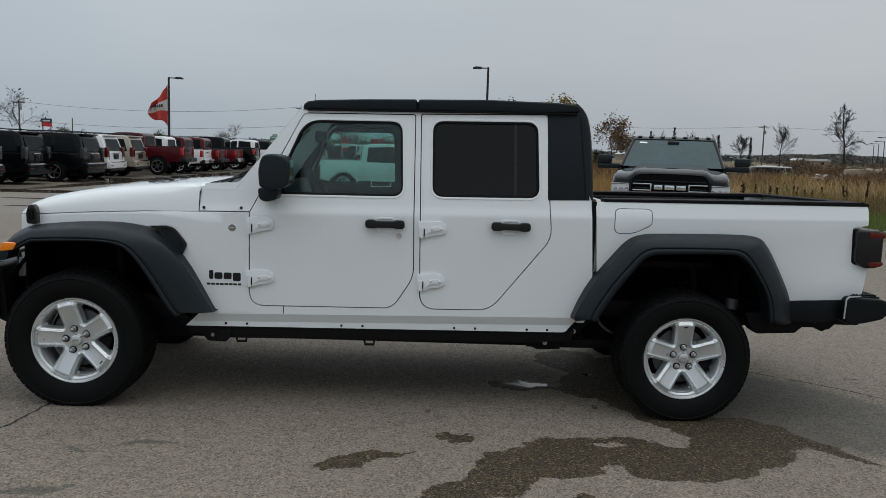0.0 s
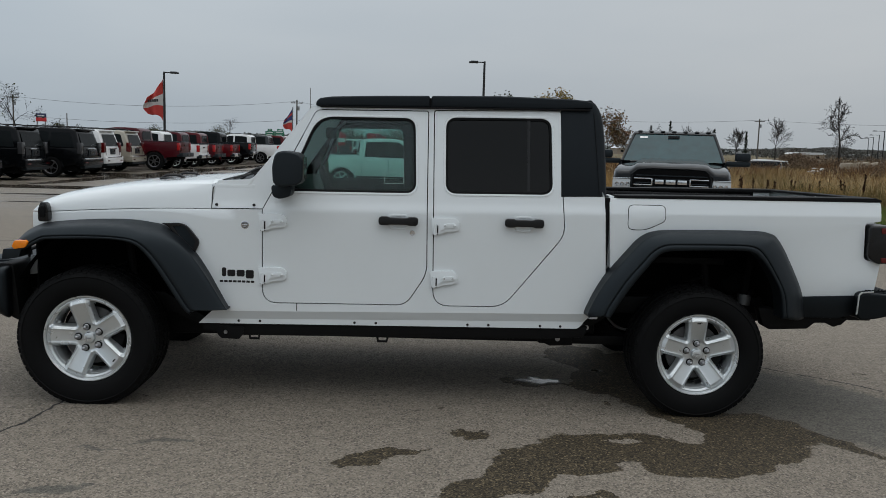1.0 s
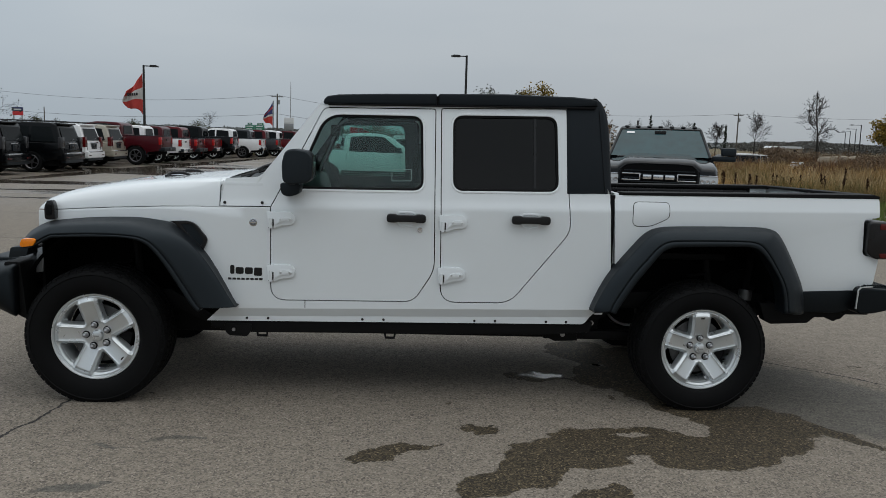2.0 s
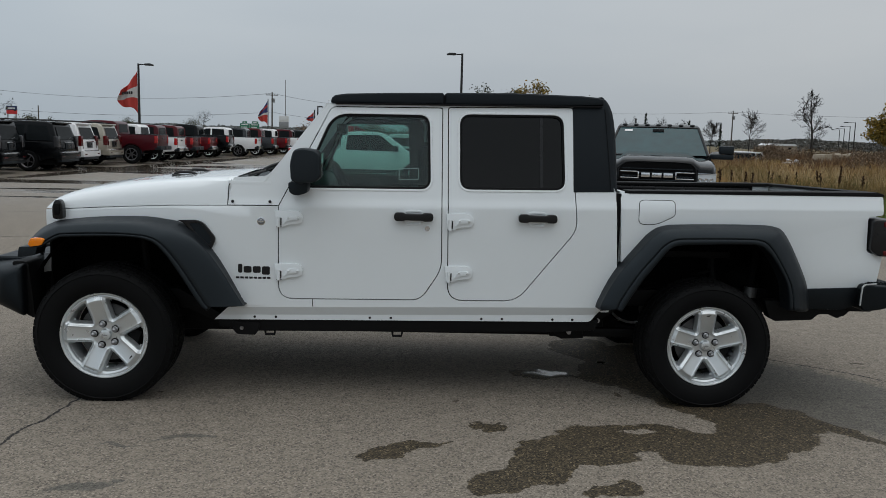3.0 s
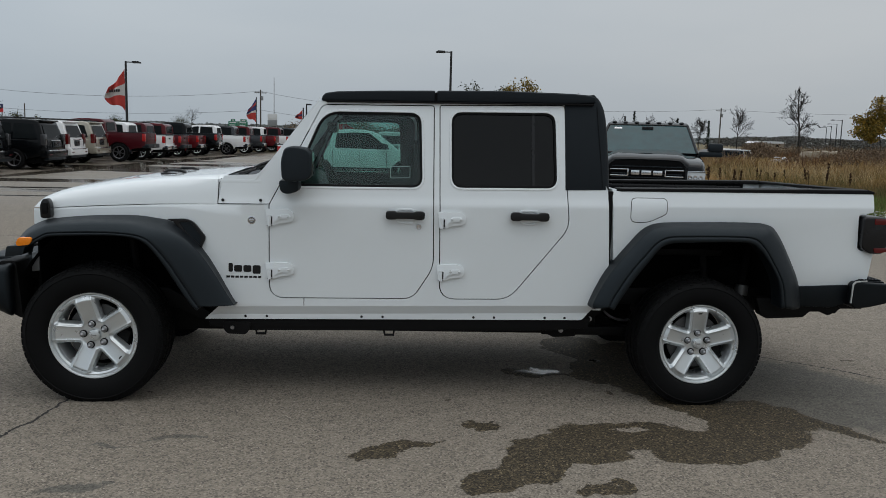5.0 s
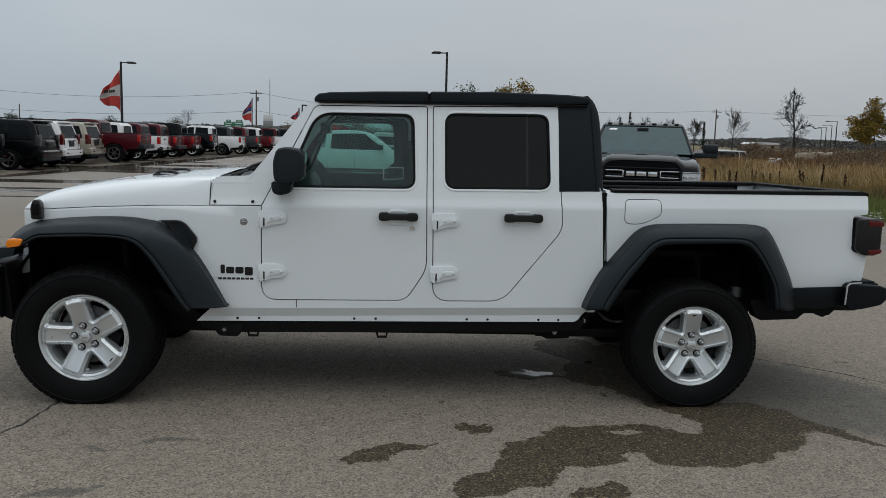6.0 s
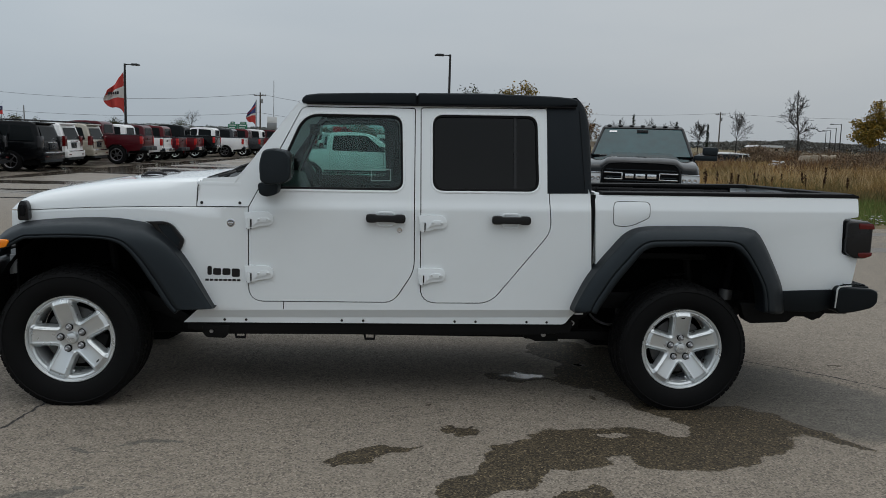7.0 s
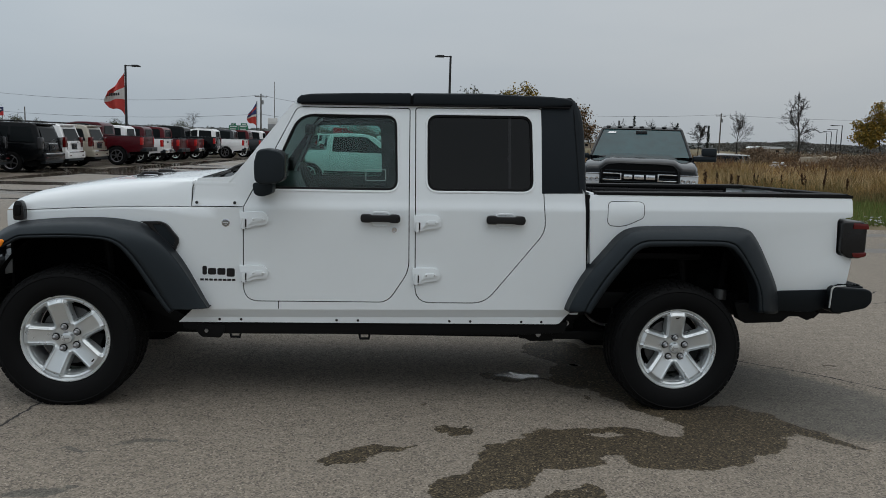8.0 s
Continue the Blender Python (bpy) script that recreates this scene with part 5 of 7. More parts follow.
        part("headrest", prism(rounded([(2.06, 1.46), (2.08, 1.62), (2.16, 1.63), (2.17, 1.46)], 0.04, 4), yy - 0.13, yy + 0.13, 0.03, 3), CLOTH, s)
    s = part("rear_seat", box(2.32, 2.80, -0.62, 0.62, 0.78, 0.92, 0.04, 3), CLOTH, rig)
    part("rear_seat_back", prism(rounded([(2.68, 0.90), (2.76, 1.45), (2.84, 1.45), (2.80, 0.88)], 0.03, 3), -0.62, 0.62, 0.03), CLOTH, s)
    bm = bmesh.new()
    pts = [(0.185 * math.cos(2 * math.pi * k / 32), 0.185 * math.sin(2 * math.pi * k / 32), 0) for k in range(33)]
    bm = tube(pts, 0.016, 8)
    join(bm, box(-0.17, 0.17, -0.02, 0.02, -0.02, 0.01, 0.006))
    join(bm, lathe([(0, -0.035), (0.06, -0.03), (0.075, 0.0), (0, 0.03)], 20, axis="z"))
    part("steering_wheel", turned(bm, Matrix.Translation((1.33, -0.37, 1.21)) @ Matrix.Rotation(radians(65), 4, "Y")), RUBBER_SEAL, rig, "black steering wheel")
    part("steering_column", rod((1.17, -0.37, 1.12), (1.32, -0.37, 1.205), 0.035), DASH, rig)
    part("rear_view_mirror", box(1.245, 1.305, -0.13, 0.13, 1.555, 1.625, 0.015), GLOSS_BLACK, rig)
    for yy in (-0.63, 0.63):
        part("roll_bar", tube([(1.30, yy, 1.69), (1.95, yy, 1.71), (2.75, yy, 1.71), (2.84, yy, 1.3)], 0.03), TRIM, rig)
        part("centre_pillar", box(1.875, 1.955, yy - 0.03, yy + 0.03, 0.62, 1.74, 0.01), TRIM, rig)

    part("window_surround", plate(rounded([(1.01, 1.20), (1.225, 1.735), (1.98, 1.735), (1.98, 1.20)], 0.01, 2), [rounded([(1.052, 1.256), (1.245, 1.632), (1.716, 1.640), (1.732, 1.264)], [0.03, 0.06, 0.05, 0.03], 5)], 0.700, 0.03, 0.006), DASH, rig, "dark trim round the far window")
    bl = part("belt_pillar", prism(rounded([(1.800, 1.225), (1.800, 1.470), (1.815, 1.485), (1.96, 1.485), (1.96, 1.225)], 0.012, 3), 0.655, 0.70, 0.01), DASH, rig, "dark pillar trim with the seat belt")
    part("belt", box(1.786, 1.826, 0.645, 0.650, 1.23, 1.47, 0.001), RUBBER_SEAL, bl)
    o = rounded([(1.650, 1.306), (1.650, 1.374), (1.765, 1.378), (1.765, 1.310)], 0.006, 2)
    part("window_sticker", plate(o, [grow(o, -0.004)], SIDE + 0.020, 0.002, 0, (), lean), SILVER_PAINT, doors[0][0], "thin outlined sticker inside the window")
    part("sill_lump", prism(rounded([(1.410, 1.185), (1.418, 1.225), (1.440, 1.240), (1.490, 1.241), (1.510, 1.226), (1.519, 1.185)], 0.012, 3), 0.69, 0.73, 0.008), DASH, rig, "dark switch block on the far door")
    # wheels
    for x, spin in ((0.008, 104), (3.476, 91)):
        wheel_parts(rig, x, -0.775, spin, -1)
        wheel_parts(rig, x, 0.775, spin, 1)
    return rig


build_white_pickup()

# ---- parked vehicles (local frame: nose towards +x, standing on z = 0) ----
def arch(cx, r, n=9):
    return [(cx + r * math.cos(math.pi * k / n), 0.36 + r * 0.98 * math.sin(math.pi * k / n)) for k in range(n + 1)]


def car_wheel_meshes(r, w, rim_mat, spokes=6):
    prof = [(r * 0.62, w / 2), (r * 0.66, -w / 2 + 0.01), (r * 0.8, -w / 2 - 0.006), (r * 0.94, -w / 2 + 0.006), (r, -w / 2 + 0.04), (r, w / 2 - 0.03), (r * 0.9, w / 2)]
    tyre = finish("tyre", lathe(prof, 32), TYRE)
    rim = finish("rim", lathe([(r * 0.64, 0.05), (r * 0.60, -w / 2 + 0.03), (r * 0.655, -w / 2 + 0.0), (r * 0.64, -w / 2 - 0.004), (r * 0.60, -w / 2 + 0.012)], 32), rim_mat)
    bm = bmesh.new()
    edges = []
    loops = [[(r * 0.61 * math.cos(2 * math.pi * i / 40), r * 0.61 * math.sin(2 * math.pi * i / 40)) for i in range(40)]]
    half = 180.0 / spokes
    for k in range(spokes):
        mid = 2 * half * k + 17
        pts = [(0.57, -half + 5.5), (0.575, 0), (0.57, half - 5.5), (0.20, half - 13), (0.20, -half + 13)]
        loops.append([(r * a * math.cos(radians(mid + d)), r * a * math.sin(radians(mid + d))) for a, d in pts])
    for lp in loops:
        vs = [bm.verts.new((p[0], -w / 2 + 0.012, p[1])) for p in lp]
        edges += [bm.edges.new((vs[i - 1], vs[i])) for i in range(len(vs))]
    bmesh.ops.triangle_fill(bm, use_beauty=True, edges=edges)
    ret = bmesh.ops.extrude_face_region(bm, geom=bm.faces[:])
    for g in ret["geom"]:
        if isinstance(g, bmesh.types.BMVert):
            g.co.y += 0.03
    face = finish("wheel_face", bm, rim_mat, 25)
    back = finish("wheel_disc", lathe([(0, -0.02), (r * 0.6, -0.02), (r * 0.6, 0.02)], 24), LINER)
    return tyre, rim, face, back


WHEELS = {}


def put_wheels(parent, xs, half, r, w, rim_mat, spokes):
    key = (r, w, rim_mat.name, spokes)
    if key not in WHEELS:
        WHEELS[key] = car_wheel_meshes(r, w, rim_mat, spokes)
    tyre, rim, face, back = WHEELS[key]
    for x in xs:
        for s in (-1, 1):
            wh = new("wheel")
            wh.parent = parent
            wh.matrix_basis = pose(x, s * (half - w / 2), r, 0, 0, 0 if s < 0 else 180)
            for nm, me in (("tyre", tyre), ("rim", rim), ("wheel_face", face), ("wheel_disc", back)):
                part(nm, me, None, wh)


def greenhouse(outline, half, drop, z0, bev=0.05):
    """A cabin: a side outline drawn across, its roof narrower than its belt."""
    bm = prism(outline, -half, half, bev, 3)
    for v in bm.verts:
        if v.co.z > z0:
            f = 1 - drop * (v.co.z - z0)
            v.co.y *= f
    return bm


def side_glass(parent, quads, half, drop, z0, mat=None):
    for q in quads:
        for s in (-1, 1):
            bm = bmesh.new()
            pts = rounded(q, 0.05, 3)
            rows = []
            for off in (0.004, -0.01):
                rows.append([(p[0], s * (half * (1 - drop * (p[1] - z0)) + off), p[1]) for p in pts])
            part("side_window", loft(rows, closed=True), mat or GLASS_BODY, parent, smooth=0)


def side_cover(parent, quad, half, drop, z0):
    """Black cover strip on the pillar between the door windows, one a side."""
    for s in (-1, 1):
        rows = [[(p[0], s * (half * (1 - drop * (p[1] - z0)) + off), p[1]) for p in quad] for off in (0.002, -0.01)]
        part("pillar_cover", loft(rows, closed=True), GLOSS_BLACK, parent, smooth=0)


GLASS_BODY = plain("dark_car_window", (0.010, 0.012, 0.013), 0.12, grain=20, vary=0.2, bump=0.0, spec=0.035)


def swell(bm, half, levels):
    """Gives a slab-sided body its section: levels (height, share of the half width), eased between."""
    for z, _ in levels[1:-1]:
        bmesh.ops.bisect_plane(bm, geom=bm.verts[:] + bm.edges[:] + bm.faces[:], plane_co=(0, 0, z), plane_no=(0, 0, 1))
    for v in bm.verts:
        v.co.y *= lerp_table(levels, v.co.z)
    return bm


def arch_lip(cx, r, half, z0=0.36):
    """The rolled lip round one wheel opening."""
    return tube([(cx + r * math.cos(math.pi * k / 14), half, z0 + r * 0.98 * math.sin(math.pi * k / 14)) for k in range(15)], 0.022, 6)


BODY_SECTION = [(0.30, 0.955), (0.50, 0.975), (0.72, 1.0), (0.90, 0.992), (1.04, 1.0), (1.14, 0.985), (1.30, 0.965)]


def build_suv(body_mat, label, at, lamp=None, group="parked row", trim_low=None, roof_rack=True, rim=None):
    lamp = lamp or LENS_RED
    v = thing("suv", label, "suv", group, at)
    L0, L1, half = -2.75, 2.85, 1.0
    low = [(L0, 0.55), (L0 - 0.03, 0.75), (L0, 1.12), (1.35, 1.14), (1.5, 1.18), (2.6, 1.10), (2.83, 1.0), (L1, 0.6), (2.75, 0.38)] + arch(1.75, 0.46)[::1] + [(1.25, 0.33), (-1.15, 0.33)] + arch(-1.62, 0.46) + [(-2.15, 0.42)]
    part("body", swell(prism(low, -half, half, 0.045, 2), half, BODY_SECTION), body_mat, v, smooth=32)
    roof = [(L0 + 0.02, 1.10), (L0 + 0.24, 1.80), (L0 + 0.45, 1.87), (-0.6, 1.90), (0.35, 1.86), (0.62, 1.80), (1.42, 1.12)]
    part("cabin", greenhouse(roof, half, 0.20, 1.1, 0.05), body_mat, v, smooth=40)
    side_glass(v, [[(-2.50, 1.17), (-2.32, 1.70), (-1.62, 1.73), (-1.60, 1.17)], [(-1.52, 1.17), (-1.53, 1.73), (-0.62, 1.76), (-0.60, 1.17)], [(-0.50, 1.17), (-0.52, 1.76), (0.30, 1.73), (0.98, 1.17)]], half, 0.20, 1.1)
    rw = loft([[(L0 + 0.015, -0.78, 1.20), (L0 + 0.015, 0.78, 1.20)], [(L0 + 0.185, -0.68, 1.68), (L0 + 0.185, 0.68, 1.68)]])
    part("rear_window", rw, GLASS_BODY, v)
    part("roof_spoiler", box(L0 + 0.12, L0 + 0.45, -0.76, 0.76, 1.80, 1.86, 0.02), body_mat, v)
    for s in (-1, 1):
        part("tail_lamp", box(L0 - 0.035, L0 + 0.14, min(s * 0.78, s * 1.012), max(s * 0.78, s * 1.012), 0.92, 1.34, 0.03), lamp, v)
        if roof_rack:
            part("roof_rail", tube([(-2.2, s * 0.70, 1.89), (-1.9, s * 0.70, 1.945), (0.0, s * 0.70, 1.935), (0.25, s * 0.70, 1.87)], 0.018), GLOSS_BLACK, v)
    part("rear_bumper", box(L0 - 0.13, L0 + 0.2, -0.99, 0.99, 0.46, 0.74, 0.05, 3), trim_low or body_mat, v)
    part("bumper_step", box(L0 - 0.135, L0 - 0.05, -0.8, 0.8, 0.70, 0.752, 0.01), CHROME, v)
    part("bumper_skirt", box(L0 - 0.10, L0 + 0.1, -0.86, 0.86, 0.36, 0.47, 0.02), TRIM, v)
    part("plate_recess", turned(box(-0.012, 0.012, -0.28, 0.28, 0.84, 1.07, 0.008), Matrix.Translation((L0 - 0.030, 0, 0))), TRIM, v)
    part("rear_wiper", tube([(L0 + 0.0, 0.02, 1.20), (L0 + 0.035, -0.35, 1.27)], 0.012), GLOSS_BLACK, v)
    for s in (-1, 1):
        part("gate_seam", box(L0 - 0.034, L0 - 0.020, s * 0.765 - 0.006, s * 0.765 + 0.006, 0.80, 1.12), RUBBER_SEAL, v)
        part("bumper_reflector", box(L0 - 0.138, L0 - 0.12, s * 0.72 - 0.12, s * 0.72 + 0.12, 0.56, 0.60, 0.004), LENS_RED, v)
        for ax in (1.75, -1.62):
            part("arch_lip", arch_lip(ax, 0.465, s * 0.972), body_mat, v)
        for dx in (-1.22, -0.56, 0.40, 1.25):
            part("door_seam", box(dx - 0.006, dx + 0.006, s * 0.994 - 0.010, s * 0.994 + 0.010, 0.52, 1.12), RUBBER_SEAL, v)
        for hx in (-0.40, 0.58):
            part("door_handle", box(hx - 0.1, hx + 0.1, s * 1.005 - 0.02, s * 1.005 + 0.02, 0.99, 1.025, 0.01), CHROME, v)
        part("door_mirror", box(1.02, 1.16, s * 1.11 - 0.11, s * 1.11 + 0.11, 1.14, 1.32, 0.04), body_mat, v)
    part("number_plate", box(L0 - 0.055, L0 - 0.03, -0.15, 0.15, 0.90, 1.03, 0.004), GLOSS_BLACK, v)
    part("tailgate_trim", box(L0 - 0.05, L0 - 0.02, -0.42, 0.42, 1.08, 1.12, 0.006), CHROME, v)
    part("underbody", box(L0 + 0.2, L1 - 0.3, -0.85, 0.85, 0.25, 0.45), LINER, v)
    put_wheels(v, (1.75, -1.62), 1.0, 0.40, 0.27, rim or ALLOY, 5)
    return v


def build_pickup(body_mat, label, at, group="parked row", lift=0.0, lamp=None, rim=None, crew=True, chrome=True, name="pickup_truck", window=None):
    lamp = lamp or LENS_BRIGHT
    v = thing(name, label, "pickup truck", group, at)
    half, r = 1.01, 0.41 + lift * 0.35
    up = Matrix.Translation((0, 0, lift))
    L0, L1, FA = -2.95, 2.80, 1.74
    low = [(L0, 0.58), (L0 - 0.01, 1.28), (-1.02, 1.29), (-1.02, 1.16), (1.42, 1.16), (1.56, 1.24), (2.45, 1.20), (2.68, 1.16), (2.76, 1.08), (L1, 0.62), (2.65, 0.45)] + arch(FA, 0.50) + [(1.25, 0.45), (-1.2, 0.45)] + arch(-1.72, 0.50) + [(-2.3, 0.52)]
    # the bed is open: an outer shell with a floor
    shell = prism(low, -half, half, 0.04, 2)
    cut = [f for f in shell.faces if f.normal.z > 0.9 and f.calc_center_median().x < -1.2 and f.calc_center_median().z > 1.2]
    bmesh.ops.delete(shell, geom=cut, context="FACES")
    part("body", turned(swell(shell, half, BODY_SECTION), up), body_mat, v, smooth=32)
    part("bed_liner", turned(box(L0 + 0.08, -1.1, -0.80, 0.80, 0.80, 0.85), up), TRIM, v)
    for s in (-1, 1):
        part("bed_wall", turned(box(L0 + 0.05, -1.08, min(s * 0.82, s * 0.97), max(s * 0.82, s * 0.97), 0.8, 1.287, 0.01), up), body_mat, v)
        part("bed_rail", turned(box(L0 + 0.03, -1.06, min(s * 0.81, s * 0.985), max(s * 0.81, s * 0.985), 1.288, 1.305, 0.006), up), TRIM, v)
    back = -1.08 if crew else -0.6
    roof = [(back, 1.14), (back + 0.05, 1.74), (back + 0.12, 1.84), (back + 0.26, 1.90), (-0.25, 1.93), (0.20, 1.92), (0.48, 1.88), (0.72, 1.78), (1.14, 1.47), (1.56, 1.14)]
    part("cabin", turned(greenhouse(roof, half - 0.01, 0.20, 1.14, 0.05), up), body_mat, v, smooth=40)
    qs = [[(-0.86, 1.24), (-0.80, 1.78), (-0.02, 1.82), (0.0, 1.22)], [(0.10, 1.22), (0.08, 1.82), (0.42, 1.80), (1.16, 1.22)]]
    n0 = set(bpy.data.objects)
    side_glass(v, qs, half - 0.01, 0.20, 1.14, window)
    rw = loft([[(back + 0.008, -0.66, 1.36), (back + 0.008, 0.66, 1.36)], [(back + 0.036, -0.60, 1.76), (back + 0.036, 0.60, 1.76)]])
    part("rear_window", rw, GLASS_BODY, v)
    if not chrome:
        side_cover(v, [(-0.05, 1.23), (-0.05, 1.81), (0.13, 1.81), (0.13, 1.23)], half - 0.01, 0.20, 1.14)
    ws = loft([[(1.475, -0.80, 1.22), (1.475, 0.80, 1.22)], [(0.775, -0.66, 1.755), (0.775, 0.66, 1.755)]])
    for vv in ws.verts:
        vv.co.x += 0.012
        vv.co.z += 0.02
    part("windscreen", ws, GLASS_BODY, v)
    for ob in set(bpy.data.objects) - n0:
        ob.matrix_basis = up @ ob.matrix_basis
    for s in (-1, 1):
        part("tail_lamp", turned(box(L0 - 0.02, L0 + 0.12, min(s * 0.80, s * 1.018), max(s * 0.80, s * 1.018), 0.88, 1.24, 0.03), up), lamp, v)
        for hx in (-0.72, 0.22):
            part("door_handle", turned(box(hx - 0.1, hx + 0.1, min(s * 1.0, s * 1.03), max(s * 1.0, s * 1.03), 1.08, 1.115, 0.01), up), CHROME if chrome else body_mat, v)
        for dx in (-0.95, 0.04, 1.05):
            part("door_seam", turned(box(dx - 0.006, dx + 0.006, min(s * 1.0, s * 1.012), max(s * 1.0, s * 1.012), 0.55, 1.15), up), RUBBER_SEAL, v)
        part("door_mirror", turned(box(0.89, 1.09, min(s * 1.05, s * 1.28), max(s * 1.05, s * 1.28), 1.22, 1.42, 0.04), up), CHROME if chrome else TRIM, v)
        part("mirror_arm", turned(box(0.93, 1.0, min(s * 0.97, s * 1.10), max(s * 0.97, s * 1.10), 1.24, 1.30, 0.01), up), TRIM, v)
        part("head_lamp", turned(box(2.58, 2.79, min(s * 0.66, s * 0.99), max(s * 0.66, s * 0.99), 0.86, 1.05, 0.03), up), LENS_CLEAR, v)
        part("sill_trim", turned(box(-1.15, 1.35, min(s * 0.99, s * 1.016), max(s * 0.99, s * 1.016), 0.46, 0.53, 0.008), up), CHROME if chrome else TRIM, v)
    part("rear_bumper", turned(box(L0 - 0.18, L0 + 0.05, -0.98, 0.98, 0.56, 0.76, 0.03), up), CHROME if chrome else TRIM, v)
    part("front_bumper", turned(box(2.70, 2.92, -0.98, 0.98, 0.50, 0.74, 0.04), up), CHROME if chrome else TRIM, v)
    for s in (-1, 1):
        for ax in (FA, -1.72):
            part("arch_lip", turned(arch_lip(ax, 0.505, s * 0.982), up), body_mat if chrome else TRIM, v)
        part("gate_seam", turned(box(L0 - 0.016, L0 - 0.004, s * 0.785 - 0.007, s * 0.785 + 0.007, 0.78, 1.27), up), RUBBER_SEAL, v)
        part("mud_flap", turned(box(-2.28, -2.25, s * 0.84 - 0.14, s * 0.84 + 0.14, 0.26, 0.62, 0.006), up), TRIM, v)
        part("bumper_corner", turned(box(L0 - 0.16, L0 + 0.12, s * 0.93 - 0.075, s * 0.93 + 0.075, 0.57, 0.75, 0.03), up), TRIM, v)
    part("gate_panel", turned(box(L0 - 0.022, L0 - 0.006, -0.66, 0.66, 0.86, 1.05, 0.006), up), body_mat, v)
    part("gate_cap", turned(box(L0 - 0.02, L0 + 0.05, -0.78, 0.78, 1.275, 1.30, 0.008), up), TRIM, v)
    part("plate_shelf", turned(box(L0 - 0.19, L0 - 0.15, -0.24, 0.24, 0.58, 0.74, 0.006), up), TRIM, v)
    part("tailgate_handle", turned(box(L0 - 0.035, L0 - 0.005, -0.14, 0.14, 1.08, 1.16, 0.01), up), GLOSS_BLACK, v)
    part("number_plate", turned(box(L0 - 0.2, L0 - 0.182, -0.15, 0.15, 0.60, 0.72, 0.003), up), GLOSS_BLACK, v)
    part("underbody", turned(box(L0 + 0.2, L1 - 0.3, -0.8, 0.8, 0.40, 0.60), up), LINER, v)
    put_wheels(v, (FA, -1.72), half, r, 0.29, rim or ALLOY, 6)
    return v


def parked(x, y, turn=180.0):
    return pose(x, y, ground_z(x, y), 0, 0, turn)


DARK_RIM = plain("dark_machined_rim", (0.15, 0.15, 0.16), 0.30, metal=0.8, grain=90, vary=0.6, bump=0.05)
def tail_at(x, y, half_length):
    """Nose towards -x, tail at x."""
    return parked(x - half_length, y)


build_suv(BLACK_PAINT, "glossy black full-size suv parked in the row", tail_at(-12.1, 21.7, 2.8), LENS_SMOKE)
build_suv(BLACK_PAINT, "glossy black full-size suv with clear tail lamps", tail_at(-11.9, 24.9, 2.8), LENS_SMOKE)
build_suv(BLACK_PAINT, "long black suv with machined rims in the row", tail_at(-11.1, 27.9, 2.8), LENS_SMOKE, rim=DARK_RIM)
build_suv(WHITE_FAR, "white full-size suv seen from behind", tail_at(-11.4, 31.0, 2.8), LENS_RED)
build_suv(BEIGE, "pale gold suv seen from behind", tail_at(-11.4, 34.1, 2.8), LENS_RED)
build_pickup(MAROON, "lifted maroon pickup with dark rims", tail_at(-10.1, 37.2, 2.95), lift=0.12, rim=DARK_RIM, chrome=False)
build_pickup(WHITE_FAR, "white pickup showing its tailgate", tail_at(-9.97, 40.3, 2.95))
build_pickup(MAROON, "dark red pickup in the parked row", tail_at(-9.9, 43.4, 2.95), chrome=False)
build_pickup(RED_PAINT, "red pickup in the parked row", tail_at(-9.6, 46.4, 2.95))
build_pickup(BLACK_PAINT, "black pickup in the parked row", tail_at(-9.15, 49.5, 2.95), lift=0.1)
build_pickup(WHITE_FAR, "white pickup standing out of the row", tail_at(-7.9, 52.6, 2.95), rim=DARK_RIM)
build_pickup(GREY_PAINT, "dark grey pickup further down the row", tail_at(-7.3, 56.0, 2.95))
build_pickup(RED_PAINT, "red pickup further down the row", tail_at(-6.8, 59.4, 2.95))
build_pickup(WHITE_FAR, "white pickup at the far end of the row", tail_at(-6.3, 62.8, 2.95))
build_pickup(MAROON, "maroon pickup at the far end of the row", tail_at(-5.4, 66.4, 2.95))
build_suv(GREY_PAINT, "dark grey suv in the second row", tail_at(-19.0, 41.0, 2.8))
build_suv(WHITE_FAR, "white suv in the second row", tail_at(-18.6, 45.0, 2.8))
build_pickup(MAROON, "maroon pickup in the second row", tail_at(-18.0, 50.0, 2.95))
build_suv(BLACK_PAINT, "black suv in the second row", tail_at(-17.6, 54.0, 2.8))
build_pickup(WHITE_FAR, "white pickup in the second row", tail_at(-16.5, 60.0, 2.95))
build_pickup(BLACK_PAINT, "black pickup in the second row", tail_at(-15.5, 66.0, 2.95), lift=0.15)
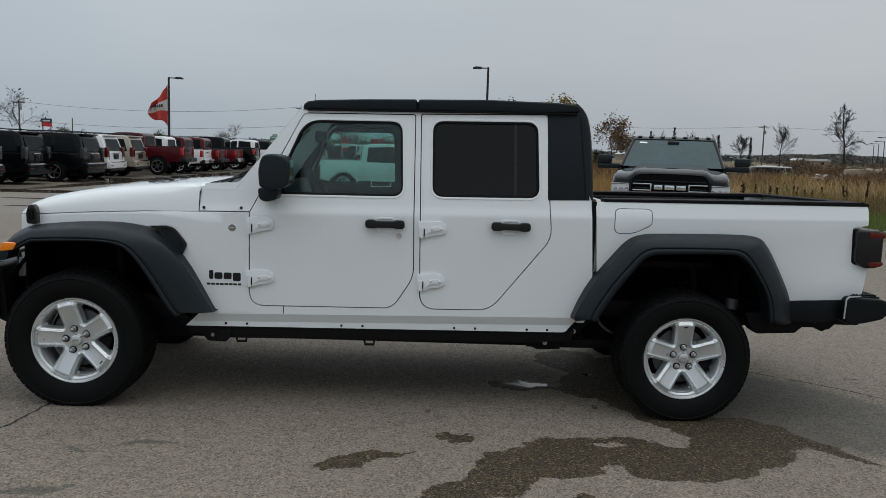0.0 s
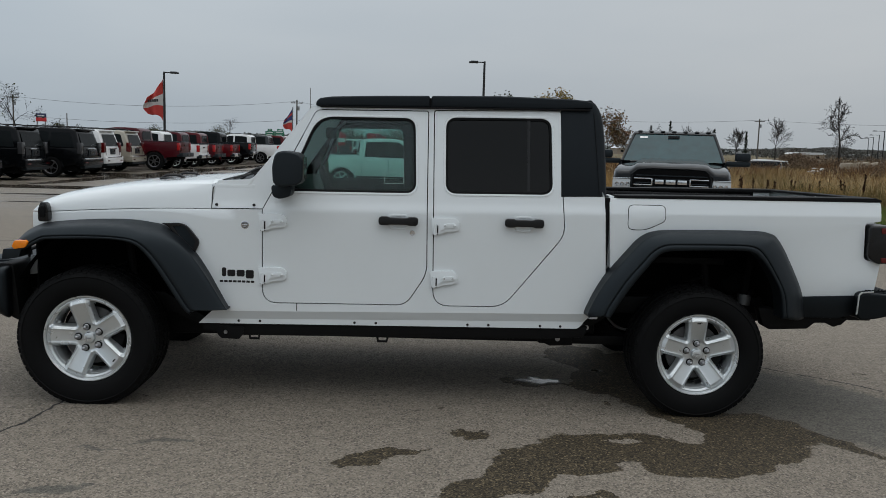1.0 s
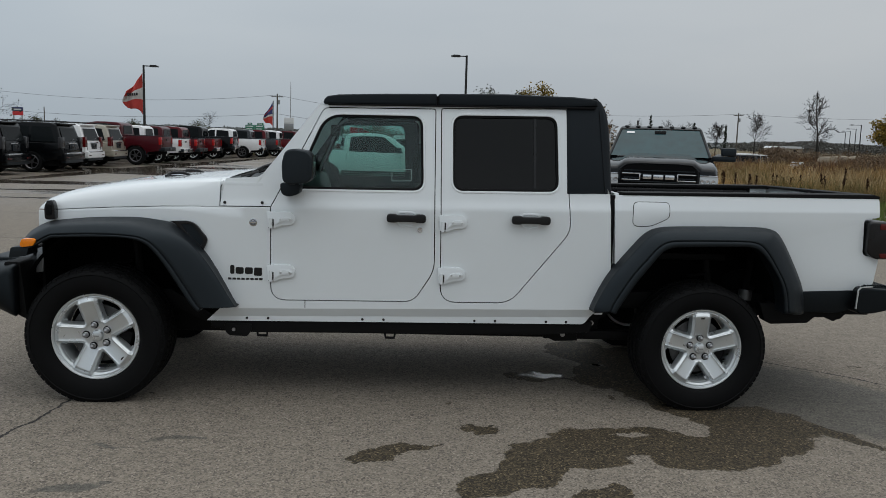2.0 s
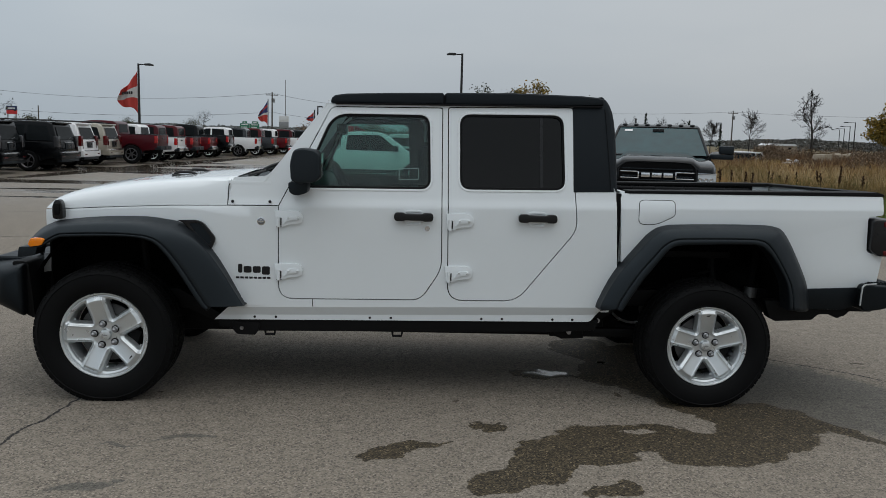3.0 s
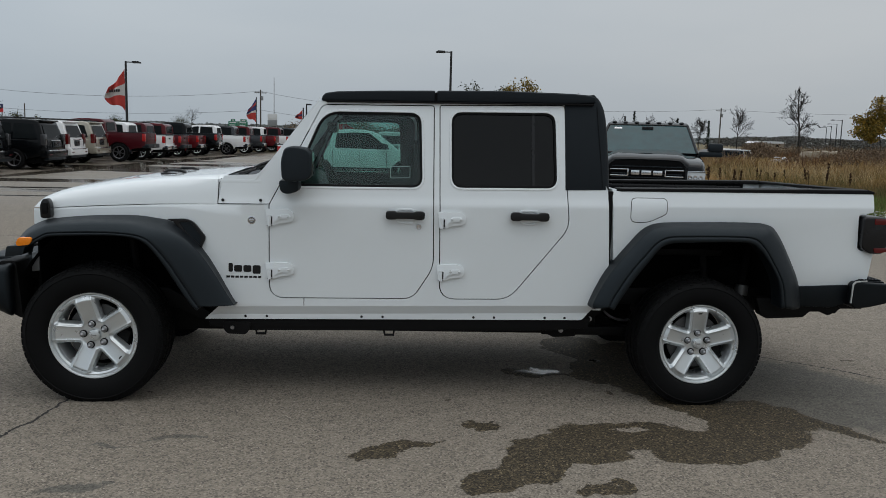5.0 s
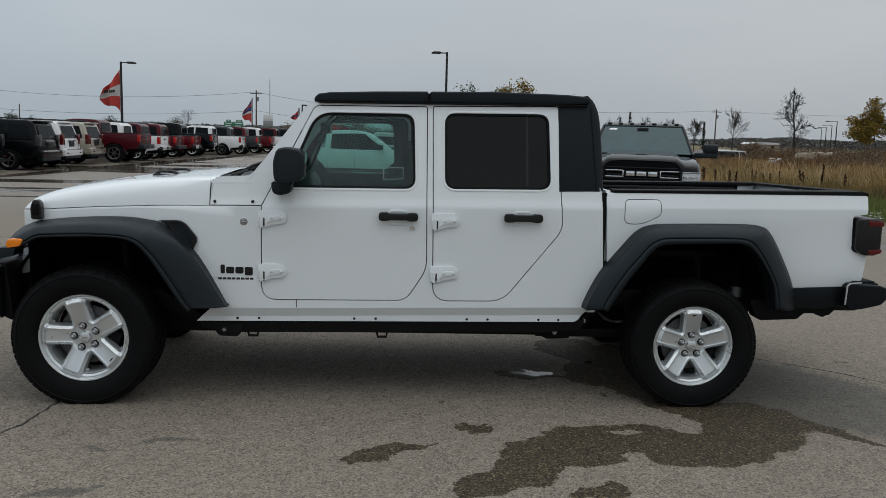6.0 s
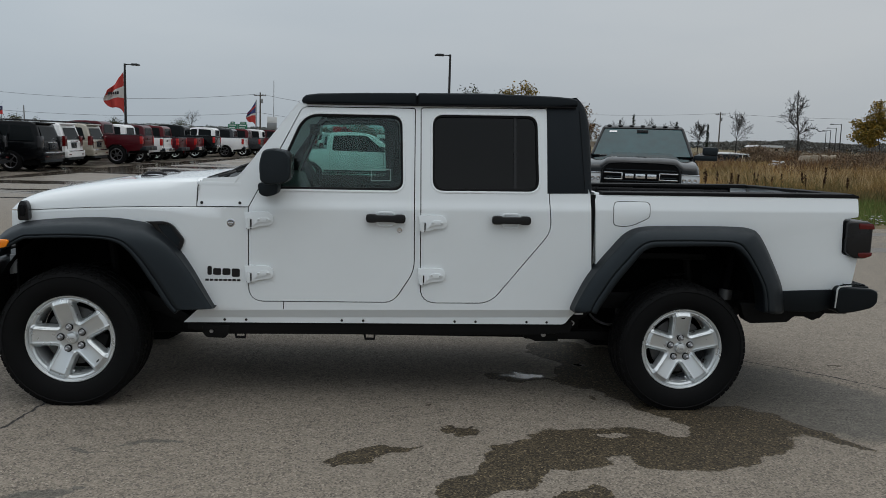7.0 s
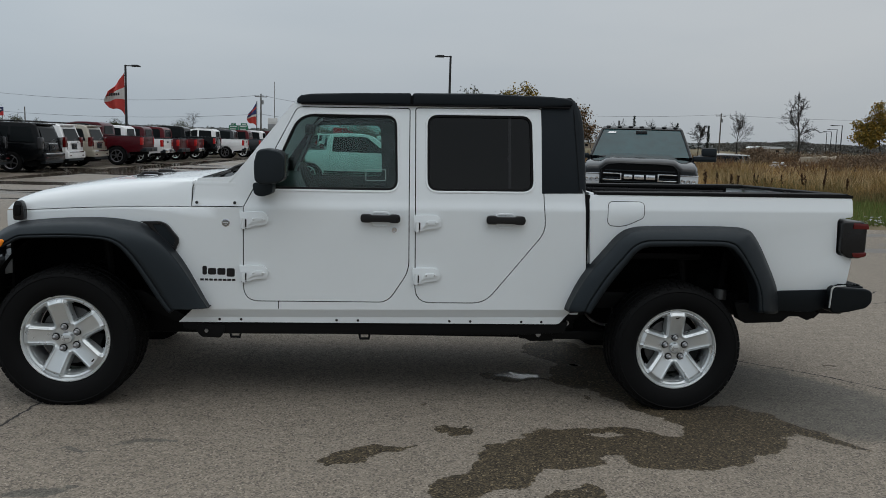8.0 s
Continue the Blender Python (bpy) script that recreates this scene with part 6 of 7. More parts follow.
for k, (x, y, kind, m, lab) in enumerate((
        (-27.5, 58.0, "s", WHITE_FAR, "white suv in the third row"), (-26.8, 62.0, "p", GREY_PAINT, "dark grey pickup in the third row"), (-26.0, 66.5, "s", BLACK_PAINT, "black suv in the third row"),
        (-25.0, 71.0, "p", RED_PAINT, "red pickup in the third row"), (-23.5, 76.0, "p", BLACK_PAINT, "black pickup in the third row"), (-21.0, 82.0, "s", SILVER_PAINT, "silver suv in the third row"),
        (-14.2, 72.0, "s", SILVER_PAINT, "silver suv at the end of the second row"), (-13.0, 77.5, "p", WHITE_FAR, "white pickup at the end of the second row"), (-11.6, 83.0, "p", GREY_PAINT, "dark grey pickup at the end of the second row"),
        (-4.6, 70.5, "p", GREY_PAINT, "dark grey pickup closing the row"), (-3.6, 75.0, "s", WHITE_FAR, "white suv closing the row"))):
    if kind == "s":
        build_suv(m, lab, tail_at(x, y, 2.8), group="far rows")
    else:
        build_pickup(m, lab, tail_at(x, y, 2.95), group="far rows")
# seen through the cab: a white pickup broadside, with more stock behind it
build_pickup(WHITE_FAR, "white crew-cab pickup standing broadside in the lot", parked(0.51, 27.0, 0.0), group="", rim=ALLOY, chrome=False)
for i, (x, m, lab) in enumerate(((-1.2, SILVER_PAINT, "silver suv parked behind the broadside pickup"),
                                 (1.9, WHITE_FAR, "white suv nose-on behind the broadside pickup"), (5.0, GREY_PAINT, "dark grey suv parked behind the broadside pickup"), (8.0, WHITE_FAR, "white suv at the end of the stock"))):
    build_suv(m, lab, parked(x, 46.0, 90.0), group="stock behind the pickup", roof_rack=False)
for x, m, lab in ((-5.5, SILVER_PAINT, "silver pickup in the back row of stock"), (-1.6, WHITE_FAR, "white pickup in the back row of stock"), (2.2, GREY_PAINT, "dark grey pickup in the back row of stock"), (6.0, WHITE_FAR, "second white pickup in the back row of stock")):
    build_pickup(m, lab, parked(x * 1.5 - 2.0, 96.0, 90.0), group="stock behind the pickup")


def build_black_truck():
    """The black heavy-duty pickup that faces the lot: nose towards -y in its own frame."""
    v = thing("pickup_truck", "black heavy-duty pickup with chrome-lit grille facing the lot", "pickup truck", at=pose(6.19, 9.1, ground_z(6.19, 9.1) - 0.0, 0, 0, -16.5))
    half = 1.01
    # body shell in rows from nose to tail: (y, half-width, belt height, top height, crown)
    rows = []
    for y, w, zt, zc, k in ((-0.045, 0.90, 1.195, 1.302, 1.0), (-0.035, 0.93, 1.222, 1.328, 1.0), (0.0, 0.955, 1.245, 1.350, 1.0), (0.06, 0.975, 1.265, 1.370, 1.0), (0.25, 1.0, 1.305, 1.405, 1.0), (0.80, 1.005, 1.348, 1.452, 0.98), (1.30, 1.005, 1.376, 1.478, 0.95), (1.58, 1.0, 1.398, 1.468, 0.93)):
        m = zt + 0.55 * (zc - zt)
        h = [(w, 0.62), (w + 0.012, 0.95), (w + 0.008, zt - 0.10), (w - 0.022, zt - 0.022), (w - 0.065, zt), (w - 0.18, zt + 0.006), (w - 0.235, zt + 0.010), (0.705 * k, zt + 0.024), (0.655 * k, m), (0.605 * k, zc - 0.010), (0.54 * k, zc), (0.30, zc + 0.006), (0.0, zc)]
        rows.append([(a, y, b) for a, b in h] + [(-a, y, b) for a, b in h[-2::-1]])
    bm = loft(rows)
    bm.faces.new([x for x in bm.verts if abs(x.co.y + 0.045) < 1e-5])
    part("hood", bm, BLACK_GLOSS, v, "glossy black hood with a raised centre", smooth=40)
    part("body", box(-half, half, 1.5, 6.0, 0.62, 1.38, 0.04), BLACK_GLOSS, v)
    cab = [(1.45, 1.36), (2.22, 1.95), (2.42, 2.01), (3.6, 2.02), (3.9, 1.93), (3.98, 1.36)]
    bm = prism(cab, -0.99, 0.99, 0.05, 3)
    for q in bm.verts:
        if q.co.z > 1.36:
            q.co.y *= 1 - 0.33 * (q.co.z - 1.36)
    bm.transform(Matrix(((0, 1, 0, 0), (1, 0, 0, 0), (0, 0, 1, 0), (0, 0, 0, 1))))
    part("cabin", bm, BLACK_GLOSS, v, smooth=40)
    def on_screen(u, f):
        """A point of the windscreen: u across, f up it."""
        z = 1.41 + f * 0.515
        return (u * (1 - 0.33 * (z - 1.36)), 1.45 + (z - 1.36) * 1.305 - 0.022, z + 0.012)
    bm = loft([[on_screen(u, f) for u in (-0.93, -0.5, 0, 0.5, 0.93)] for f in (0.0, 0.5, 1.0)])
    part("windscreen", bm, SCREEN, v, "grey-green reflecting windscreen")
    part("screen_sticker", turned(loft([[on_screen(-0.78, 0.86), on_screen(-0.60, 0.86)], [on_screen(-0.78, 0.92), on_screen(-0.60, 0.92)]]), Matrix.Translation((0, -0.006, 0.004))), WHITE_FAR, v)
    for s in (-1, 1):
        part("screen_pillar", tube([on_screen(s * 0.955, -0.02), on_screen(s * 0.955, 0.5), on_screen(s * 0.945, 1.02)], 0.028, 8), BLACK_GLOSS, v)
    part("screen_edge", tube([on_screen(-0.95, 1.02), on_screen(0.0, 1.035), on_screen(0.95, 1.02)], 0.018, 8), GLOSS_BLACK, v)
    part("mirror_inside", turned(box(-0.11, 0.11, -0.01, 0.01, -0.035, 0.035, 0.01), Matrix.Translation(Vector(on_screen(0.0, 0.88)) + Vector((0, -0.015, 0.01)))), GLOSS_BLACK, v)
    part("wiper", tube([on_screen(-0.80, -0.03), on_screen(-0.1, 0.02)], 0.014), GLOSS_BLACK, v)
    for k in range(7):
        x = -0.66 + k * 0.22
        bm = lathe([(0.050, -0.012), (0.046, 0.006), (0.030, 0.016), (0.0, 0.018)], 14, axis="z")
        bm.transform(Matrix.Translation((x, 2.40, 2.008)) @ Matrix.Diagonal((1, 1.6, 1, 1)))
        part("clearance_lamp", bm, GLOSS_BLACK, v)
    part("roof_aerial", turned(prism([(2.55, 2.0), (2.62, 2.13), (2.66, 2.13), (2.75, 2.0)], -0.02, 0.02, 0.005), Matrix.Translation((-0.46, 0, 0)) @ Matrix(((0, 1, 0, 0), (1, 0, 0, 0), (0, 0, 1, 0), (0, 0, 0, 1)))), GLOSS_BLACK, v)
    # grille
    g = part("grille", prism(rounded([(-0.66, 0.74), (-0.66, 1.190), (-0.54, 1.300), (0.54, 1.300), (0.66, 1.190), (0.66, 0.74)], 0.05, 4), -0.075, 0.03, 0.012), LINER, v, "black grille with bright inlays")
    lip = tube([(-0.70, -0.05, 1.12), (-0.68, -0.06, 1.200), (-0.56, -0.07, 1.302), (-0.3, -0.075, 1.318), (0.3, -0.075, 1.318), (0.56, -0.07, 1.302), (0.68, -0.06, 1.200), (0.70, -0.05, 1.12)], 0.012, 8)
    part("grille_lip", lip, BLACK_GLOSS, g)
    for k in range(7):
        z = 0.80 + k * 0.064
        part("grille_bar", box(-0.60, 0.60, -0.085, -0.07, z, z + 0.018, 0.004), TRIM, g)
    for s in (-1, 1):
        a, b = sorted((s * 0.31, s * 0.63))
        for z0, z1 in ((1.130, 1.148), (1.020, 1.038)):
            part("grille_inlay", box(a, b, -0.106, -0.07, z0, z1, 0.004), CHROME, g)
        e = s * 0.31
        part("grille_inlay", box(min(e, e + s * 0.02), max(e, e + s * 0.02), -0.106, -0.07, 1.020, 1.148, 0.004), CHROME, g)
        # four plain blocks stand in for the maker's letters
    for x0, x1 in ((-0.27, -0.12), (-0.09, 0.08), (0.11, 0.27)):
        part("maker_block", box(x0, x1, -0.108, -0.07, 1.045, 1.125, 0.012), CHROME, g)
    for s in (-1, 1):
        a, b = sorted((s * 0.69, s * 1.0))
        hl = part("head_lamp", box(a, b, -0.072, 0.25, 0.92, 1.125, 0.03), LENS_CLEAR, v, "clear head lamp with bright reflectors")
        for k in range(3):
            c = s * (0.74 + k * 0.09)
            bm = lathe([(0, -0.01), (0.03, -0.012), (0.038, 0.0)], 14)
            part("reflector", turned(bm, Matrix.Translation((c, -0.074, 1.03))), CHROME, hl)
        part("lamp_brow", box(a, b, -0.077, 0.2, 1.126, 1.140, 0.004), CHROME, hl)
        ar, br = sorted((s * 0.98, s * 1.42))
        m = part("mirror_arm", box(ar, br, 1.62, 1.72, 1.36, 1.46, 0.03), TRIM, v, "black towing mirror arm")
        c0, c1 = sorted((s * 1.14, s * 1.42))
        part("mirror_shell", box(c0, c1, 1.60, 1.75, 1.462, 1.62, 0.04), TRIM, m)
    part("front_bumper", box(-1.0, 1.0, -0.14, 0.12, 0.45, 0.74, 0.05), TRIM, v)
    me = car_wheel_meshes(0.43, 0.28, ALLOY, 6)
    for s in (-1, 1):
        for y in (0.95, 4.75):
            wh = new("wheel")
            wh.parent = v
            wh.matrix_basis = pose(s * 0.87, y, 0.43, 0, 0, 90 if s > 0 else -90)
            for nm, mm in zip(("tyre", "rim", "wheel_face", "wheel_disc"), me):
                part(nm, mm, None, wh)
    return v


# opaque teal base puts part of the sky's reflection into the colour
SCREEN = plain("windscreen_with_sky_tone", (0.008, 0.042, 0.049), 0.08, grain=5, vary=0.9, bump=0.0, spec=0.22)
SCREEN.node_tree.nodes["Principled BSDF"].inputs["Coat Weight"].default_value = 0.35
build_black_truck()

# ---- poles, flags, wires ----
def lamp_post(x, y, top, arm, label, group=""):
    z0 = ground_z(x, y)
    v = thing("street_lamp", label, "street lamp", group, pose(x, y, z0))
    h = top - z0
    part("pole", rod((0, 0, 0), (0, 0, h), 0.13, 0.09, 10), DARK_POLE, v)
    part("base", rod((0, 0, -0.05), (0, 0, 0.5), 0.3, 0.3, 14), GALV, v)
    s = 1 if arm > 0 else -1
    bm = box(min(0, arm), max(0, arm), -0.05, 0.05, h - 0.12, h - 0.03, 0.01)
    part("arm", bm, DARK_POLE, v)
    a = arm
    bm = prism(rounded([(a - s * 0.75, h - 0.16), (a - s * 0.75, h + 0.02), (a - s * 0.2, h + 0.03), (a, h - 0.08), (a, h - 0.16)], 0.02, 2), -0.2, 0.2, 0.01)
    part("lamp_head", bm, DARK_POLE, v)
    return v


LAMP_L = (-22.56, 75.0)
lamp_post(*LAMP_L, 7.42, 1.35, "dark lamp post carrying a red and white flag")
lamp_post(6.72, 66.5, 8.47, -1.3, "dark lamp post beyond the pickup roof")
lamp_post(-9.47, 110.0, 5.1, 0.7, "small dark lamp post beyond the parked row")
for x, y in ((100.4, 175.0), (118.0, 209.6), (131.0, 236.7), (139.0, 254.5)):
    lamp_post(x, y, 7.0, -2.6, "dark lamp post by the far road", "lamp posts by the far road")


def flag_material(name, bands):
    m, nt, b = material(name)
    t = nt.nodes.new("ShaderNodeTexCoord")
    sp = nt.nodes.new("ShaderNodeSeparateXYZ")
    nt.links.new(t.outputs["UV"], sp.inputs[0])
    r = nt.nodes.new("ShaderNodeValToRGB")
    r.color_ramp.interpolation = "CONSTANT"
    el = r.color_ramp.elements
    while len(el) < len(bands):
        el.new(0.5)
    for e, (p, c) in zip(el, bands):
        e.position, e.color = p, (*c, 1)
    nt.links.new(sp.outputs[1], r.inputs[0])
    n = noise_at(nt, 6, 3)
    nt.links.new(blend(nt, arith(nt, "MULTIPLY", n, 0.25), r.outputs[0], (0.05, 0.03, 0.03)), b.inputs["Base Color"])
    b.inputs["Roughness"].default_value = 0.8
    return m


def flag(name, label, pole, z0, z1, fly, bands, at_y, marks, own_pole=False):
    """A cloth drooping from its pole: full at the hoist, its free end pulled down and back."""
    v = thing(name, label, "flag", at=pose(pole, at_y, 0))
    bm = bmesh.new()
    uv = bm.loops.layers.uv.new("UVMap")
    nu, nv = 20, 24
    grid = []
    for j in range(nv + 1):
        row = []
        for i in range(nu + 1):
            u, w = i / nu, j / nv
            up = z0 + (z1 - z0) * w
            top = z1 - (z1 - z0) * 0.46 * u ** 0.8
            bot = z0 + (z1 - z0) * (0.20 * u ** 0.7 + 0.04 * math.sin(u * 5))
            z = bot + (top - bot) * w
            x = -0.13 - fly * u * (0.82 + 0.18 * math.sin(w * 3.0)) + 0.10 * math.sin(w * 6 + u * 3) * u
            y = 0.22 * math.sin(u * 9 + w * 2.5) * (0.25 + u)
            row.append((bm.verts.new((x, y, z)), (u, w)))
        grid.append(row)
    for j in range(nv):
        for i in range(nu):
            q = (grid[j][i], grid[j][i + 1], grid[j + 1][i + 1], grid[j + 1][i])
            f = bm.faces.new([a for a, _ in q])
            for lp, (_, c) in zip(f.loops, q):
                lp[uv].uv = c
    if own_pole:
        part("pole", rod((0, 0, ground_z(pole, at_y) - 0.2), (0, 0, z1 + 0.3), 0.09), DARK_POLE, v)
    cloth = part("cloth", bm, flag_material(name + "_cloth", bands), v, smooth=180)
    sol = cloth.modifiers.new("thickness", "SOLIDIFY")
    sol.thickness = 0.01
    for x0, x1, za, zb in marks:
        part("marking", box(x0, x1, -0.30, -0.27, za, zb), GLOSS_BLACK, cloth)
    return v


RED_C, WHITE_C, BLUE_C = (0.50, 0.045, 0.035), (0.62, 0.60, 0.58), (0.03, 0.045, 0.16)
flag("banner_flag", "red and white banner flag drooping from a lamp post", LAMP_L[0], 2.85, 6.75, 1.75, [(0.0, RED_C), (0.36, WHITE_C), (0.66, RED_C)], LAMP_L[1],
     [(-1.45 + k * 0.20, -1.45 + k * 0.20 + 0.15, 4.55 + 0.02 * k, 4.80 + 0.02 * k) for k in range(5)])
flag("banner_flag", "red and blue banner flag drooping from a pole", -27.6, 2.9, 8.3, 2.0, [(0.0, RED_C), (0.42, WHITE_C), (0.52, BLUE_C), (0.75, RED_C), (0.86, BLUE_C)], 185.0, [], True)


flag("banner_flag", "small red banner flag drooping from a pole", -9.9, 2.9, 4.3, 0.9, [(0.0, RED_C), (0.40, BLUE_C), (0.6, RED_C)], 110.0, [], True)


def utility_pole(x, y, top, label, bare=False):
    z0 = ground_z(x, y)
    v = thing("utility_pole", label, "utility pole", "power line poles", pose(x, y, z0))
    h = top - z0
    part("pole", rod((0, 0, -0.3), (0, 0, h), 0.10 if bare else 0.20, 0.07 if bare else 0.14, 10), POLE_WOOD, v)
    if not bare:
        part("crossarm", box(-1.3, 1.3, -0.06, 0.06, h - 0.75, h - 0.58), POLE_WOOD, v)
        for a in (-1.2, -0.5, 0.5, 1.2):
            part("insulator", rod((a, 0, h - 0.58), (a, 0, h - 0.35), 0.06, 0.05, 8), GALV, v)
        part("transformer", rod((0.35, 0, h - 2.3), (0.35, 0, h - 1.4), 0.25, 0.25, 14), GALV, v)
    return v


def cable(a, b, sag, name="power_line", r=0.032):
    pts = []
    for k in range(25):
        f = k / 24
        p = Vector(a).lerp(Vector(b), f)
        p.z -= sag * 4 * f * (1 - f)
        pts.append(p)
    ob = part(name, tube(pts, r, 5), WIRE)
    return tagged(ob, "thin dark overhead power line sagging between poles", "power line", "overhead lines")


utility_pole(-26.8, 185.6, 10.2, "wooden utility pole with crossarm")
utility_pole(-90.0, 187.0, 9.6, "wooden utility pole standing far off")
utility_pole(87.8, 212.0, 10.2, "wooden utility pole behind the field")
utility_pole(160.0, 214.0, 11.6, "wooden utility pole beside the far road")
utility_pole(18.0, 208.0, 9.8, "wooden utility pole behind the pickup")
utility_pole(-51.5, 122.8, 4.4, "short bare wooden pole", True)
utility_pole(-29.5, 228.0, 15.4, "tall thin radio mast", True)
for dz, sag in ((0.0, 1.6), (-4.1, 1.2)):
    cable((-26.8, 185.4, 9.9 + dz), (-90.0, 187, 9.2 + dz), sag)
    cable((-26.8, 185.4, 9.9 + dz), (18.0, 208, 9.6 + dz), sag + 0.4)
    cable((-90.0, 187, 9.2 + dz), (-170.0, 190, 8.8 + dz), sag)
cable((18.0, 208, 9.6), (87.8, 212, 9.9), 1.3)
cable((87.8, 212, 9.9), (160.0, 214, 11.0), 0.9)


# ---- signs ----
SIGN_GREEN = plain("green_road_sign", (0.015, 0.14, 0.08), 0.5, grain=3, vary=0.15, bump=0)
SIGN_WHITE = plain("white_sign_paint", (0.62, 0.63, 0.64), 0.5, grain=3, vary=0.1, bump=0)
SIGN_BLUE = plain("dark_blue_sign", (0.02, 0.03, 0.09), 0.5, grain=3, vary=0.1, bump=0)
SIGN_RED = plain("red_sign", (0.5, 0.02, 0.025), 0.5, grain=3, vary=0.1, bump=0)


def road_sign():
    v = thing("road_sign", "green motorway direction sign on grey posts", "road sign", at=pose(-49.1, 285.0, 0))
    for x0, x1, z0, z1 in ((-3.2, -0.1, 1.5, 4.0), (0.1, 3.2, 1.5, 4.0), (-2.4, -0.9, 4.05, 4.75), (0.8, 2.9, 4.05, 4.75)):
        p = part("panel", box(x0, x1, -0.05, 0.05, z0, z1, 0.02), SIGN_GREEN, v)
        n = 1 if z1 - z0 < 1 else 3
        for k in range(n):
            zz = z0 + (z1 - z0) * (k + 0.5) / n
            part("text_bar", box(x0 + 0.4, x1 - 0.5 - 0.3 * (k % 2), -0.075, -0.052, zz - 0.14, zz + 0.14), SIGN_WHITE, p)
    for x in (-2.4, 0.0, 2.4):
        part("post", box(x - 0.1, x + 0.1, 0.06, 0.2, -0.4, 4.2), GALV, v)
    return v


def board_sign(x, y, w, z0, z1, mats, label):
    v = thing("board_sign", label, "sign", at=pose(x, y, 0))
    n = len(mats)
    for k, m in enumerate(mats):
        a = z0 + (z1 - z0) * k / n
        part("panel", box(-w / 2, w / 2, -0.1, 0.1, a, z0 + (z1 - z0) * (k + 1) / n - 0.01, 0.02), m, v)
    part("text_bar", box(-w * 0.35, w * 0.35, -0.13, -0.102, z0 + (z1 - z0) * 0.62, z0 + (z1 - z0) * 0.78), SIGN_WHITE, v)
    for s in (-0.4, 0.4):
        part("post", box(w * s - 0.07, w * s + 0.07, -0.07, 0.07, -0.4, z0), GALV, v)
    return v


road_sign()
board_sign(-55.3, 122.8, 1.5, 3.05, 4.25, [SIGN_RED, SIGN_BLUE], "small red and blue board sign on posts")
board_sign(-21.7, 167.0, 1.9, 2.3, 4.7, [GALV, SIGN_WHITE], "grey board sign seen on posts")
for x, w, lab in ((-4.62, 0.62, "red and white feather banner on a pole"), (-2.45, 1.5, "wide red and white banner on a pole"), (-1.75, 0.55, "red feather banner on a pole")):
    v = thing("feather_banner", lab, "banner", "feather banners", pose(x, 58.0, ground_z(x, 58.0)))
    part("pole", rod((0, 0, 0), (0, 0, 2.45), 0.03), GALV, v)
    c = part("cloth", prism(rounded([(0.03, 1.35), (0.03, 2.42), (w * 0.55, 2.38), (w, 2.1), (w * 0.94, 1.4)], 0.08, 4), -0.012, 0.012), SIGN_RED, v)
    part("white_panel", prism(rounded([(0.05, 1.62), (0.05, 1.95), (w * 0.92, 1.90), (w * 0.90, 1.62)], 0.05, 3), -0.018, -0.013), SIGN_WHITE, c)


# ---- far buildings ----
ROOF_PALE = plain("pale_metal_roof", (0.55, 0.56, 0.57), 0.5, grain=2, vary=0.15, bump=0)
WALL_TAN = plain("tan_wall", (0.27, 0.22, 0.17), 0.8, grain=2, vary=0.2, bump=0)
WALL_GREY = plain("grey_wall", (0.30, 0.30, 0.30), 0.8, grain=2, vary=0.2, bump=0)


def far_building(x, y, w, d, h, wall, label):
    v = thing("building", label, "building", "far buildings", pose(x, y, ground_z(x, y)))
    part("wall", box(-w / 2, w / 2, -d / 2, d / 2, -0.5, h), wall, v)
    rf = prism([(-w / 2 - 0.4, h), (-w / 2 + w * 0.10, h + h * 0.38), (w / 2 - w * 0.10, h + h * 0.38), (w / 2 + 0.4, h)], -d / 2 - 0.4, d / 2 + 0.4)
    part("roof", rf, ROOF_PALE, v)
    n = max(2, int(w / 3.2))
    for k in range(n):
        cx = -w / 2 + w * (k + 0.5) / n
        part("window", box(cx - 0.5, cx + 0.5, -d / 2 - 0.05, -d / 2 + 0.05, h * 0.35, h * 0.75), GLASS_BODY, v)
    return v


far_building(122.4, 261.0, 9.0, 8.0, 1.75, WALL_TAN, "long low barn with a pale metal roof")
far_building(170.8, 320.0, 5.0, 6.0, 1.9, WALL_GREY, "low grey shed with a pale roof")
far_building(75.0, 290.0, 14.0, 10.0, 2.0, WALL_TAN, "low tan shed behind the trees")




# ---- trees ----
BARK = plain("grey_brown_bark", (0.022, 0.019, 0.017), 0.9, grain=18, vary=0.4, bump=0.3, dist=0.01)
def leaf_material(name, a, b_, c, patches=()):
    """Leaves or blades that vary one by one; patches: (colour, scale of the patch) laid over them in drifts."""
    m, nt, b = material(name)
    g = nt.nodes.new("ShaderNodeNewGeometry")
    col = ramp(nt, g.outputs["Random Per Island"], [(p, tuple(0.86 * k for k in tone)) for p, tone in ((0.0, a), (0.5, b_), (1.0, c))])
    for k, (tone, scale) in enumerate(patches):
        n = noise_at(nt, scale, 4, 0.6)
        col = blend(nt, arith(nt, "MULTIPLY", ramp(nt, n, [(0.46, (0, 0, 0)), (0.62, (1, 1, 1))]), 0.5), col, tone)
    nt.links.new(col, b.inputs["Base Color"])
    b.inputs["Roughness"].default_value = 0.8
    b.inputs["Specular IOR Level"].default_value = 0.12
    return m
LEAF_GOLD = leaf_material("golden_autumn_leaves", (0.37, 0.22, 0.038), (0.24, 0.165, 0.038), (0.10, 0.095, 0.028))
LEAF_RUST = leaf_material("rusty_autumn_leaves", (0.22, 0.105, 0.045), (0.15, 0.090, 0.050), (0.10, 0.09, 0.04))
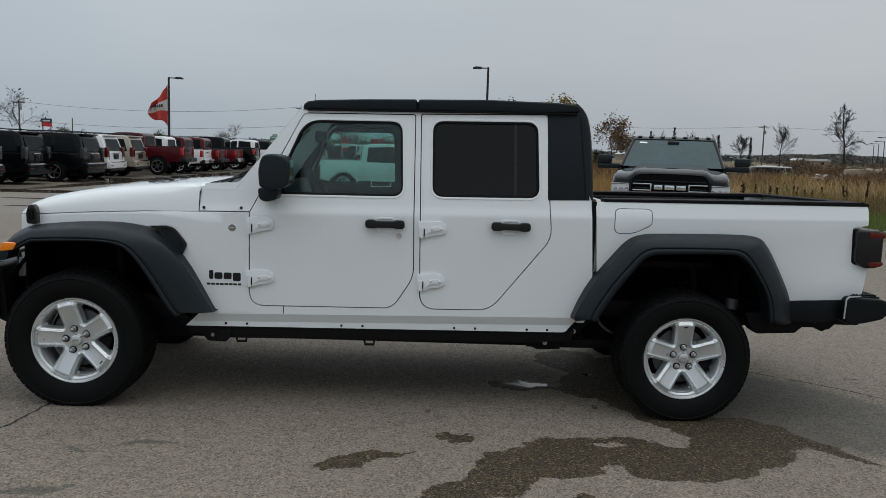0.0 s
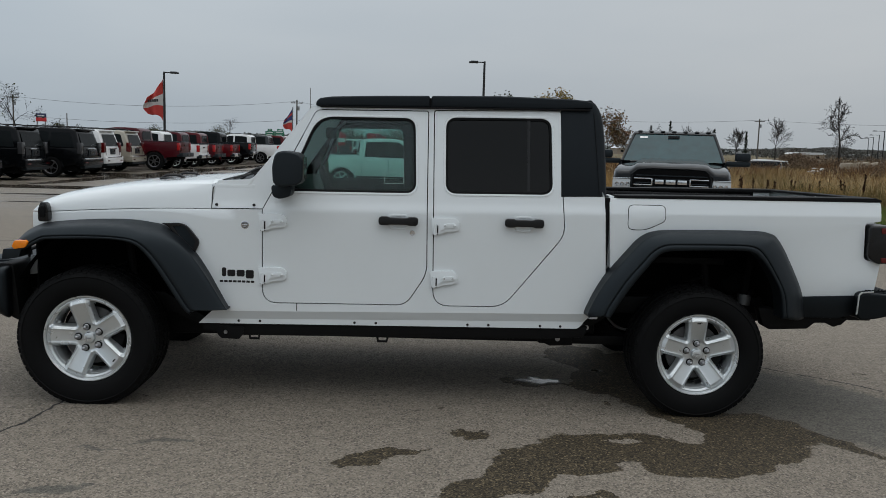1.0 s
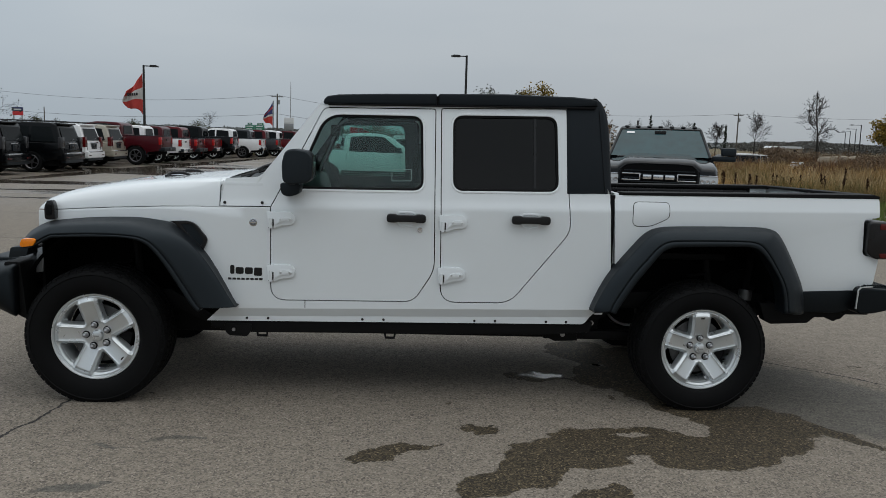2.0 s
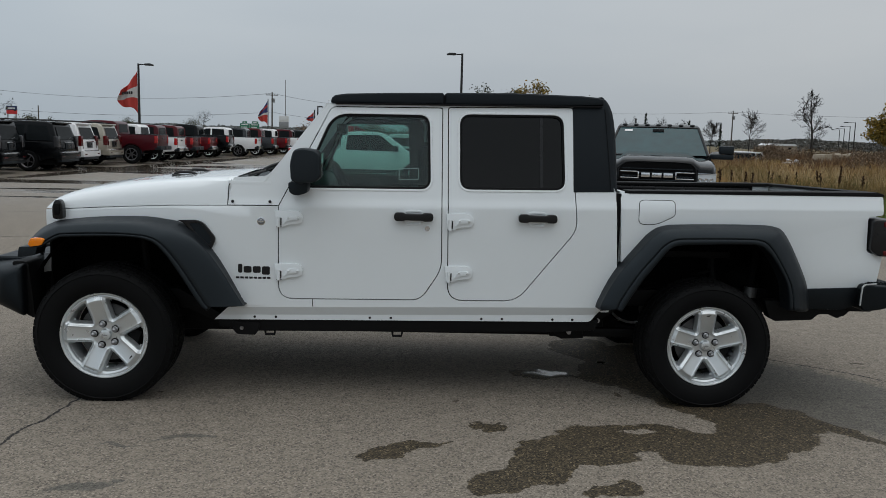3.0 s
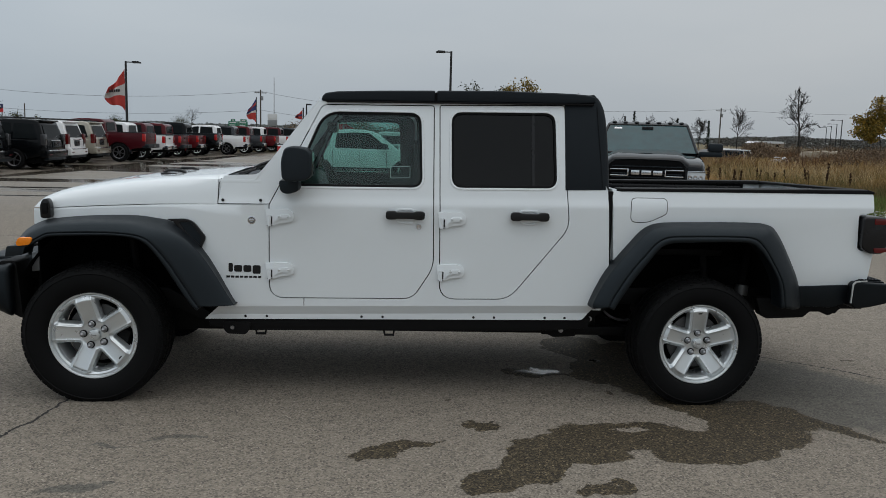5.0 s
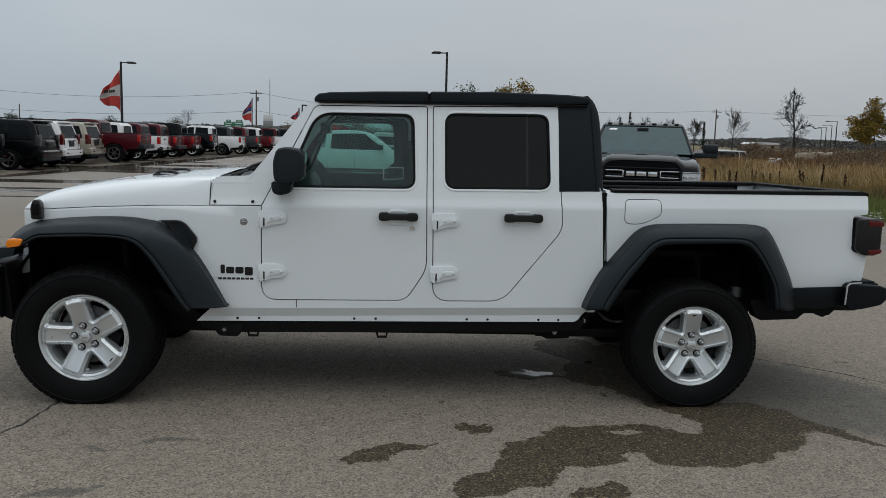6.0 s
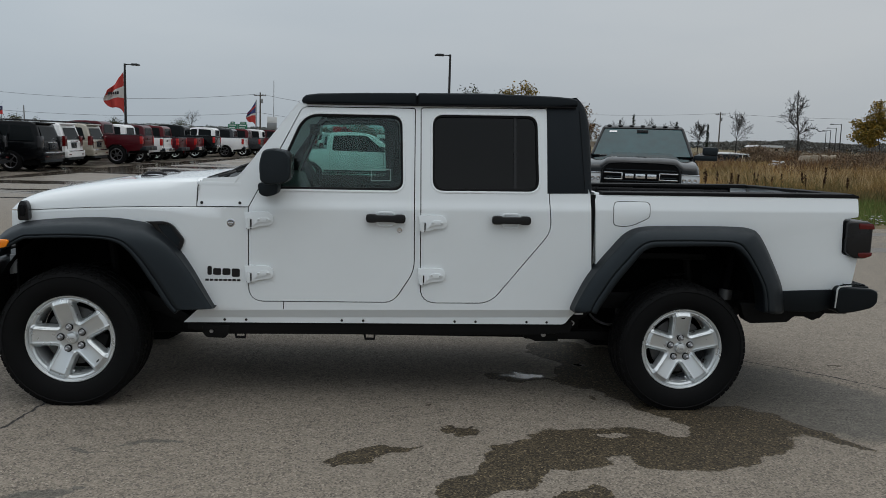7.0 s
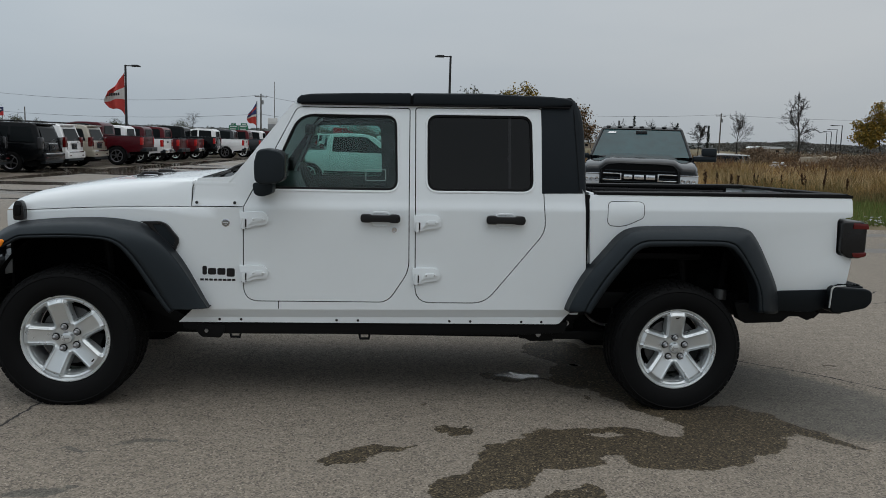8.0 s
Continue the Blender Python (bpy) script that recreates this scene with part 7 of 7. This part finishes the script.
LEAF_DULL = leaf_material("dull_green_leaves", (0.05, 0.055, 0.025), (0.08, 0.08, 0.035), (0.035, 0.04, 0.02))
NEEDLES = leaf_material("dark_conifer_needles", (0.012, 0.022, 0.014), (0.02, 0.032, 0.02), (0.03, 0.04, 0.025))


class Mesher:
    """Collects many small faces for one mesh."""
    def __init__(self):
        self.v, self.f = [], []

    def limb(self, a, b, r1, r2, n=5):
        d = (b - a)
        if d.length < 1e-6:
            return
        d.normalize()
        s = d.orthogonal().normalized()
        u = d.cross(s)
        k = len(self.v)
        for p, r in ((a, r1), (b, r2)):
            for i in range(n):
                t = 2 * math.pi * i / n
                self.v.append(p + (s * math.cos(t) + u * math.sin(t)) * r)
        for i in range(n):
            j = (i + 1) % n
            self.f.append((k + i, k + j, k + n + j, k + n + i))

    def leaf(self, c, size, rng):
        n = Vector((rng.gauss(0, 1), rng.gauss(0, 1), rng.gauss(0, 1) + 0.3)).normalized()
        s = n.orthogonal().normalized()
        u = n.cross(s)
        t = rng.uniform(0, 6.28)
        s, u = s * math.cos(t) + u * math.sin(t), u * math.cos(t) - s * math.sin(t)
        k = len(self.v)
        self.v += [c - s * size, c + u * size * 0.55, c + s * size, c - u * size * 0.55]
        self.f.append((k, k + 1, k + 2, k + 3))

    def mesh(self, name, mat):
        me = bpy.data.meshes.new(name)
        me.from_pydata([tuple(p) for p in self.v], [], self.f)
        me.materials.append(mat)
        return me


def grow_tree(label, x, y, height, spread, seed, leaves=None, n_leaf=0, leaf_size=0.16, levels=5, twig=1.0, group="trees", name="tree", trunk_r=0.018, clear=0.22, wander=0.13, clump=0.042, reach=1.0):
    rng = random.Random(seed)
    z0 = ground_z(x, y)
    v = thing(name, label, "tree", group, pose(x, y, z0 - 0.05))
    trunk, twigs, crown = Mesher(), Mesher(), Mesher()
    tips = []

    def branch(p, d, ln, r, lev):
        segs = 8 if lev == 0 and reach < 1 else (4 if lev < 2 else 3)
        for s in range(segs):
            d2 = (d + Vector((rng.gauss(0, 1), rng.gauss(0, 1), rng.gauss(0, 0.7) + 0.25)) * (wander if lev == 0 else 0.13)).normalized()
            q = p + d2 * ln / segs
            r2 = r * 0.86
            (trunk if lev < 2 else twigs).limb(p, q, r, r2, 7 if lev < 2 else 4)
            p, d, r = q, d2, r2
            if lev < levels and s > 0 - (lev > 0):
                for _ in range(1 if lev > 2 else 2):
                    if rng.random() < 0.85:
                        a = rng.uniform(0, 6.28)
                        side = d.orthogonal().normalized()
                        side = (Matrix.Rotation(a, 3, d) @ side)
                        nd = (d * rng.uniform(0.45, 0.9) + side * rng.uniform(0.5, 0.95) * spread).normalized()
                        branch(p, nd, ln * rng.uniform(0.42, 0.66) * (reach * (1.25 - 0.7 * s / segs) if lev == 0 and reach < 1 else 1.0), max(r * 0.5, 0.007 * twig), lev + 1)
        tips.append((p, lev))

    base = Vector((0, 0, 0))
    first = base + Vector((rng.uniform(-0.1, 0.1), rng.uniform(-0.1, 0.1), height * clear))
    trunk.limb(base, first, height * trunk_r * 1.25, height * trunk_r, 9)
    branch(first, Vector((rng.uniform(-0.06, 0.06), 0, 1)), height * (0.98 - clear), height * trunk_r, 0)
    # bring the whole to the height it should have
    top = max(p.z for p in twigs.v + trunk.v)
    k = height / top
    for m_ in (trunk, twigs):
        m_.v = [p * k for p in m_.v]
    part("trunk", trunk.mesh("trunk", BARK), BARK, v)
    part("crown", twigs.mesh("crown", BARK), BARK, v)
    if leaves:
        pts = [p * k for p, lev in tips if lev >= 2]
        for _ in range(n_leaf):
            c = rng.choice(pts)
            crown.leaf(c + Vector((rng.gauss(0, 1), rng.gauss(0, 1), rng.gauss(0, 0.7))) * height * clump, leaf_size * rng.uniform(0.6, 1.4), rng)
        part("foliage", crown.mesh("foliage", leaves), leaves, v)
    return v


def conifer(label, x, y, height, seed, width=0.2):
    rng = random.Random(seed)
    v = thing("conifer", label, "tree", "conifers", pose(x, y, ground_z(x, y) - 0.05))
    t, c = Mesher(), Mesher()
    t.limb(Vector((0, 0, 0)), Vector((0, 0, height)), height * 0.018, 0.01, 7)
    for k in range(46):
        f = k / 46
        z = height * (0.12 + 0.86 * f)
        ln = height * width * (1 - f) * rng.uniform(0.55, 1.15) + 0.08
        for _ in range(4):
            a = rng.uniform(0, 6.28)
            tip = Vector((math.cos(a) * ln, math.sin(a) * ln, z - ln * 0.18))
            t.limb(Vector((0, 0, z)), tip, 0.015, 0.006, 3)
            for _ in range(6):
                g = rng.uniform(0.2, 1.0)
                c.leaf(Vector((0, 0, z)).lerp(tip, g) + Vector((rng.gauss(0, 0.06), rng.gauss(0, 0.06), rng.gauss(0, 0.06))), rng.uniform(0.05, 0.12), rng)
    part("trunk", t.mesh("trunk", BARK), BARK, v)
    part("foliage", c.mesh("foliage", NEEDLES), NEEDLES, v)
    return v


grow_tree("tall bare tree standing in the dry field", 65.3, 123.0, 10.8, 0.66, 17, twig=3.6, trunk_r=0.021, clear=0.26, wander=0.05, reach=0.52, levels=4, group="bare trees")
grow_tree("bare tree with spreading limbs behind the field", 58.8, 131.0, 7.9, 0.62, 18, twig=4.2, wander=0.06, reach=0.80, levels=3, group="bare trees")
grow_tree("small bare tree behind the field", 52.3, 131.0, 5.9, 0.55, 12, twig=3.4, reach=0.75, wander=0.06, levels=4, group="bare trees")
conifer("slim dark conifer behind the field", 54.6, 133.0, 5.4, 2, 0.10)
grow_tree("bare tree behind the black pickup", 39.2, 131.0, 6.0, 0.7, 21, twig=2.2, group="bare trees")
conifer("dark conifer behind the black pickup", 40.8, 129.0, 6.6, 5, 0.13)
grow_tree("bare tree behind the black pickup", 43.8, 132.0, 6.2, 0.8, 22, twig=2.2, group="bare trees")
grow_tree("low bare tree behind the black pickup", 46.4, 131.0, 5.8, 0.9, 23, twig=2.2, group="bare trees")
conifer("small dark conifer behind the black pickup", 48.6, 131.0, 5.6, 9, 0.14)
grow_tree("small bare tree beside the far lamps", 74.0, 140.0, 6.0, 0.9, 31, twig=2.0, group="bare trees")
grow_tree("tree with rusty thinning leaves", 21.6, 86.0, 6.4, 0.85, 41, LEAF_RUST, 1700, 0.11, twig=1.5, group="leafy trees")
grow_tree("small tree with rusty thinning leaves", 24.2, 88.0, 5.0, 0.8, 42, LEAF_RUST, 900, 0.11, twig=1.5, group="leafy trees")
grow_tree("tree with yellow-green leaves behind the cab", 18.9, 100.0, 8.7, 0.55, 43, LEAF_GOLD, 4800, 0.14, twig=1.5, group="leafy trees")
grow_tree("thin tree with few leaves behind the cab", 14.2, 100.0, 8.2, 0.7, 44, LEAF_DULL, 4500, 0.12, twig=1.8, group="leafy trees")
grow_tree("broad golden autumn tree at the field's edge", 70.6, 109.5, 8.6, 1.6, 47, LEAF_GOLD, 9500, 0.15, twig=3.0, group="leafy trees", clear=0.17, clump=0.030)
grow_tree("second golden autumn tree beside the field", 79.5, 113.0, 9.0, 1.2, 46, LEAF_GOLD, 11000, 0.16, twig=1.8, group="leafy trees", clear=0.12, clump=0.028)
grow_tree("bare tree with seed heads beyond the parked row", -44.8, 93.0, 7.4, 1.0, 51, LEAF_DULL, 90, 0.13, levels=4, twig=1.8, group="bare trees")
grow_tree("small bare tree beyond the parked row", -42.5, 190.0, 6.6, 0.8, 52, twig=2.6, levels=4, group="bare trees")


def scatter_bushes(label, name, spots, mat, seed, leaf=0.12, per=420):
    """Low rounded thickets, each a heap of small leaves on thin stems."""
    rng = random.Random(seed)
    for x, y, w, h in spots:
        v = thing(name, label, "bush", name + "es", pose(x, y, ground_z(x, y)))
        st, lf = Mesher(), Mesher()
        for _ in range(26):
            a, r = rng.uniform(0, 6.28), rng.uniform(0.1, 0.9)
            tip = Vector((math.cos(a) * w * r, math.sin(a) * w * r * 0.7, h * (1 - 0.55 * r * r) * rng.uniform(0.7, 1.15)))
            st.limb(Vector((tip.x * 0.25, tip.y * 0.25, 0)), tip, 0.03, 0.008, 3)
            for _ in range(per // 26):
                f = rng.uniform(0.25, 1.0)
                p = Vector((tip.x * (0.25 + 0.75 * f), tip.y * (0.25 + 0.75 * f), tip.z * f))
                lf.leaf(p + Vector((rng.gauss(0, w * 0.1), rng.gauss(0, w * 0.1), rng.gauss(0, h * 0.08))), leaf * rng.uniform(0.6, 1.5), rng)
        part("branchwork", st.mesh("branchwork", BARK), BARK, v)
        part("foliage", lf.mesh("foliage", mat), mat, v)


LEAF_BROWN = leaf_material("brown_thicket_leaves", (0.165, 0.108, 0.072), (0.120, 0.090, 0.062), (0.215, 0.142, 0.082))
scatter_bushes("brown leafless thicket in the dry field", "thicket", [(38.6, 78.0, 2.5, 1.9), (43.5, 80.0, 4.5, 1.7), (49.0, 84.0, 4.0, 1.5), (55.0, 86.0, 4.5, 1.6), (61.0, 88.0, 4.5, 1.5), (41.0, 66.0, 3.0, 1.3), (47.0, 70.0, 3.0, 1.3), (53.0, 80.0, 4.0, 1.7), (46.0, 76.0, 4.0, 1.6), (36.0, 72.0, 3.0, 1.6), (39.5, 60.0, 2.6, 1.1), (35.5, 56.0, 2.2, 1.0), (32.0, 48.0, 2.0, 1.0), (29.0, 50.0, 2.0, 0.9), (30.8, 60.0, 2.0, 1.1), (27.5, 41.0, 1.8, 0.9), (30.0, 42.0, 1.8, 0.95), (34.5, 52.0, 2.2, 1.1), (41.5, 62.0, 2.6, 1.3), (44.0, 66.0, 2.8, 1.4), (37.0, 55.0, 2.2, 1.0)], LEAF_BROWN, 61, 0.06, 5200)
scatter_bushes("tall brown thicket behind the stock", "thicket", [(-9.0, 118.0, 5.0, 3.4), (-3.0, 121.0, 5.0, 3.8), (3.0, 117.0, 5.0, 3.2), (9.0, 120.0, 5.5, 4.0), (15.0, 122.0, 5.0, 3.6)], LEAF_BROWN, 63, 0.11, 4200)
scatter_bushes("dull green bush beyond the parked row", "bush", [(-41.0, 94.0, 2.4, 2.7), (-38.5, 95.0, 1.6, 2.3), (-47.0, 150.0, 3.0, 3.2), (-38.0, 160.0, 3.5, 3.4), (20.5, 87.0, 2.0, 2.0)], LEAF_DULL, 62, 0.07, 5200)


# ---- distance: low woods on the horizon ----
def far_woods():
    rng = random.Random(71)
    c = Mesher()
    for band, (dist, x0, x1, h, n) in enumerate(((640, -620, 660, 6.0, 5200), (430, 60, 420, 3.6, 2600), (420, -360, -20, 5.6, 26000))):
        for _ in range(n):
            x = rng.uniform(x0, x1)
            hh = h * (0.55 + 0.5 * noise.noise((x * 0.012, band, 0)) + 0.30 * noise.noise((x * 0.06, band, 3)))
            z = rng.uniform(0, 1) ** 0.8 * max(hh, 1.0) + 0.4
            c.leaf(Vector((x, dist + rng.uniform(-8, 8), z)), rng.uniform(0.9, 2.4) if band != 2 else rng.uniform(0.3, 0.65), rng)
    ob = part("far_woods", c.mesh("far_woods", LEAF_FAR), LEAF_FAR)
    return tagged(ob, "low leafless woods along the horizon", "woods", kind="stuff")


def near_woods():
    rng = random.Random(72)
    c = Mesher()
    for _ in range(30000):
        x = rng.uniform(122, 330)
        hh = 2.9 + 0.012 * (x - 122) + 1.0 * noise.noise((x * 0.03, 5, 0)) + 0.8 * noise.noise((x * 0.13, 5, 3))
        c.leaf(Vector((x, 300 + rng.uniform(-8, 8), (1 - rng.uniform(0, 1) ** 2) * hh)), rng.uniform(0.22, 0.48), rng)
    return tagged(part("woods_edge", c.mesh("woods_edge", LEAF_EDGE), LEAF_EDGE), "dark leafless wood behind the field", "woods", kind="stuff")


LEAF_EDGE = leaf_material("bare_wood_edge", (0.120, 0.118, 0.112), (0.145, 0.136, 0.122), (0.110, 0.118, 0.112))
near_woods()
# paler, cooler leaves: the haze of distance is put into their colour
LEAF_FAR = leaf_material("hazed_bare_woods", (0.16, 0.172, 0.172), (0.19, 0.196, 0.19), (0.145, 0.16, 0.155))
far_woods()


# ---- the field: tall dry grass, a green verge, weeds, snow ----
def blades(name, label, n, area, height, width, mat, seed, lean_=0.25):
    rs = np.random.RandomState(seed)
    x0, x1, y0, y1 = area
    u = rs.rand(n)
    y = y0 + (y1 - y0) * u ** 1.3
    x = x0 + (x1 - x0) * rs.rand(n)
    keep = y > np.where(x > 9.0, 12.8, 12.5 + (9.0 - x) * 19.0)
    x, y = x[keep], y[keep]
    n = len(x)
    patch = np.array([0.55 + 0.9 * abs(noise.noise((a * 0.16, b * 0.13, seed))) + 0.5 * noise.noise((a * 0.6, b * 0.6, 2)) for a, b in zip(x, y)])
    z = np.array([ground_z(a, b) for a, b in zip(x, y)]) - 0.02
    h = height * np.clip(patch, 0.25, 1.5) * (0.6 + 0.7 * rs.rand(n))
    w = width * (0.6 + 0.8 * rs.rand(n)) * (1 + y / 60)
    a = rs.rand(n) * 6.283
    l = lean_ * h * rs.randn(n)
    dx, dy = np.cos(a) * w, np.sin(a) * w
    base1 = np.stack([x - dx, y - dy, z], 1)
    base2 = np.stack([x + dx, y + dy, z], 1)
    mid1 = np.stack([x - dx * 0.7 + l * 0.35, y - dy * 0.7, z + h * 0.55], 1)
    mid2 = np.stack([x + dx * 0.7 + l * 0.35, y + dy * 0.7, z + h * 0.55], 1)
    tip = np.stack([x + l, y + rs.randn(n) * h * 0.1, z + h], 1)
    v = np.stack([base1, base2, mid2, mid1, tip], 1).reshape(-1, 3)
    i = np.arange(n) * 5
    faces = [(k, k + 1, k + 2, k + 3) for k in i] + [(k + 3, k + 2, k + 4) for k in i]
    me = bpy.data.meshes.new(name)
    me.from_pydata(v.tolist(), [], faces)
    me.materials.append(mat)
    return tagged(new(name, me), label, "grass", kind="stuff")


GRASS_DRY = leaf_material("dry_straw_grass", (0.45, 0.265, 0.090), (0.56, 0.365, 0.150), (0.25, 0.142, 0.056), patches=(((0.13, 0.066, 0.036), 0.33), ((0.12, 0.110, 0.040), 0.21)))
GRASS_GREEN = leaf_material("short_green_grass", (0.095, 0.160, 0.040), (0.140, 0.185, 0.050), (0.19, 0.170, 0.064))
GRASS_PALE = leaf_material("pale_straw_tufts", (0.50, 0.37, 0.20), (0.62, 0.47, 0.27), (0.36, 0.24, 0.11))
GRASS_RUST = leaf_material("rusty_weed_stalks", (0.15, 0.070, 0.036), (0.085, 0.046, 0.028), (0.24, 0.135, 0.060), patches=(((0.28, 0.18, 0.080), 0.14),))
blades("dry_grass", "tall straw-coloured dry grass filling the field", 120000, (6.5, 48.0, 24.0, 62.0), 0.76, 0.0085, GRASS_DRY, 81, 0.42)
blades("green_grass", "short green verge grass beside the lot", 70000, (9.0, 34.0, 12.8, 30.0), 0.30, 0.007, GRASS_GREEN, 82)
blades("brown_weeds", "rust-brown weeds among the dry grass", 42000, (10.0, 75.0, 36.0, 95.0), 1.10, 0.012, GRASS_RUST, 83, 0.40)

blades("brown_weeds", "purple-brown weeds at the near edge of the field", 26000, (21.0, 36.0, 28.0, 46.0), 0.72, 0.009, GRASS_RUST, 84, 0.40)

GRASS_OLIVE = leaf_material("olive_field_weeds", (0.10, 0.105, 0.040), (0.16, 0.140, 0.055), (0.23, 0.165, 0.070), patches=(((0.17, 0.085, 0.050), 0.30),))
blades("green_weeds", "olive and reddish weeds at the near corner of the field", 30000, (15.0, 30.0, 20.0, 36.0), 0.70, 0.008, GRASS_OLIVE, 85, 0.42)
blades("pale_grass", "pale straw tufts standing above the field", 9000, (12.0, 34.0, 25.0, 44.0), 1.05, 0.007, GRASS_PALE, 86, 0.30)


def weed(x, y, h, seed):
    rng = random.Random(seed)
    v = thing("seed_weed", "dark brown dock weed with seed heads", "weed", "seed weeds", pose(x, y, ground_z(x, y)))
    st, sd = Mesher(), Mesher()
    for k in range(rng.choice((1, 1, 2))):
        top = Vector((rng.gauss(0, 0.10), rng.gauss(0, 0.1), h * rng.uniform(0.7, 1.0)))
        st.limb(Vector((0, 0, 0)), top, 0.012, 0.006, 4)
        for _ in range(60):
            f = rng.uniform(0.50, 1.03)
            sd.leaf(top * f + Vector((rng.gauss(0, 0.022), rng.gauss(0, 0.022), 0)) * (1.25 - 0.7 * abs(f - 0.7) / 0.3), rng.uniform(0.022, 0.052), rng)
    part("stalk", st.mesh("stalk", WEED), WEED, v)
    tagged(part("seed_head", sd.mesh("seed_head", WEED), WEED, v), kind="stuff")


WEED = leaf_material("dark_seed_heads", (0.040, 0.018, 0.010), (0.060, 0.028, 0.015), (0.025, 0.013, 0.008))
_r = random.Random(91)
for k, xx in enumerate((13.2, 13.99, 14.25, 14.6, 15.36, 15.8, 16.12, 17.17, 17.9, 18.74, 12.6)):
    weed(xx + _r.uniform(-0.06, 0.06), 24.0 + _r.uniform(0.0, 1.2), _r.uniform(0.85, 1.2), 900 + k)


def snow_material():
    m, nt, b = material("old_snow")
    n = noise_at(nt, 5, 5)
    nt.links.new(ramp(nt, n, [(0.3, (0.34, 0.35, 0.36)), (0.7, (0.60, 0.61, 0.63))]), b.inputs["Base Color"])
    b.inputs["Roughness"].default_value = 0.7
    relief(nt, b, n, 0.5, 0.05)
    return m


SNOW = snow_material()
snow = bmesh.new()
for k in range(390):
    edge_ = k < 290
    yy = 12.75 + abs(_r.gauss(0, 0.75)) if edge_ else _r.uniform(49, 57)
    xx = _r.uniform(10.3, 19.0) if edge_ else 1.64 + (yy + 5.6) * _r.uniform(0.462, 0.512)
    rx = _r.uniform(0.015, 0.055) if edge_ else _r.uniform(0.08, 0.20)
    up = ground_z(xx, yy) + (_r.uniform(0.02, 0.16) if edge_ else _r.uniform(0.40, 0.80))
    bm = bmesh.new()
    bmesh.ops.create_icosphere(bm, subdivisions=1, radius=1)
    for q in bm.verts:
        s = 1 + 0.6 * noise.noise((q.co.x * 1.6 + k, q.co.y * 1.6, k * 2.0))
        q.co = Vector((xx + q.co.x * rx * s, yy + q.co.y * rx * 0.8 * s, up + max(q.co.z, -0.3) * rx * 0.35 * s))
    join(snow, bm)
tagged(part("snow_patch", snow, SNOW), "scraps of old snow lying in the grass", "snow", kind="stuff")
bm = bmesh.new()
bmesh.ops.create_icosphere(bm, subdivisions=4, radius=1)
for q in bm.verts:
    s = 1 + 0.10 * noise.noise((q.co.x * 2.2, q.co.y * 2.2, 4.0))
    q.co = Vector((q.co.x * 2.1 * s, q.co.y * 1.4 * s, min(max(q.co.z, -0.2) * 2.4, 1.20 + 0.06 * q.co.x) * s))
tagged(part("earth_mound", bm, plain("pale_dry_earth", (0.23, 0.19, 0.14), 0.9, grain=9, vary=0.4, bump=0.5, dist=0.03), at=pose(41.3, 70.0, ground_z(41.3, 70.0))), "low mound of pale dry earth in the field", "mound")
for x, y, m, lab in ((27.5, 61.0, GREY_PAINT, "dark grey car parked beyond the dry grass"), (31.0, 67.0, SILVER_PAINT, "silver car parked beyond the dry grass"), (33.6, 73.5, WHITE_FAR, "white car parked beyond the dry grass")):
    build_suv(m, lab, pose(x, y, ground_z(x, y), 0, 0, 200) @ Matrix.Diagonal((0.85, 0.92, 0.64, 1)), group="cars beyond the field", roof_rack=False)
